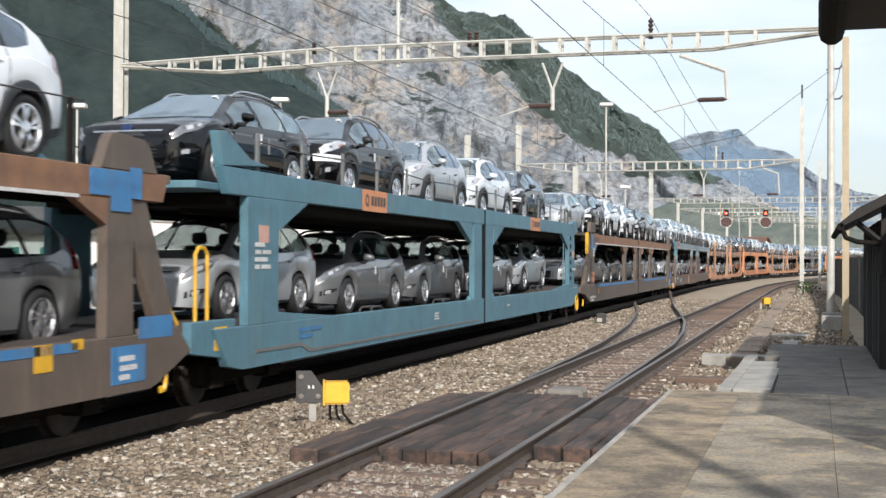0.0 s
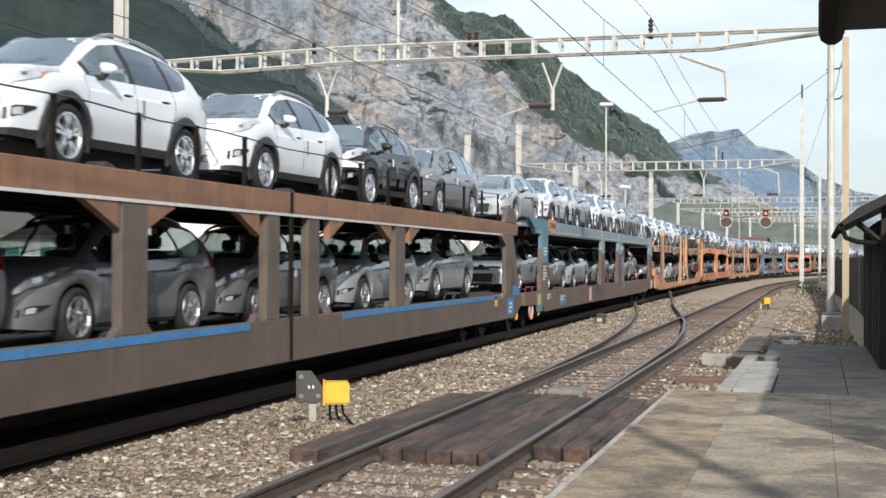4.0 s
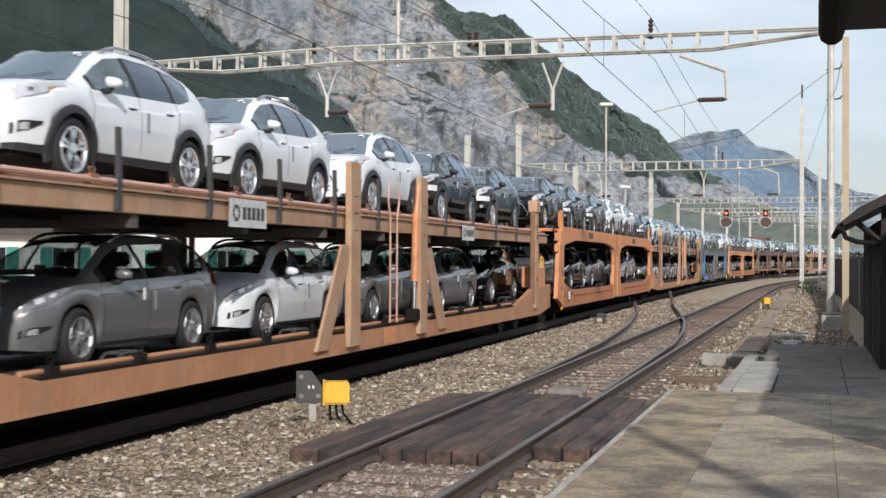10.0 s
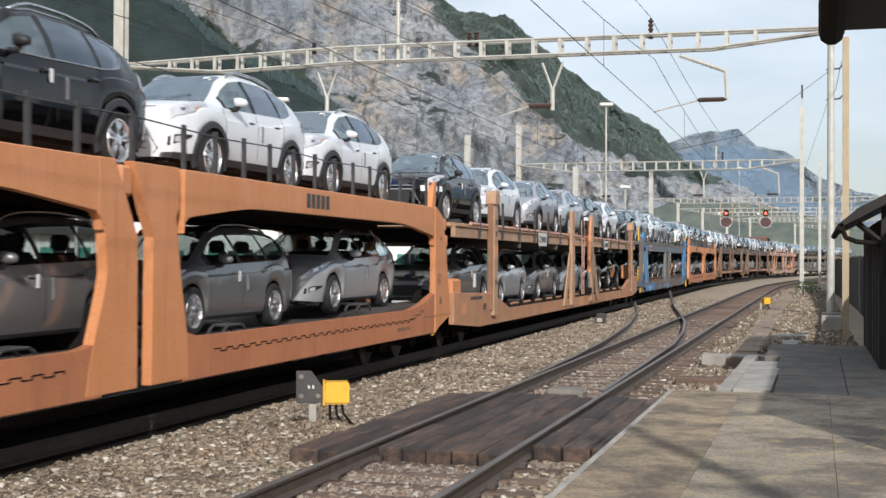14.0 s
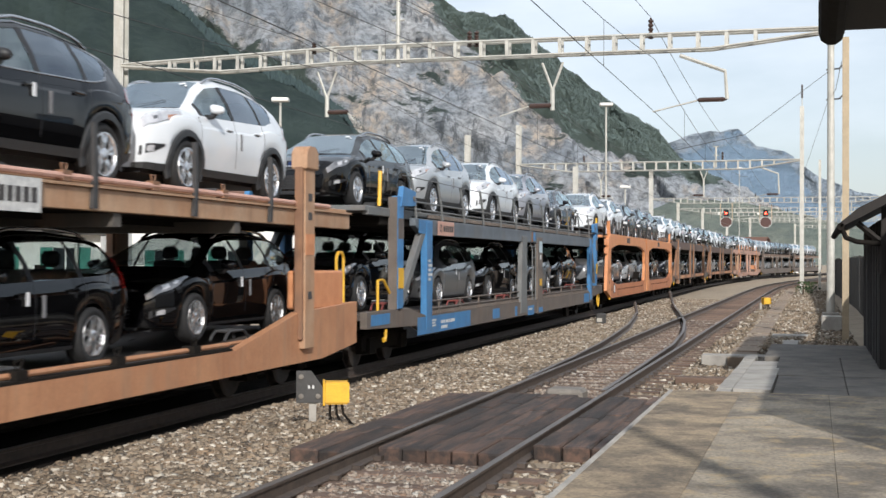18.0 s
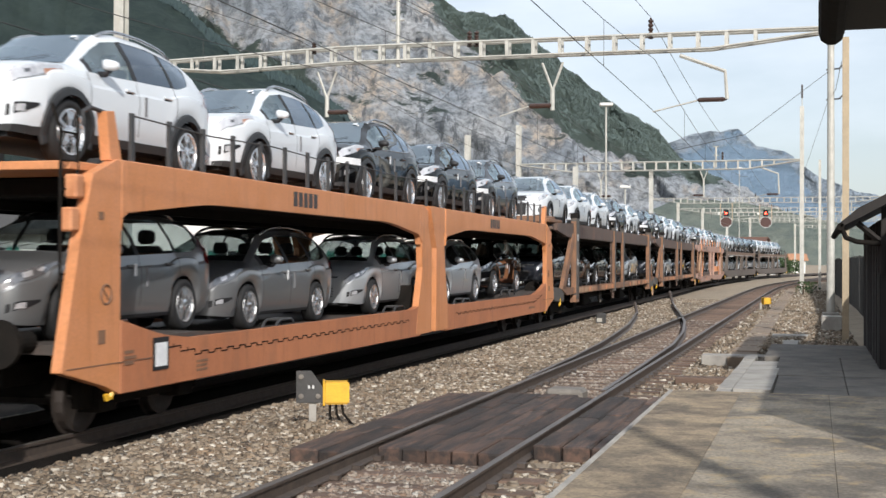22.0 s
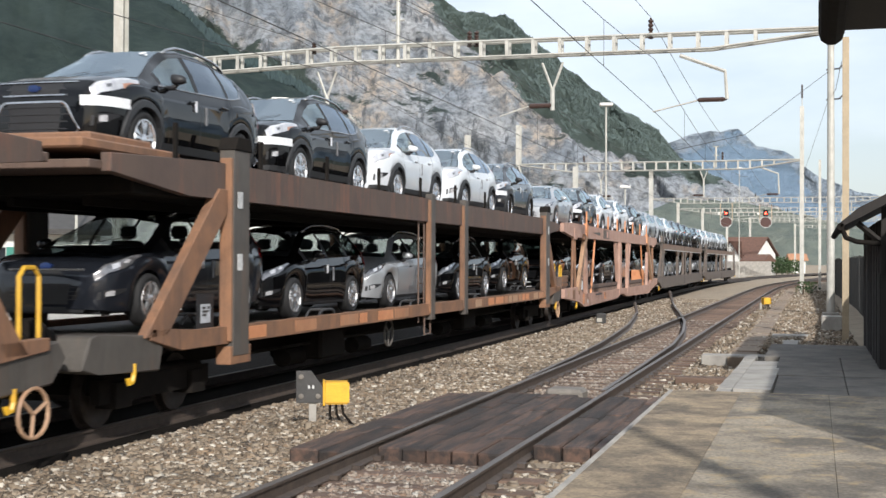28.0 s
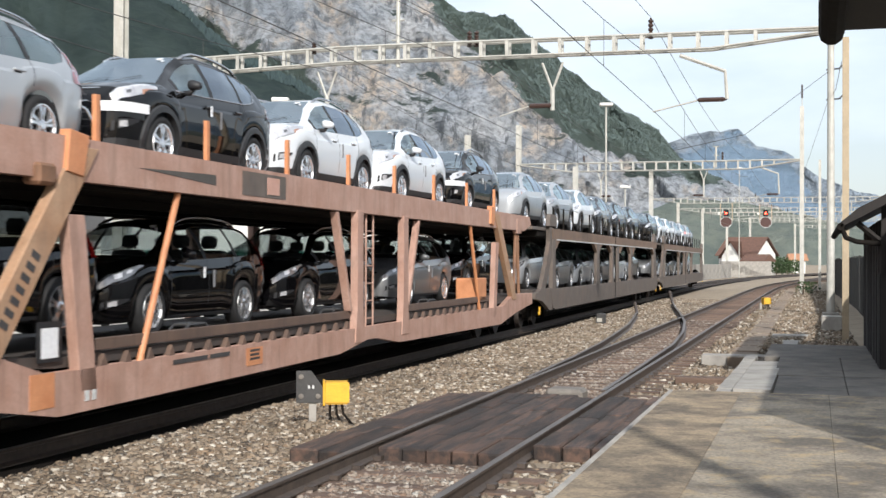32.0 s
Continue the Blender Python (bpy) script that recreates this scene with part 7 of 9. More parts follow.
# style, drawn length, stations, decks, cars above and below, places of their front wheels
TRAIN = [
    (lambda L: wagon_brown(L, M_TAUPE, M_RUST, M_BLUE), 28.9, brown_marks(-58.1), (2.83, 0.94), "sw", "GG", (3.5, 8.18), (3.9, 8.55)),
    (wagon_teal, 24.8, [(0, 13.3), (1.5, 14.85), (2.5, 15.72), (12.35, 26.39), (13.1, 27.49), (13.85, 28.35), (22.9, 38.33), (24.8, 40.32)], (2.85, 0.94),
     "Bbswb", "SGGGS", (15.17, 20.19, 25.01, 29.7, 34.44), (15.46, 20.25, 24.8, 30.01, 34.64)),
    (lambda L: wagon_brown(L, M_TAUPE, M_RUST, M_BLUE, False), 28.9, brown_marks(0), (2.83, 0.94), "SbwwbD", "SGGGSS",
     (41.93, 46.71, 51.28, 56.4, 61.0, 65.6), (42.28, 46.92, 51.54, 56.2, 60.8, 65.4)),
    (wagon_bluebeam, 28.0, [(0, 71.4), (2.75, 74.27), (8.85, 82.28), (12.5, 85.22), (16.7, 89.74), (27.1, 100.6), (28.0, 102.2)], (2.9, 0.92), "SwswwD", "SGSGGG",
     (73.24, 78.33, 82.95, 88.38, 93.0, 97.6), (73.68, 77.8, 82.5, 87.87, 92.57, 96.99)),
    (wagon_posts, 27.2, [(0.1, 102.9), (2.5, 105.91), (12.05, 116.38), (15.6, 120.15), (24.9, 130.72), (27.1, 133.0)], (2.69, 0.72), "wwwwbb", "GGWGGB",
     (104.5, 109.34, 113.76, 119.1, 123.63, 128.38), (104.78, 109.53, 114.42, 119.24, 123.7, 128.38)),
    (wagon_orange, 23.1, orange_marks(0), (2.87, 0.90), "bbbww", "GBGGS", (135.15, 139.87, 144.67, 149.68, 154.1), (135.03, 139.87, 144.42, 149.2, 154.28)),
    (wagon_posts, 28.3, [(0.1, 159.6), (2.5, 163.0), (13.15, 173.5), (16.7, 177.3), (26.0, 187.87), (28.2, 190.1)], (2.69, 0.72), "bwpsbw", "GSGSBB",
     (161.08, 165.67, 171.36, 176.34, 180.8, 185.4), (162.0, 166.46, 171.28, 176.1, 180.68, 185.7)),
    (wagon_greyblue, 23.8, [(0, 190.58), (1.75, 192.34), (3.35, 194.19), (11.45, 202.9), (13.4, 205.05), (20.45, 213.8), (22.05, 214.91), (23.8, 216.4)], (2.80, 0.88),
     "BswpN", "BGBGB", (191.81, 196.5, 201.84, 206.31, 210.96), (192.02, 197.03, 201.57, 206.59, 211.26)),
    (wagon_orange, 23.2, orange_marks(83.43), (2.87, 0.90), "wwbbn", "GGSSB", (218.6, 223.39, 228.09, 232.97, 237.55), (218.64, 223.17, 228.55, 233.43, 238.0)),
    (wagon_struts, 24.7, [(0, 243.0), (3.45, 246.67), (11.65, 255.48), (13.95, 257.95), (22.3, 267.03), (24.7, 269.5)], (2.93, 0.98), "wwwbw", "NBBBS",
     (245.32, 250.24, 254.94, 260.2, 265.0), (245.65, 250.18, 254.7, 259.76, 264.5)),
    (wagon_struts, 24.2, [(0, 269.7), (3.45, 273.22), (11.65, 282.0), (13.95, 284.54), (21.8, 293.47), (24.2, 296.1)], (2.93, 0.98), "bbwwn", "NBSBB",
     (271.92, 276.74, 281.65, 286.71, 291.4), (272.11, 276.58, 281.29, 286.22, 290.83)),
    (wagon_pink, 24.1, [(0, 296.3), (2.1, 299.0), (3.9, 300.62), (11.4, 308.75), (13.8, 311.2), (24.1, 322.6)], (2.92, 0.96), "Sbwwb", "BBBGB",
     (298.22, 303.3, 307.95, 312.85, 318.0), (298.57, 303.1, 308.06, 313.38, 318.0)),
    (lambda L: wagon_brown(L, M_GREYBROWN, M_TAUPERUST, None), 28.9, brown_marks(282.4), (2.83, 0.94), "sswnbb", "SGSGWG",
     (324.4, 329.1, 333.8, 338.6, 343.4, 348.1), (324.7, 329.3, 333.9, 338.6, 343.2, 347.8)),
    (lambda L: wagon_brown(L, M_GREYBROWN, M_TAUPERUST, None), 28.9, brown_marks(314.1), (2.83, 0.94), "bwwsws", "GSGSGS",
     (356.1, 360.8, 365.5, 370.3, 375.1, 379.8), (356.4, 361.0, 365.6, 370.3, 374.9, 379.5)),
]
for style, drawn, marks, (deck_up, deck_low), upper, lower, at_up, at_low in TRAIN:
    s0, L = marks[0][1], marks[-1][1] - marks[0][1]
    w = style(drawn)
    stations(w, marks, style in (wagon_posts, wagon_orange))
    bogie(w, 2.3)
    bogie(w, L - 2.3)
    buffers(w, 0.3, -1)
    buffers(w, L - 0.3, 1)
    for deck, codes, places in ((1, upper, at_up), (0, lower, at_low)):
        for i, (c, fw) in enumerate(zip(codes, places)):
            kind, colour = U[c]
            k = KINDS[kind]
            ob = car(kind, colour, deck == 1, s0 > 320)
            lift = 0.10 if not deck and i in (0, len(codes) - 1) and s0 > 0 else 0.0
            z = deck_up if deck else deck_low + lift
            ride(ob, fw - k["front"] + k["length"] / 2, 0.0, z)
            if s0 < 320:
                chock(w, fw - s0 + 0.5, z + (0.0 if deck else 0.015), M_STANCH if deck else (M_HOOP if style in (wagon_greyblue, wagon_bluebeam) else M_STANCH))
    centred(w, L)
    ride(w, s0 + L / 2, 0.0, 0.0, L / 2 - 2.3)


# ======== trackside: sleepers, crossing, platform ========
RNG = random.Random(7)
me_sleeper = mesh_of(bevelled(boxm(-1.25, 1.25, -0.12, 0.12, -0.30, -0.165), 0.015), "sleeper", M_SLEEPER)
for parent, x0, a, b in ((track_near, NEAR_X, 5.0, 92.0),):
    s = a
    while s < b:
        if not (x0 == NEAR_X and 12.2 < s < 17.6):
            ob = part("sleeper", me_sleeper, None, parent)
            ob.matrix_basis = on_track(s, x0, RNG.uniform(-0.04, 0.04), RNG.uniform(-0.012, 0.006)) @ Matrix.Rotation(RNG.uniform(-0.02, 0.02), 4, "Z")
        s += 0.6 + RNG.uniform(-0.03, 0.03)
# Near-black: the train's shade on its track is put into the colour.
M_BEDSHADE = mat("ballast in painted shade", (0.019, 0.016, 0.014), (0.012, 0.0105, 0.0095), rough=0.95, spec=0.05, scale=2, fine=24, bump=0.04)
for x0, a, m, parent in ((TRAIN_X, 7.0, M_BEDSHADE, track_train), (NEAR_X, 92.0, M_SLEEPER, track_near)):
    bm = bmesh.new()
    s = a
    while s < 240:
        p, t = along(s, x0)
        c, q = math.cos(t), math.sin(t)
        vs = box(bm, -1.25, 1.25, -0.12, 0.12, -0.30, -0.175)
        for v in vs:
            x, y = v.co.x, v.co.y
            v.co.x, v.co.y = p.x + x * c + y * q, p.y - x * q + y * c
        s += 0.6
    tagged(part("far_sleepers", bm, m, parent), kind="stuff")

# rail fastenings on the near track
bm = bmesh.new()
s = 5.0
while s < 40:
    if not 12.2 < s < 17.6:
        for side in (-0.753, 0.753):
            for d in (-0.11, 0.11):
                box(bm, NEAR_X + side + d - 0.04, NEAR_X + side + d + 0.04, s - 0.06, s + 0.06, -0.165, -0.12)
    s += 0.6
fast = part("fastenings", bm, M_RAIL, track_near)
tagged(fast, kind="stuff")

# leads of an old turnout that curve off the near track
for pts in (((-2.98, 18.3), (-3.05, 23.4), (-3.14, 29.2), (-3.45, 34.5), (-3.95, 40.0), (-4.75, 46.5), (-5.7, 53.5), (-6.5, 60.0)),
            ((-4.49, 20.0), (-4.60, 24.4), (-4.80, 29.2), (-5.05, 33.0), (-5.42, 38.0), (-5.95, 43.0), (-6.4, 47.0))):
    line = []
    for i in range(len(pts) * 3 - 2):
        t = i / 3
        k = min(int(t), len(pts) - 2)
        p = Vector((lerp(pts[k][0], pts[k + 1][0], t - k), lerp(pts[k][1], pts[k + 1][1], t - k), 0.0))
        line.append((p, math.atan2(pts[k + 1][0] - pts[k][0], pts[k + 1][1] - pts[k][1])))
    part("turnout_rail", rail_mesh(line), None, track_near)
bm = bmesh.new()
tube(bm, [(-6.5, 60.0, -0.05), (-6.62, 60.6, 0.12), (-6.75, 61.2, 0.42)], 0.07, 6)
tube(bm, [(-6.4, 47.0, -0.05), (-6.5, 47.5, 0.1), (-6.6, 47.9, 0.3)], 0.06, 6)
part("bent_rail_ends", bm, M_RAIL, track_near)

# near-black bed under the train's track, the train's shade in its colour
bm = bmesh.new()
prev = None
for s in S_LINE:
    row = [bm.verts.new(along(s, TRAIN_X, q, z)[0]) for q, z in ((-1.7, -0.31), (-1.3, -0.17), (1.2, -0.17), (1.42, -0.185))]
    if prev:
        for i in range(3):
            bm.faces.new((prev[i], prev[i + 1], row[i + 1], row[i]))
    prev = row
tagged(new("ballast_bed", mesh_of(bm, "ballast_bed", M_BEDSHADE)), "near-black ballast bed under the train, shade put into its colour", "ballast", kind="structure")

# wooden level crossing
crossing = tagged(new("level_crossing"), "weathered dark timber crossing boards between and beside the rails", "crossing", kind="structure")
for x_first, n, y_first in ((-5.14, 2, 11.85), (-4.33, 5, 12.2), (-2.83, 3, 12.85)):
    width = 0.32 if n == 2 else (0.268 if n == 5 else 0.30)
    for i in range(n):
        y = y_first + RNG.uniform(-0.06, 0.06)
        while y < 17.4:
            ln = min(RNG.choice((1.1, 1.4, 1.9)), 17.9 - y)
            bm = bevelled(boxm(x_first + i * width + 0.006, x_first + (i + 1) * width - 0.006, y + 0.006, y + ln - 0.008, -0.22, -0.03 + RNG.uniform(-0.02, 0.006)), 0.018)
            part("plank", bm, M_PLANK, crossing)
            y += ln

M_STEELBOX = mat("dusty steel cover", (0.20, 0.18, 0.155), (0.13, 0.115, 0.10), rough=0.7, scale=5, fine=50)
tagged(new("switch_box", mesh_of(bevelled(boxm(-3.83, -3.27, 18.2, 18.7, -0.2, 0.0), 0.05), "switch_box", M_STEELBOX)), "flat grey steel cover box between the rails", "cover box")

platform = tagged(new("platform"), "worn concrete platform of large stained slabs with a pale edge", "platform", kind="structure")
PZ = 0.22
xs_p, ys_p = (-1.77, -0.92, 0.15, 1.4, 3.2, 6.0), (-6.0, -2.0, 2.0, 6.2, 9.1, 12.4, 16.5)
for i in range(len(xs_p) - 1):
    for j in range(len(ys_p) - 1):
        part("slab", bevelled(boxm(xs_p[i] + 0.001, xs_p[i + 1] - 0.001, ys_p[j] + 0.001, ys_p[j + 1] - 0.001, -0.4, PZ + RNG.uniform(-0.002, 0.002)), 0.004), M_CONCRETE if i < 1 or j > 5 else M_CONCRETE2, platform)
y = -6.0
while y < 16.4:
    ln = min(1.5, 16.5 - y)
    part("edge_stone", bevelled(boxm(-1.83, -1.774, y + 0.004, y + ln - 0.004, -0.4, PZ + 0.004), 0.012), M_KERB, platform)
    y += 1.5
lower_area = tagged(new("platform_end"), "worn concrete behind the platform end, shade put into its colour", "pavement", kind="structure")
for x0, x1, y0, y1 in ((-0.55, 0.4, 16.53, 19.5), (0.4, 1.4, 16.53, 19.5), (-0.62, 0.4, 19.5, 23.4), (0.4, 1.2, 19.5, 23.4), (-0.9, 1.1, 23.4, 27.0)):
    part("slab", bevelled(boxm(x0 + 0.004, x1 - 0.004, y0 + 0.004, y1 - 0.004, -0.4, 0.19 + RNG.uniform(-0.01, 0.006)), 0.01), M_CONCRETE3, lower_area)
part("ramp_slab", prismm([(16.7, -0.05), (22.4, -0.05), (22.4, 0.17), (16.7, 0.24)], -1.03, -0.56), M_KERB, lower_area, "pale grey sloping kerb slab")
y = 16.8
while y < 25.0:
    part("kerb_stone", bevelled(boxm(-1.30, -1.07, y + 0.01, y + 0.72, -0.3, 0.17 - (y - 16.8) * 0.012 + RNG.uniform(-0.015, 0.015)), 0.02), M_KERB, lower_area)
    y += 0.75
part("old_beam", bevelled(boxm(-2.3, -1.35, 21.6, 22.0, -0.3, -0.08), 0.02), M_SLEEPER, lower_area)
path = tagged(new("cable_trough"), "line of concrete cable trough covers in the gravel", "cable trough", kind="structure")
s = 25.5
while s < 96:
    ob = part("cover", bevelled(boxm(-0.27, 0.27, 0.01, 0.97, -0.25, -0.02), 0.012), M_TROUGH, path)
    ob.matrix_basis = Matrix.Translation((-1.42 - 0.004 * (s - 25) + (0.0 if s < 85 else (s - 85) ** 2 / 1150), s, RNG.uniform(-0.02, 0.02))) @ Matrix.Rotation(RNG.uniform(-0.02, 0.02), 4, "Z")
    s += 1.0
part("cross_cover", bevelled(boxm(-2.2, -0.2, 25.6, 26.1, -0.2, 0.02), 0.012), M_KERB, path)
part("cross_cover", bevelled(boxm(-1.1, -0.2, 33.5, 34.2, -0.2, 0.0), 0.012), M_KERB, path)
part("cross_cover", bevelled(boxm(-0.75, -0.4, 28.0, 31.5, -0.2, 0.0), 0.012), M_KERB, path)


# ballast stones
def stones(name, label, n, area, size, seed, m=M_STONE):
    """Loose broken stone over an area; area gives a place for two random numbers."""
    r = np.random.RandomState(seed)
    base = np.array([(-1, -1, -1), (1, -1, -1), (1, 1, -1), (-1, 1, -1), (-1, -1, 1), (1, -1, 1), (1, 1, 1), (-1, 1, 1)], float)
    fq = np.array([(0, 3, 2, 1), (4, 5, 6, 7), (0, 1, 5, 4), (1, 2, 6, 5), (2, 3, 7, 6), (3, 0, 4, 7)])
    u = r.rand(n, 2)
    c = np.array([area(a, b) for a, b in u])
    keep = ~np.isnan(c[:, 0])
    c = c[keep]
    n = len(c)
    sz = size * (0.55 + r.rand(n, 1, 1) ** 2 * 1.3)
    v = base[None] * (0.55 + 0.45 * r.rand(n, 8, 3)) * sz * (0.6 + 0.6 * r.rand(n, 1, 3))
    a = r.rand(n) * 6.283
    t = r.rand(n) * 1.2 - 0.6
    ca, sa, ct, st = np.cos(a)[:, None], np.sin(a)[:, None], np.cos(t)[:, None], np.sin(t)[:, None]
    x, y, z = v[:, :, 0], v[:, :, 1], v[:, :, 2]
    y, z = y * ct - z * st, y * st + z * ct
    x, y = x * ca - y * sa, x * sa + y * ca
    v = np.stack([x, y, z], 2) + c[:, None, :]
    me = bpy.data.meshes.new(name)
    me.vertices.add(n * 8)
    me.vertices.foreach_set("co", v.reshape(-1))
    faces = (fq[None] + 8 * np.arange(n)[:, None, None]).reshape(-1, 4)
    me.loops.add(faces.size)
    me.loops.foreach_set("vertex_index", faces.reshape(-1).astype(np.int32))
    me.polygons.add(len(faces))
    me.polygons.foreach_set("loop_start", np.arange(0, faces.size, 4, dtype=np.int32))
    me.update(calc_edges=True)
    me.validate()
    me.materials.append(m)
    return tagged(new(name, me), label, "gravel", kind="stuff")


def stone_mat(name, tones):
    """Broken stone: every piece has a tone of its own."""
    m = bpy.data.materials.new(name)
    m.use_nodes = True
    n, l = m.node_tree.nodes, m.node_tree.links
    b = n["Principled BSDF"]
    b.inputs["Roughness"].default_value = 0.9
    g = n.new("ShaderNodeNewGeometry")
    r = n.new("ShaderNodeValToRGB")
    r.color_ramp.elements[0].color, r.color_ramp.elements[1].color = (*tones[0], 1), (*tones[-1], 1)
    for i, c in enumerate(tones[1:-1]):
        e = r.color_ramp.elements.new((i + 1) / (len(tones) - 1))
        e.color = (*c, 1)
    co = n.new("ShaderNodeTexCoord")
    t = n.new("ShaderNodeTexNoise")
    t.inputs["Scale"].default_value = 0.7
    t.inputs["Detail"].default_value = 4
    l.new(co.outputs["Object"], t.inputs["Vector"])
    ad = n.new("ShaderNodeMapRange")
    ad.inputs["From Min"].default_value, ad.inputs["From Max"].default_value = 0.3, 0.7
    ad.inputs["To Min"].default_value, ad.inputs["To Max"].default_value = 0.75, 1.15
    l.new(t.outputs["Fac"], ad.inputs["Value"])
    x = n.new("ShaderNodeMixRGB")
    x.blend_type = "MULTIPLY"
    x.inputs["Fac"].default_value = 1
    l.new(g.outputs["Random Per Island"], r.inputs["Fac"])
    l.new(r.outputs["Color"], x.inputs["Color1"])
    l.new(ad.outputs["Result"], x.inputs["Color2"])
    l.new(x.outputs["Color"], b.inputs["Base Color"])
    return m


M_STONES = stone_mat("pale ballast stones", ((0.07, 0.052, 0.038), (0.175, 0.133, 0.092), (0.28, 0.228, 0.168), (0.20, 0.138, 0.088), (0.56, 0.51, 0.43)))
M_STONES2 = stone_mat("rusty ballast stones", ((0.12, 0.09, 0.07), (0.24, 0.19, 0.15), (0.33, 0.28, 0.23), (0.20, 0.13, 0.09), (0.45, 0.42, 0.37)))


def spread(a, y0, y1):
    """More stones near the eye than far off."""
    return y0 * (y1 / y0) ** a


stones("ballast_stones", "pale brown broken ballast stones between the tracks", 64000,
       lambda a, b: (lerp(-7.05 - 0.0135 * spread(a, 7.5, 70), -4.95, b), spread(a, 7.5, 70), -0.163 - 0.03 * b), 0.026, 1, M_STONES)
stones("ballast_stones", "broken stone and dust around the crossing and near rails", 14000,
       lambda a, b: (lerp(-5.05, -4.5, b), spread(a, 7.5, 60), -0.195), 0.026, 2, M_STONES)
stones("ballast_stones", "rust-stained ballast stones between the sleepers", 22000,
       lambda a, b: (lerp(-4.3, -3.0, b), spread(a, 7.0, 45), -0.195) if not 12.2 < spread(a, 7.0, 45) < 17.9 else (float("nan"),) * 3, 0.021, 3, M_STONES2)
stones("ballast_stones", "ballast stones beside the platform edge", 11000,
       lambda a, b: (lerp(-2.85, -1.9, b), spread(a, 7.0, 60), -0.22) if not 12.8 < spread(a, 7.0, 60) < 17.9 else (float("nan"),) * 3, 0.030, 4, M_STONES)
stones("gravel_stones", "pale gravel along the cable troughs", 20000,
       lambda a, b: (lerp(-2.3, 0.9, b), spread(a, 16.5, 90), -0.06 if spread(a, 16.5, 90) > 27 else (-0.2 if b < 0.3 else float("nan"))), 0.028, 5, M_STONES)
stones("ballast_stones", "low heap of ballast at the signalling box", 900,
       lambda a, b: (-5.68 + 0.6 * a ** 0.5 * math.cos(b * 6.283), 13.95 + 0.6 * a ** 0.5 * math.sin(b * 6.283), -0.05 - 0.12 * a), 0.026, 6, M_STONES)
bm = bmesh.new()
gp = [bm.verts.new(p) for p in ((-2.0, 27.0, -0.2), (1.6, 27.0, -0.06), (1.6, 95.0, -0.06), (-2.0, 95.0, -0.2))]
bm.faces.new(gp)
tagged(new("gravel_strip", mesh_of(bm, "gravel_strip", M_BALLAST)), "strip of pale gravel beside the fence", "gravel", kind="structure")


# ======== small trackside gear ========
def track_magnet(x, y, z, size, label, with_plate=True):
    """A yellow signalling box on a short post, with a dark bolted plate before it."""
    top = tagged(new("track_magnet"), label, "signalling box")
    k = size
    if with_plate:
        part("plate", bevelled(plate_mesh(k), 0.006), M_PLATE, top, "dark grey bolted steel plate")
        for bx, bz in ((-0.14, 0.50), (-0.14, 0.27), (0.06, 0.27)):
            part("bolt", lathem([(-0.075 * k, 0.004), (-0.07 * k, 0.03 * k), (-0.045 * k, 0.032 * k)], "y", 10, (bx * k, 0, bz * k)), M_STEELBOX, top)
        for i in range(2):
            part("mark", boxm((-0.06 + i * 0.05) * k, (-0.035 + i * 0.05) * k, -0.062 * k, -0.056 * k, 0.36 * k, 0.40 * k), M_MARK, top)
    part("box", bevelled(boxm(0.13 * k, 0.43 * k, -0.05 * k, 0.25 * k, 0.17 * k, 0.43 * k), 0.02 * k, 2), M_YELLOW, top, "yellow painted box")
    part("box_lid", bevelled(boxm(0.115 * k, 0.145 * k, -0.065 * k, 0.265 * k, 0.155 * k, 0.445 * k), 0.008 * k), M_YELLOW, top)
    part("post", bevelled(boxm(-0.05 * k, 0.04 * k, -0.02 * k, 0.07 * k, -0.26, 0.22 * k), 0.006), M_KERB, top)
    for i in range(3):
        part("cable", tubem([((0.2 + i * 0.07) * k, 0.05, 0.19 * k), ((0.2 + i * 0.08) * k, 0.05, 0.05 * k), ((0.24 + i * 0.16) * k, 0.12, -0.2 * k), ((0.3 + i * 0.3) * k, 0.5 * k, -0.23)], 0.018, 6), M_UNDER, top)
    top.matrix_basis = Matrix.Translation((x, y, z)) @ Matrix.Rotation(radians(22), 4, "Z")
    return top


def plate_mesh(k):
    bm = bmesh.new()
    out = [(-0.20, 0.19), (0.13, 0.19), (0.13, 0.36), (-0.02, 0.57), (-0.20, 0.57)]
    a = [bm.verts.new((x * k, -0.05 * k, z * k)) for x, z in out]
    b = [bm.verts.new((x * k, 0.0, z * k)) for x, z in out]
    bm.faces.new(a)
    bm.faces.new(b[::-1])
    for i in range(5):
        bm.faces.new((a[i], b[i], b[(i + 1) % 5], a[(i + 1) % 5]))
    return bm


M_PLATE = mat("dark steel plate", (0.055, 0.052, 0.05), (0.035, 0.034, 0.033), rough=0.6, scale=9)
track_magnet(-5.72, 13.9, 0.0, 1.0, "yellow signalling box on a post with a dark bolted plate")
track_magnet(-2.15, 52.5, 0.0, 1.0, "small yellow signalling box on a low stand in the gravel", False)
gm = tagged(new("ground_marker"), "small white and dark marker standing in the ballast", "marker")
part("body", bevelled(boxm(-0.16, 0.16, -0.1, 0.1, -0.25, 0.18), 0.04), M_PLATE, gm)
part("cap", boxm(-0.12, 0.05, -0.11, -0.1, -0.1, 0.02), M_GALV, gm)
part("foot", boxm(-0.3, 0.3, -0.15, 0.15, -0.28, -0.2), M_UNDER, gm)
gm.matrix_basis = pose(-6.75, 41.0, 0.0)

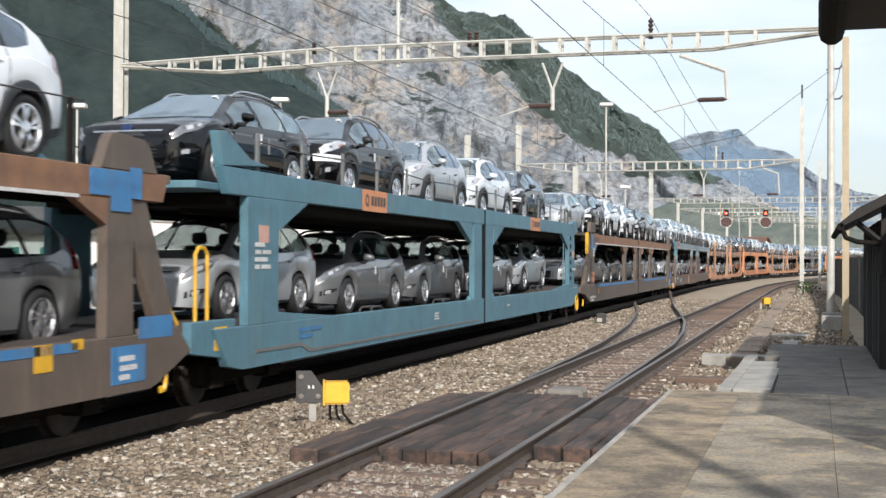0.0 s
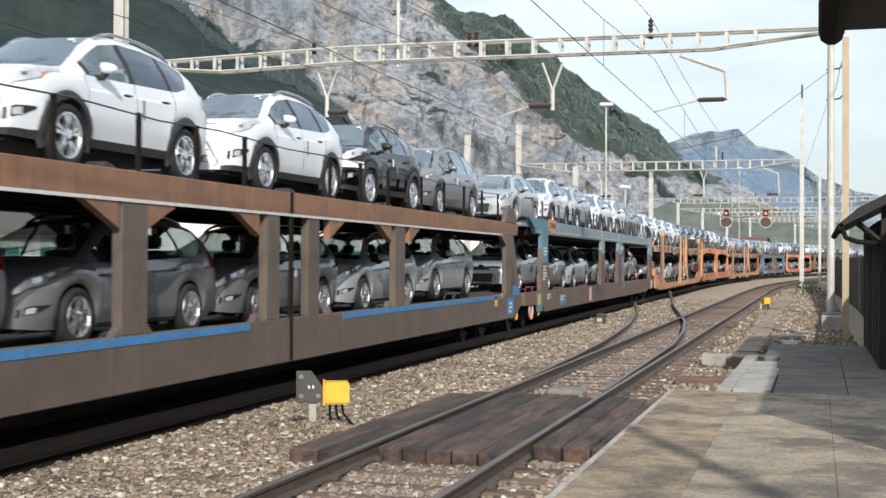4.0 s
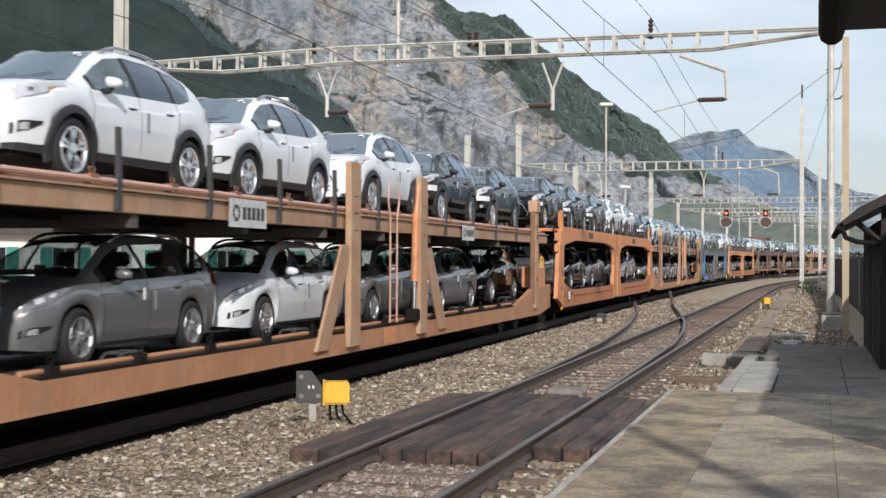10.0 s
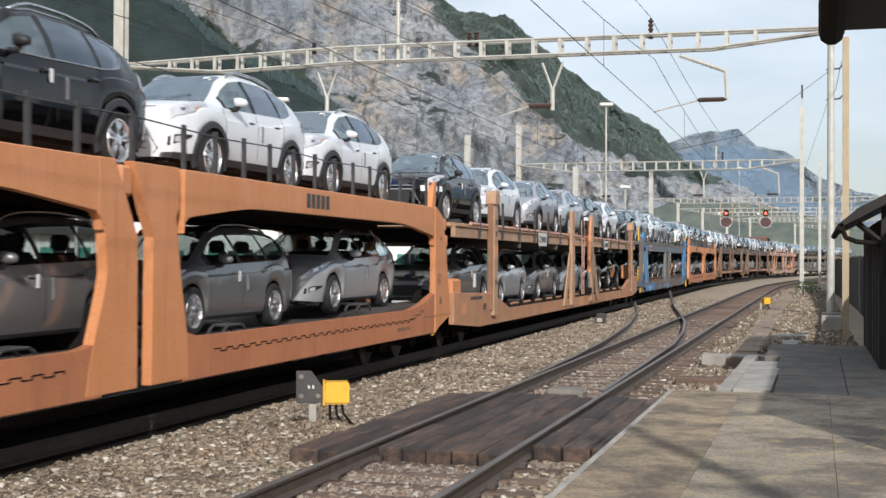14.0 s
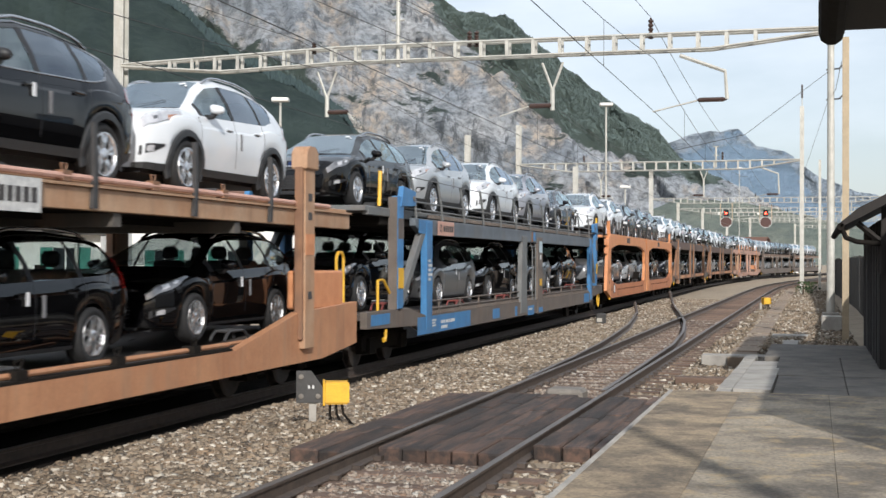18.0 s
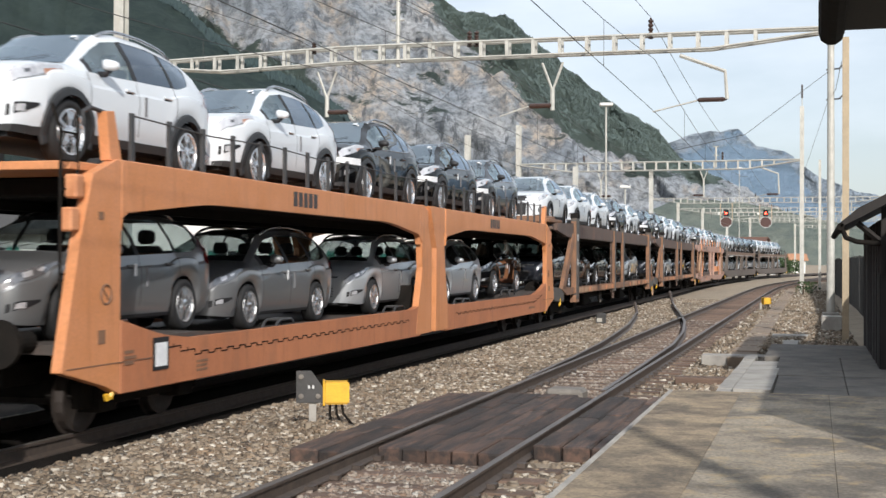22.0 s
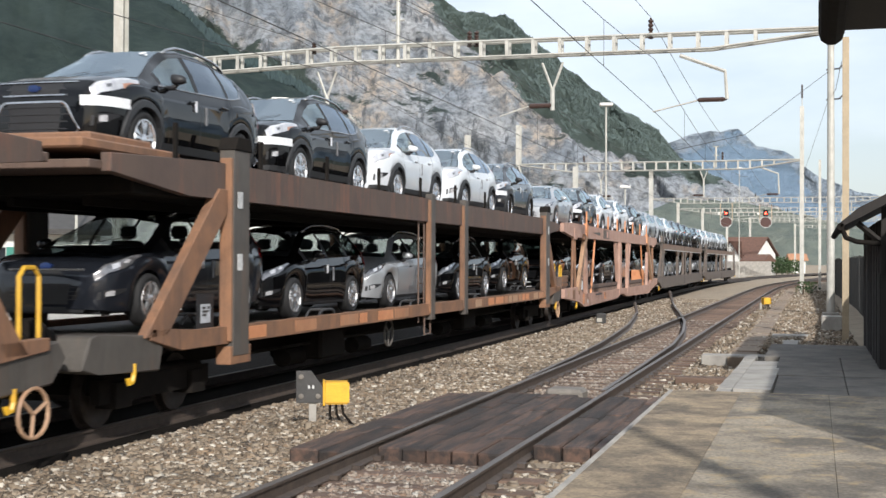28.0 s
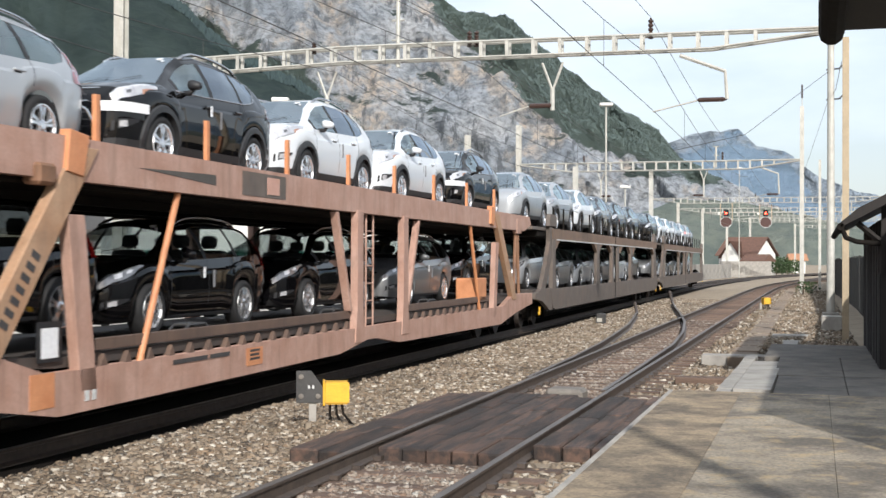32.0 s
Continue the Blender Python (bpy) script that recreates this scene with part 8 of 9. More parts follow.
# ======== masts, portals and wires ========
def beam_mesh(x0, x1, z, depth=0.46, ladder_step=0.72, taper=3.2, camber=0.0):
    """A lattice beam: two chords that meet towards the ends, with uprights between."""
    bm = bmesh.new()

    def high(x):
        return z + camber * min(1.0, (x - x0) / 7.0) - 0.35 * camber * max(0.0, (x - x0 - 7.0) / (x1 - x0 - 7.0))

    def low(x):
        d = min(x - x0, x1 - x)
        return high(x) - 0.06 - depth * min(1.0, max(0.0, d / taper))

    xs = sorted([lerp(x0, x1, i / 14) for i in range(14)] + [x0 + taper, x0 + 7.0, x1 - taper, x1])
    for y in (-0.16, 0.16):
        tube(bm, [(x, y, low(x)) for x in xs], 0.036, 4)
        tube(bm, [(x, y, high(x)) for x in xs], 0.040, 4)
    x = x0 + 1.6
    while x < x1 - 1.4:
        for y in (-0.16, 0.16):
            box(bm, x - 0.045, x + 0.045, y - 0.03, y + 0.03, low(x), high(x))
        x += ladder_step
    return bm


def insulator(parent, p, h=0.5, r=0.07):
    prof = [(0, 0.02)]
    k = 5
    for i in range(k):
        prof += [(h * (i + 0.15) / k, r), (h * (i + 0.5) / k, r), (h * (i + 0.7) / k, r * 0.5)]
    prof.append((h, 0.02))
    part("insulator", lathem(prof, "z", 10, p), M_INSUL, parent)


def mast_mesh(h, w=0.32, z0=-0.4):
    bm = bmesh.new()
    a, t = w / 2, 0.025
    sec = [(-a, -a), (a, -a), (a, -a + t), (t, -a + t), (t, a - t), (a, a - t), (a, a), (-a, a), (-a, a - t), (-t, a - t), (-t, -a + t), (-a, -a + t)]
    lo = [bm.verts.new((x, y, z0)) for x, y in sec]
    hi = [bm.verts.new((x, y, h)) for x, y in sec]
    bm.faces.new(lo[::-1])
    bm.faces.new(hi)
    for i in range(12):
        bm.faces.new((lo[i], lo[(i + 1) % 12], hi[(i + 1) % 12], hi[i]))
    return bm


def arm(parent, x, z_top, z_wire, x_wire):
    """A hanger from the beam with a steady arm that holds the contact wire."""
    for dx in (-0.28, 0.28):
        part("hanger", tubem([(x + dx, 0, z_top), (x, 0, z_top - 0.75)], 0.035, 5), M_GALV, parent)
    part("hanger", tubem([(x, 0, z_top - 0.7), (x, 0, z_wire + 0.15)], 0.06, 6), M_GALV, parent)
    d = 1 if x_wire > x else -1
    part("arm_insulator", lathem([(0, 0.02), (0.05, 0.07), (0.6, 0.07), (0.65, 0.02)] if d > 0 else [(-0.65, 0.02), (-0.6, 0.07), (-0.05, 0.07), (0, 0.02)], "x", 8, (x, 0, z_wire + 0.28)), M_INSUL, parent)
    part("steady_arm", tubem([(x + d * 0.6, 0, z_wire + 0.28), (x_wire, 0, z_wire + 0.03)], 0.022, 5), M_GALV, parent)


def portal(y, x0, x1, z, zl, zr, label, tan_right=False, extras=(), turn=0.0, arms=True, camber=0.0, depth=0.46):
    top = tagged(new("catenary_portal"), label, "catenary portal", "catenary portals")
    part("beam", beam_mesh(x0 + 0.1, x1 - 0.1, z, depth, 0.72, 3.2, camber), M_GALV, top)
    part("mast", mast_mesh(zl), M_GALV, top).matrix_basis = pose(x0, 0, 0)
    part("mast", mast_mesh(zr, 0.16 if tan_right else 0.25), M_TANMAST if tan_right else M_GALV, top).matrix_basis = pose(x1, 0, 0)
    if arms:
        arm(top, -6.75, z - 0.45, 5.75, -8.2)
        arm(top, -13.2, z - 0.45, 5.75, -12.4)
        part("drop_bracket", tubem([(-3.4, 0, z - 0.4), (-2.25, 0, z - 0.85), (-2.2, 0, 6.05)], 0.055, 6), M_GALV, top)
        part("arm_insulator", lathem([(-0.75, 0.02), (-0.7, 0.06), (-0.1, 0.06), (0, 0.02)], "x", 8, (-2.2, 0, 6.05)), M_INSUL, top)
        part("steady_arm", tubem([(-2.9, 0, 6.05), (-4.1, 0, 5.78)], 0.022, 5), M_GALV, top)
    for ex in extras:
        if ex[0] == "ins":
            insulator(top, (ex[1], 0, z + 0.06), ex[2])
        elif ex[0] == "pin":
            part("top_pin", tubem([(ex[1], 0, z + ex[2]), (ex[1], 0, z + ex[2] + ex[3] * 0.4)], 0.03, 6), M_GALV, top)
            insulator(top, (ex[1], 0, z + ex[2] + ex[3] * 0.4), ex[3] * 0.6, 0.06)
        elif ex[0] == "pole":
            part("pole", tubem([(ex[1], 0, z - 0.4), (ex[1], 0, z + ex[2])], 0.06, 8), M_GALV, top)
            for dz in (0.35, 0.9):
                part("crossarm", tubem([(ex[1] - 0.18, 0, z + dz), (ex[1] + 0.18, 0, z + dz)], 0.03, 5), M_GALV, top)
    top.matrix_basis = pose(0, y, 0, 0, 0, turn)
    return top


portal(33.0, -19.75, 0.70, 7.62, 11.5, 7.5, "pale steel catenary portal spanning the tracks on two masts", True,
       (("ins", -9.05, 0.45), ("ins", -8.85, 0.45), ("ins", -4.15, 0.55), ("ins", -13.6, 0.35), ("pole", -11.1, 3.5)), camber=0.20, depth=0.36)
portal(80.0, -18.6, -0.85, 8.15, 10.7, 11.4, "slim pale catenary portal farther along the line", False,
       (("ins", -5.6, 0.5), ("ins", -14.3, 0.45), ("pole", -6.0, 0.9), ("pin", -0.85, 3.2, 1.4)))
for s, h in ((138.0, 8.7), (155.0, 8.3), (172.0, 8.5), (190.0, 8.2), (208.0, 9.0), (245.0, 8.7)):
    p, a = along(s, TRAIN_X)
    ob = portal(p.y, -17.0, 7.5, h, 9.0, 9.0, "distant pale catenary portal over the station tracks", False, (("ins", -6, 0.4), ("pole", 2, 1.5)), 0, False)
    ob.matrix_basis = pose(p.x + 8.3, p.y, 0)

pole = tagged(new("mast_pole"), "slender pale concrete line pole on a concrete foot", "pole")
part("shaft", lathem([(-0.3, 0.145), (9.95, 0.12)], "z", 12), M_GALV, pole)
part("foot", bevelled(boxm(-0.3, 0.3, -0.3, 0.3, -0.3, 0.05), 0.02), M_KERB, pole)
for z in (7.8, 8.9):
    part("bracket", tubem([(-0.16, 0, z), (0.3, 0, z + 0.03), (0.5, 0, z + 0.25)], 0.03, 5), M_WIRE, pole)
pole.matrix_basis = pose(0.5, 48.0, 0.0)
tagged(new("concrete_block", mesh_of(bevelled(boxm(0.14, 0.70, 37.4, 38.0, -0.3, 0.346), 0.02), "concrete_block", M_KERB)), "pale concrete foundation block in the gravel", "foundation")
for x, y, h in ((0.28, 112.0, 10.6),):
    ob = tagged(new("mast_pole", mesh_of(mast_mesh(h, 0.22), "mast_pole", M_GALV)), "slender pale line mast beside the curve", "pole")
    ob.matrix_basis = pose(x, y, 0)

wires = tagged(new("overhead_wires"), "overhead contact and catenary wires above the tracks", "wires", kind="structure")


def wire(pts, r=0.009):
    part("wire", tubem(pts, r, 4), M_WIRE, wires)


for x0 in (NEAR_X - 0.4, TRAIN_X, TRAIN_X - 4.2):
    c, ms, sp = [], [], (-16.0, 33.0, 80.0, 138.0, 172.0, 208.0, 245.0)
    for a, b in zip(sp, sp[1:]):
        for i in range(12):
            s = lerp(a, b, i / 12)
            q = along(s, x0, 0, 0)[0]
            sag = 4 * (i / 12) * (1 - i / 12)
            c.append((q.x, q.y, 5.78 - 0.05 * sag))
            ms.append((q.x, q.y, 7.15 - 0.85 * sag))
            if i % 2 == 0 and i:
                wire([(q.x, q.y, 7.15 - 0.85 * sag), (q.x, q.y, 5.76)], 0.005)
    wire(c, 0.010)
    wire(ms, 0.009)
for x0, z in ((-9.05, 8.2), (-8.85, 8.2), (-13.6, 8.1), (-4.15, 8.25)):
    pts = []
    for a, b in ((-16.0, 33.0), (33.0, 80.0), (80.0, 138.0)):
        for i in range(10):
            t = i / 10
            q = along(lerp(a, b, t), x0)[0]
            pts.append((q.x, q.y, z - 2.4 * t * (1 - t)))
    wire(pts, 0.009)
wire([(-9.0, 33, 7.0), (-14.0, 45, 7.4), (-19.0, 60, 9.0)], 0.008)
wire([(-4.9, 46.0, 5.9), (-2.5, 47.0, 6.5), (0.5, 48.0, 8.9)], 0.01)
wire([(0.45, 48.0, 7.9), (-0.85, 80.0, 7.0)], 0.008)
wire([(0.6, 33.0, 6.9), (0.55, 40, 7.1), (0.5, 48.0, 7.9)], 0.008)


def seen_at(px, depth, py=462.0):
    """A place from a bearing, a depth and a height of sight, all as from the eye."""
    a = radians(YAW)
    side = (px - 784) / 2229.0 * depth
    return Vector((side * math.cos(a) - depth * math.sin(a), side * math.sin(a) + depth * math.cos(a), 1.88 + (462 - py) / 2229.0 * depth))


def lamp_post(px, depth, py):
    p = seen_at(px, depth, py)
    top = tagged(new("station_lamp"), "tall pale lamp post with a flat twin head", "lamp post", "station lamps")
    part("shaft", lathem([(-0.4, 0.07), (p.z - 0.1, 0.045)], "z", 10), M_GALV, top)
    part("head", bevelled(boxm(-0.34, 0.34, -0.2, 0.2, p.z - 0.09, p.z + 0.07), 0.03), M_WHITEWALL, top)
    part("bracket", tubem([(0, 0, p.z - 0.35), (0, 0, p.z - 0.08)], 0.03, 6), M_GALV, top)
    top.matrix_basis = pose(p.x, p.y, 0, 0, 0, YAW)


for px, depth, py in ((1072, 66, 184), (495, 50, 178), (135, 47, 190), (1308, 165, 296), (1106, 76, 330)):
    lamp_post(px, depth, py)
for px, depth, py in ((827, 60, 240), (1018, 66, 295), (1152, 80, 300)):
    p = seen_at(px, depth, py)
    ob = tagged(new("mast_pole", mesh_of(mast_mesh(p.z, 0.25), "mast_pole", M_GALV)), "short pale mast behind the train", "pole")
    ob.matrix_basis = pose(p.x, p.y, 0)

# signals that hang from the third portal
M_REDLIGHT = glow("red signal light", (1.0, 0.06, 0.03), 9.0)
for px in (1285, 1355):
    p = seen_at(px, 134.0, 386)
    sg = tagged(new("railway_signal"), "hanging main signal with a red light over an octagonal white-edged plate", "signal", "hanging signals")
    part("head", bevelled(boxm(-0.42, 0.42, 0, 0.2, 0.35, 1.55), 0.06), M_UNDER, sg)
    for k, (z, lit) in enumerate(((1.25, False), (0.95, True), (0.62, False))):
        part("lens", lathem([(-0.06, 0.15 if not lit else 0.2), (0.0, 0.15 if not lit else 0.2)], "y", 12, (0, 0, z)), M_REDLIGHT if lit else M_WINDOW, sg)
    rim = []
    for k in range(9):
        a = math.pi / 8 + k * math.pi / 4
        rim.append((1.02 * math.cos(a), -0.02, -0.55 + 0.95 * math.sin(a)))
    part("plate_rim", tubem(rim, 0.055, 6), M_MARK, sg)
    bm = bmesh.new()
    bm.faces.new([bm.verts.new((0.98 * math.cos(math.pi / 8 + k * math.pi / 4), 0.03, -0.55 + 0.91 * math.sin(math.pi / 8 + k * math.pi / 4))) for k in range(8)])
    part("plate", bm, M_SIGNAL, sg)
    for dx in (-0.75, 0.75):
        part("hanger", tubem([(dx * 1.3, 0.1, -0.6), (dx * 1.3, 0.1, 2.6)], 0.08, 6), M_TANMAST, sg)
    part("side_lamp", lathem([(-0.05, 0.2), (0.05, 0.2)], "y", 10, (-1.2, 0, 0.9)), M_WHITEWALL, sg)
    sg.matrix_basis = pose(p.x, p.y, p.z, 0, 0, YAW - 14) @ Matrix.Scale(0.63, 4)

# ======== hut, fence and station roof beside the line ========
hut = tagged(new("wooden_hut"), "wooden hut with overhanging roof and gutter, shade in its near-black colour", "hut")
x = 0.98
while x < 3.9:
    part("board", boxm(x, x + 0.165, 21.0 + RNG.uniform(-0.008, 0.008), 21.05, 0.0, 2.45 + (x - 0.4) * 0.55), M_DARKWOOD, hut)
    x += 0.17
y = 21.05
while y < 28.0:
    part("board", boxm(0.96 + RNG.uniform(-0.008, 0.008), 1.02, y, y + 0.165, 0.0, 2.55), M_DARKWOOD, hut)
    y += 0.17
part("wall", boxm(1.02, 3.9, 21.06, 28.0, 0.0, 2.4), M_DARKWOOD, hut)
roof = [(0.36, 2.42), (0.36, 2.50), (0.62, 2.72), (2.6, 3.75), (2.6, 3.62), (0.70, 2.60)]
bm = bmesh.new()
a = [bm.verts.new((px, 20.4, pz)) for px, pz in roof]
b = [bm.verts.new((px, 28.4, pz)) for px, pz in roof]
bm.faces.new(a)
bm.faces.new(b[::-1])
for i in range(6):
    bm.faces.new((a[i], b[i], b[(i + 1) % 6], a[(i + 1) % 6]))
part("roof", bm, M_DARKWOOD, hut)
part("gutter", tubem([(0.36, 20.4, 2.43), (0.36, 28.3, 2.43)], 0.06, 8), M_UNDER, hut)
part("downpipe", tubem([(0.38, 20.5, 2.40), (0.44, 20.5, 2.26), (0.6, 20.6, 2.20), (0.95, 20.8, 2.17)], 0.04, 8), M_UNDER, hut)
part("brace", tubem([(0.98, 20.95, 1.7), (0.98, 20.95, 2.2), (0.62, 20.9, 2.5)], 0.05, 4), M_DARKWOOD, hut)

fence = tagged(new("board_fence"), "tall weathered board fence along the line, shade in its dark colour", "fence")


def fence_x(y):
    return float(np.interp(y, [22, 42, 60, 82, 134], [1.6, 1.75, 1.55, 1.1, 0.3])) + (max(0, y - 85) ** 2) / 1150


y = 28.2
me_board = mesh_of(boxm(-0.02, 0.02, -0.142, 0.142, -0.1, 1.0), "board", M_FENCE)
while y < 52:
    ob = part("board", me_board, None, fence)
    ob.matrix_basis = Matrix.Translation((fence_x(y) + RNG.uniform(-0.01, 0.01), y, 0)) @ Matrix.Diagonal((1, 1, 2.1 + RNG.uniform(-0.05, 0.05), 1))
    y += 0.30
bm = bmesh.new()
while y < 150:
    box(bm, fence_x(y) - 0.02, fence_x(y) + 0.02, y, y + 0.9, -0.1, 2.1 + RNG.uniform(-0.06, 0.06))
    y += 0.95
tagged(part("far_boards", bm, M_FENCE, fence), kind="stuff")
part("post", bevelled(boxm(1.5, 1.64, 27.9, 28.05, 0, 2.3), 0.01), M_FENCE, fence)

canopy = tagged(new("station_canopy"), "dark roof canopy of the station with a rounded gutter", "canopy", kind="structure")
part("roof", prismm([(-6.0, 2.328), (2.55, 2.328), (2.6, 2.365), (2.6, 2.48), (-6.0, 2.54)], 0.024, 4.0), M_DARKWOOD, canopy)
part("gutter", tubem([(0.028, -6.0, 2.333), (0.028, 2.6, 2.333)], 0.025, 10), M_UNDER, canopy)
# Out of view; set so that its shadow edge falls across the platform.
station = tagged(new("station_building"), "unseen plain plastered station building, added to shade the platform", "building", kind="structure")
part("wall", boxm(2.35, 10.0, 8.0, 20.5, -0.3, 3.85), M_WHITEWALL, station)
part("roof", boxm(2.3, 10.05, 7.95, 20.55, 3.852, 3.95), M_ROOF, station)
# Out of view; added for the band of shade across the platform.
sp = tagged(new("platform_post", mesh_of(lathem([(0.2, 0.14), (8.3, 0.10)], "z", 12), "platform_post", M_TANMAST)), "unseen tall round mast added to cast a band of shade", "post")
sp.matrix_basis = pose(4.21, -0.4, 0)


# Sheet that carries the shade behind the train in its colour.
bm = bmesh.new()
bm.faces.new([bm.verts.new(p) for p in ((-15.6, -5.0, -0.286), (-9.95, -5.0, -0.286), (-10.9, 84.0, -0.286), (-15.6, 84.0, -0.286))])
tagged(new("siding_ballast", mesh_of(bm, "siding_ballast", M_BEDSHADE)), "near-black sheet over the siding, shade put into its colour", "ballast", kind="structure")


# ======== houses behind ========
def house(label, x, y, rz, w, d, h, roof_h, cols, rows, shutters=True, wall_m=M_WHITEWALL, roof_m=M_ROOF):
    """A plastered house: w wide and d deep, its front towards -y."""
    t = tagged(new("house"), label, "house", "houses by the station")
    part("wall", boxm(-w / 2, w / 2, 0, d, -0.5, h), wall_m, t)
    bm = bmesh.new()
    o = 0.5
    prof = [(-o, h - 0.1), (d + o, h - 0.1), (d + o, h + 0.1), (d / 2, h + roof_h), (-o, h + 0.1)]
    prism(bm, prof, -w / 2 - o, w / 2 + o)
    part("roof", bm, roof_m, t)
    for i in range(cols):
        for j in range(rows):
            cx, cz = -w / 2 + w * (i + 0.5) / cols, 0.9 + j * 2.8
            win = part("window", boxm(cx - 0.45, cx + 0.45, -0.02, 0.05, cz, cz + 1.4), M_WINDOW, t)
            part("frame", boxm(cx - 0.03, cx + 0.03, -0.04, -0.02, cz, cz + 1.4), M_WHITEWALL, win)
            part("sill", boxm(cx - 0.55, cx + 0.55, -0.1, 0.0, cz - 0.08, cz), M_KERB, win)
            if shutters:
                for s in (-1, 1):
                    part("shutter", boxm(cx + s * 0.70 - 0.22, cx + s * 0.70 + 0.22, -0.06, 0.0, cz - 0.02, cz + 1.42), M_SHUTTER, win)
    t.matrix_basis = pose(x, y, 0, 0, 0, rz)
    return t


house("white plastered house with green shutters behind the train", -31.0, 38.0, 42, 13.0, 8.0, 2.9, 1.1, 5, 1, True, M_WHITEWALL, M_GREYROOF)
house("white plastered house with green shutters and a low roof", -26.0, 56.0, 42, 12.0, 8.0, 5.0, 2.0, 4, 2)
house("white house with teal shutters behind the yard fence", -36.0, 27.0, 50, 9.0, 8.0, 5.0, 2.0, 3, 2)
house("long white building behind the yard", -28.0, 82.0, 40, 16.0, 9.0, 4.8, 2.0, 6, 2)


def gabled_house(at, rz):
    """The house at the curve: broad brown roof, white gable ends, a gabled porch in front."""
    t = tagged(new("house"), "pale house with a broad brown tiled roof and white gables", "house", "houses by the station")
    w, d, h, top = 5.6, 5.8, 2.7, 5.0
    part("wall", boxm(-w / 2, w / 2, 0, d, -0.5, h), M_WHITEWALL, t)
    bm = bmesh.new()
    prism(bm, [(0.0, h), (d, h), (d / 2, top - 0.2)], w / 2 - 0.2, w / 2)
    prism(bm, [(0.0, h), (d, h), (d / 2, top - 0.2)], -w / 2, -w / 2 + 0.2)
    part("gable", bm, M_WHITEWALL, t, "white plastered gables")
    o, e = 0.6, w / 2 + 0.35
    for a, b in ((-o, d / 2), (d + o, d / 2)):
        z0 = h - 0.25
        bm = bmesh.new()
        prism(bm, [(a, z0), (b, top), (b, top + 0.14), (a, z0 + 0.14)] if a < b else [(b, top), (a, z0), (a, z0 + 0.14), (b, top + 0.14)], -e, e)
        part("roof", bm, M_ROOF, t)
    porch = part("porch", boxm(-1.7, 0.9, -1.3, 0.2, -0.5, 2.4), M_WHITEWALL, t)
    bm = bmesh.new()
    for s in (1, -1):
        f = [bm.verts.new((-0.4 + s * 1.75, y, 2.15)) for y in (-1.6, 2.6)] + [bm.verts.new((-0.4, y, 4.5)) for y in (2.6, -1.6)]
        bm.faces.new(f)
    bmesh.ops.solidify(bm, geom=bm.faces[:], thickness=0.12)
    part("porch_roof", bm, M_ROOF, porch)
    bm = bmesh.new()
    v = [bm.verts.new((x, y, z)) for y in (-1.3, -1.1) for x, z in ((-1.7, 2.4), (0.9, 2.4), (-0.4, 4.25))]
    bm.faces.new(v[:3])
    bm.faces.new(v[3:][::-1])
    part("porch_gable", bm, M_WHITEWALL, porch)
    for x in (1.4, 2.2):
        part("window", boxm(x - 0.3, x + 0.3, -0.03, 0.05, 1.1, 2.1), M_WINDOW, t)
    t.matrix_basis = pose(at.x, at.y, 0, 0, 0, rz) @ Matrix.Scale(1.12, 4)


gabled_house(seen_at(1305, 194), -24)
p = seen_at(1334, 186)
house("low dark wooden shed with a brown roof before the house", p.x, p.y, -24, 3.0, 2.6, 2.0, 1.0, 1, 1, False, M_DARKWOOD)
p = seen_at(1413, 240)
house("small distant white house with an orange roof", p.x, p.y, 10, 2.6, 4.0, 2.2, 1.3, 1, 1, False, M_WHITEWALL, M_SILL)
garden = tagged(new("garden_wall"), "grey concrete panel wall in front of the house", "wall")
for i in range(8):
    p = seen_at(1279 + i * 11.5, 179 + i * 0.3)
    ob = part("panel", bevelled(boxm(-0.455, 0.455, -0.06, 0.06, -0.5, 1.95), 0.012), M_KERB, garden)
    ob.matrix_basis = pose(p.x, p.y, 0, 0, 0, 3)
yard = tagged(new("yard_wall"), "grey concrete panel wall behind the tracks", "wall")
for i in range(15):
    p, a = along(128 + i * 3.0, TRAIN_X, -5.2)
    ob = part("panel", bevelled(boxm(-0.06, 0.06, 0.03, 2.9, -0.3, 1.55), 0.015), M_KERB, yard)
    ob.matrix_basis = Matrix.Translation(p) @ Matrix.Rotation(-a, 4, "Z")
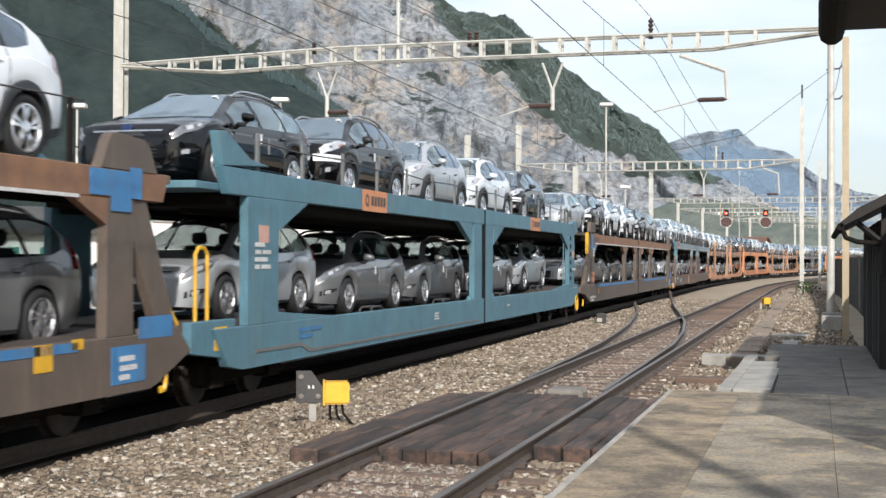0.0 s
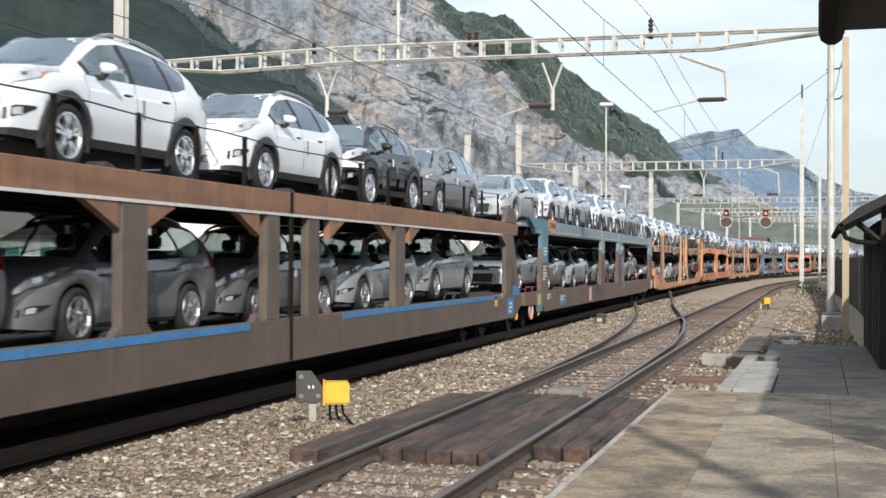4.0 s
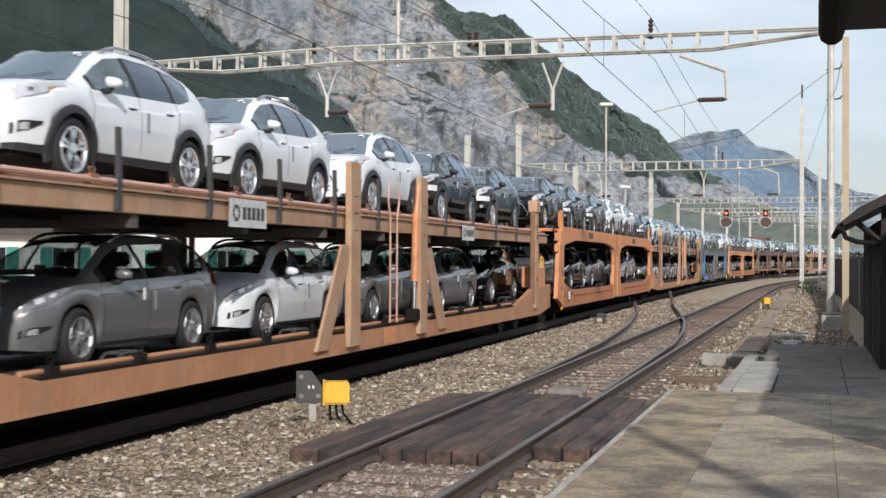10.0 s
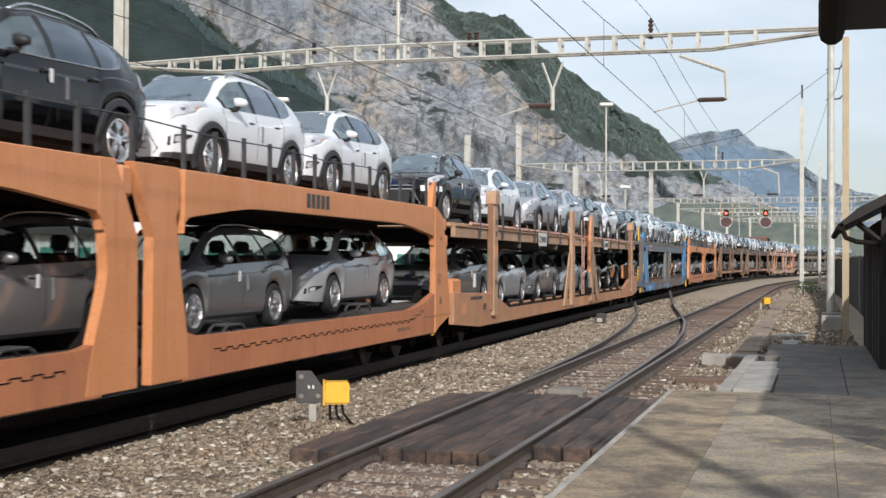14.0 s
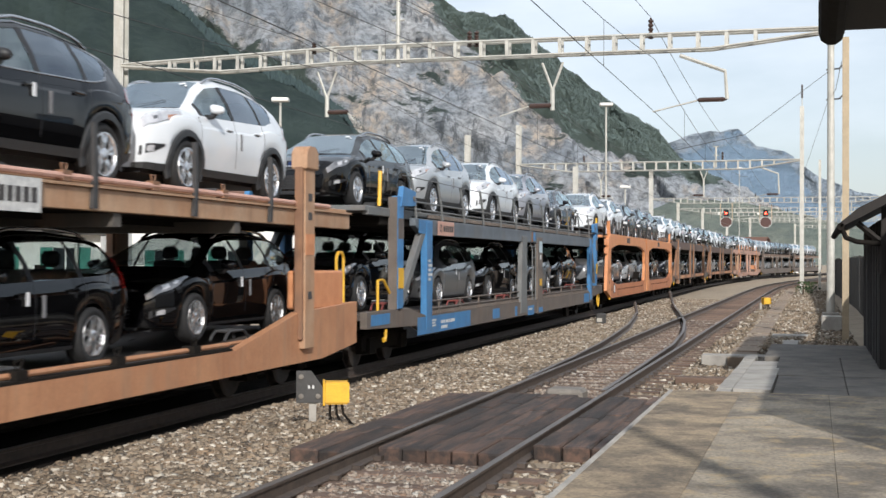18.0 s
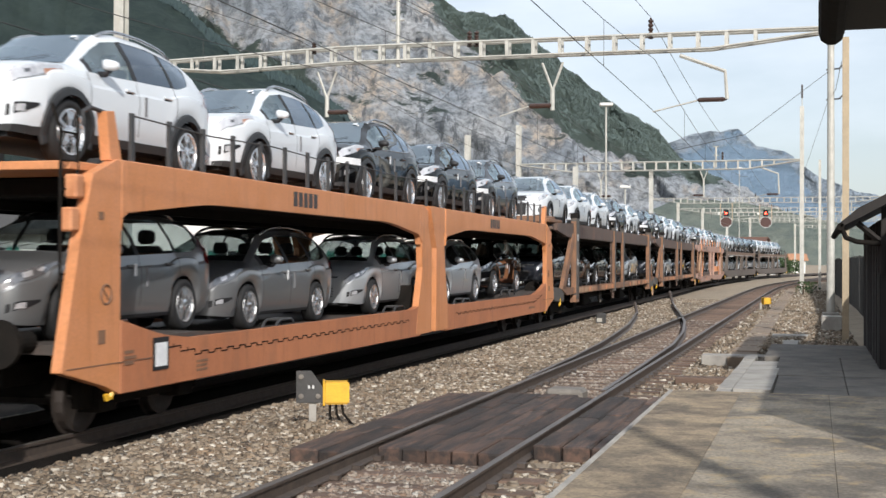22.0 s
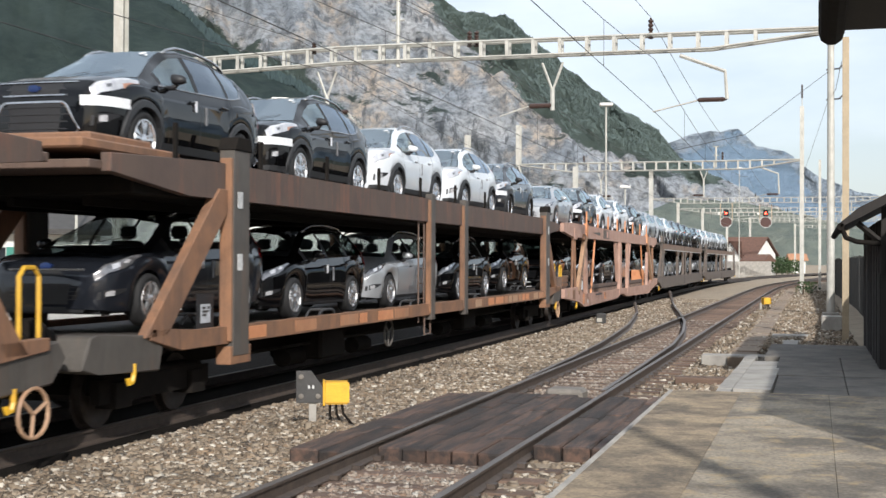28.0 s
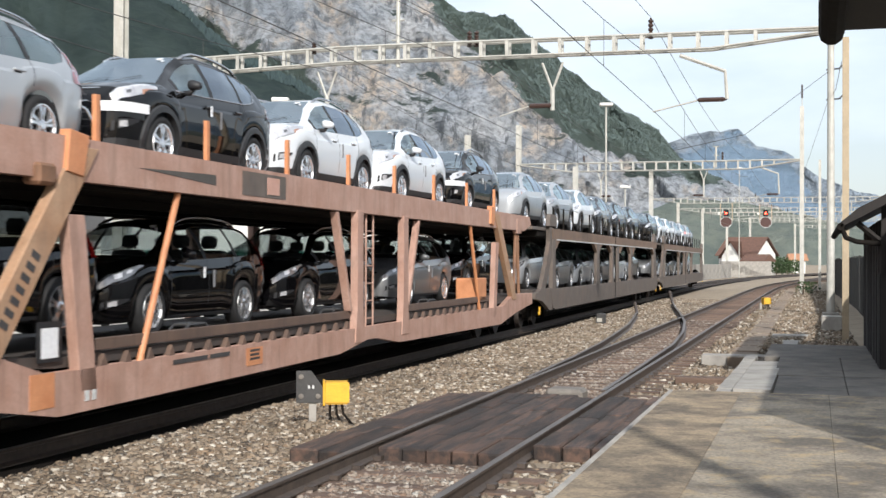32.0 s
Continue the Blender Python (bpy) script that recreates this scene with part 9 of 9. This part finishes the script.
rail_fence = tagged(new("yard_fence"), "white panelled yard fence with dark rails behind the train", "fence")
for i in range(26):
    y = 16 + i * 2.6
    ob = part("panel", bevelled(boxm(-0.04, 0.04, 0.12, 2.4, 0.1, 1.5), 0.01), M_WHITEWALL, rail_fence)
    ob.matrix_basis = pose(-16.2, y, 0)
    ob = part("post", boxm(-0.07, 0.07, -0.1, 0.1, -0.3, 1.75), M_UNDER, rail_fence)
    ob.matrix_basis = pose(-16.2, y, 0)
part("top_rail", boxm(-16.27, -16.13, 16, 84, 1.55, 1.66), M_UNDER, rail_fence)


def bush(x, y, r, h, n, label, seed, m=M_LEAF):
    """A shrub: short stem and many small leaf clumps."""
    q = random.Random(seed)
    t = tagged(new("shrub"), label, "shrub")
    part("trunk", lathem([(-0.3, 0.07), (h * 0.7, 0.03)], "z", 6), M_SLEEPER, t)
    bm = bmesh.new()
    for _ in range(n):
        a, u, v = q.uniform(0, 6.283), q.random() ** 0.5, q.random()
        c = Vector((r * u * math.cos(a) * (1.1 - 0.5 * v), r * u * math.sin(a) * (1.1 - 0.5 * v), h * (0.1 + 0.9 * v)))
        s = q.uniform(0.05, 0.13) * r
        for _ in range(2):
            d1 = Vector((q.uniform(-1, 1), q.uniform(-1, 1), q.uniform(-1, 1))).normalized() * s
            d2 = Vector((q.uniform(-1, 1), q.uniform(-1, 1), q.uniform(-1, 1))).normalized() * s
            bm.faces.new([bm.verts.new(c + w) for w in (d1, d2, -d1, -d2)])
    part("crown", bm, m, t)
    t.matrix_basis = pose(x, y, 0)


for i, (px, d, r, h) in enumerate(((1374, 190, 1.6, 2.2), (1384, 196, 1.8, 2.6), (1394, 186, 1.3, 1.8), (1402, 205, 1.6, 2.2), (1367, 200, 1.5, 3.2))):
    p = seen_at(px, d)
    bush(p.x, p.y, r, h, 260, "green shrub beside the far curve", i)
bush(-0.75, 78.0, 0.6, 0.7, 120, "dry weeds at the foot of a mast", 31)
bush(-0.3, 84.0, 0.6, 0.6, 120, "dry weeds along the fence", 32)

motions()
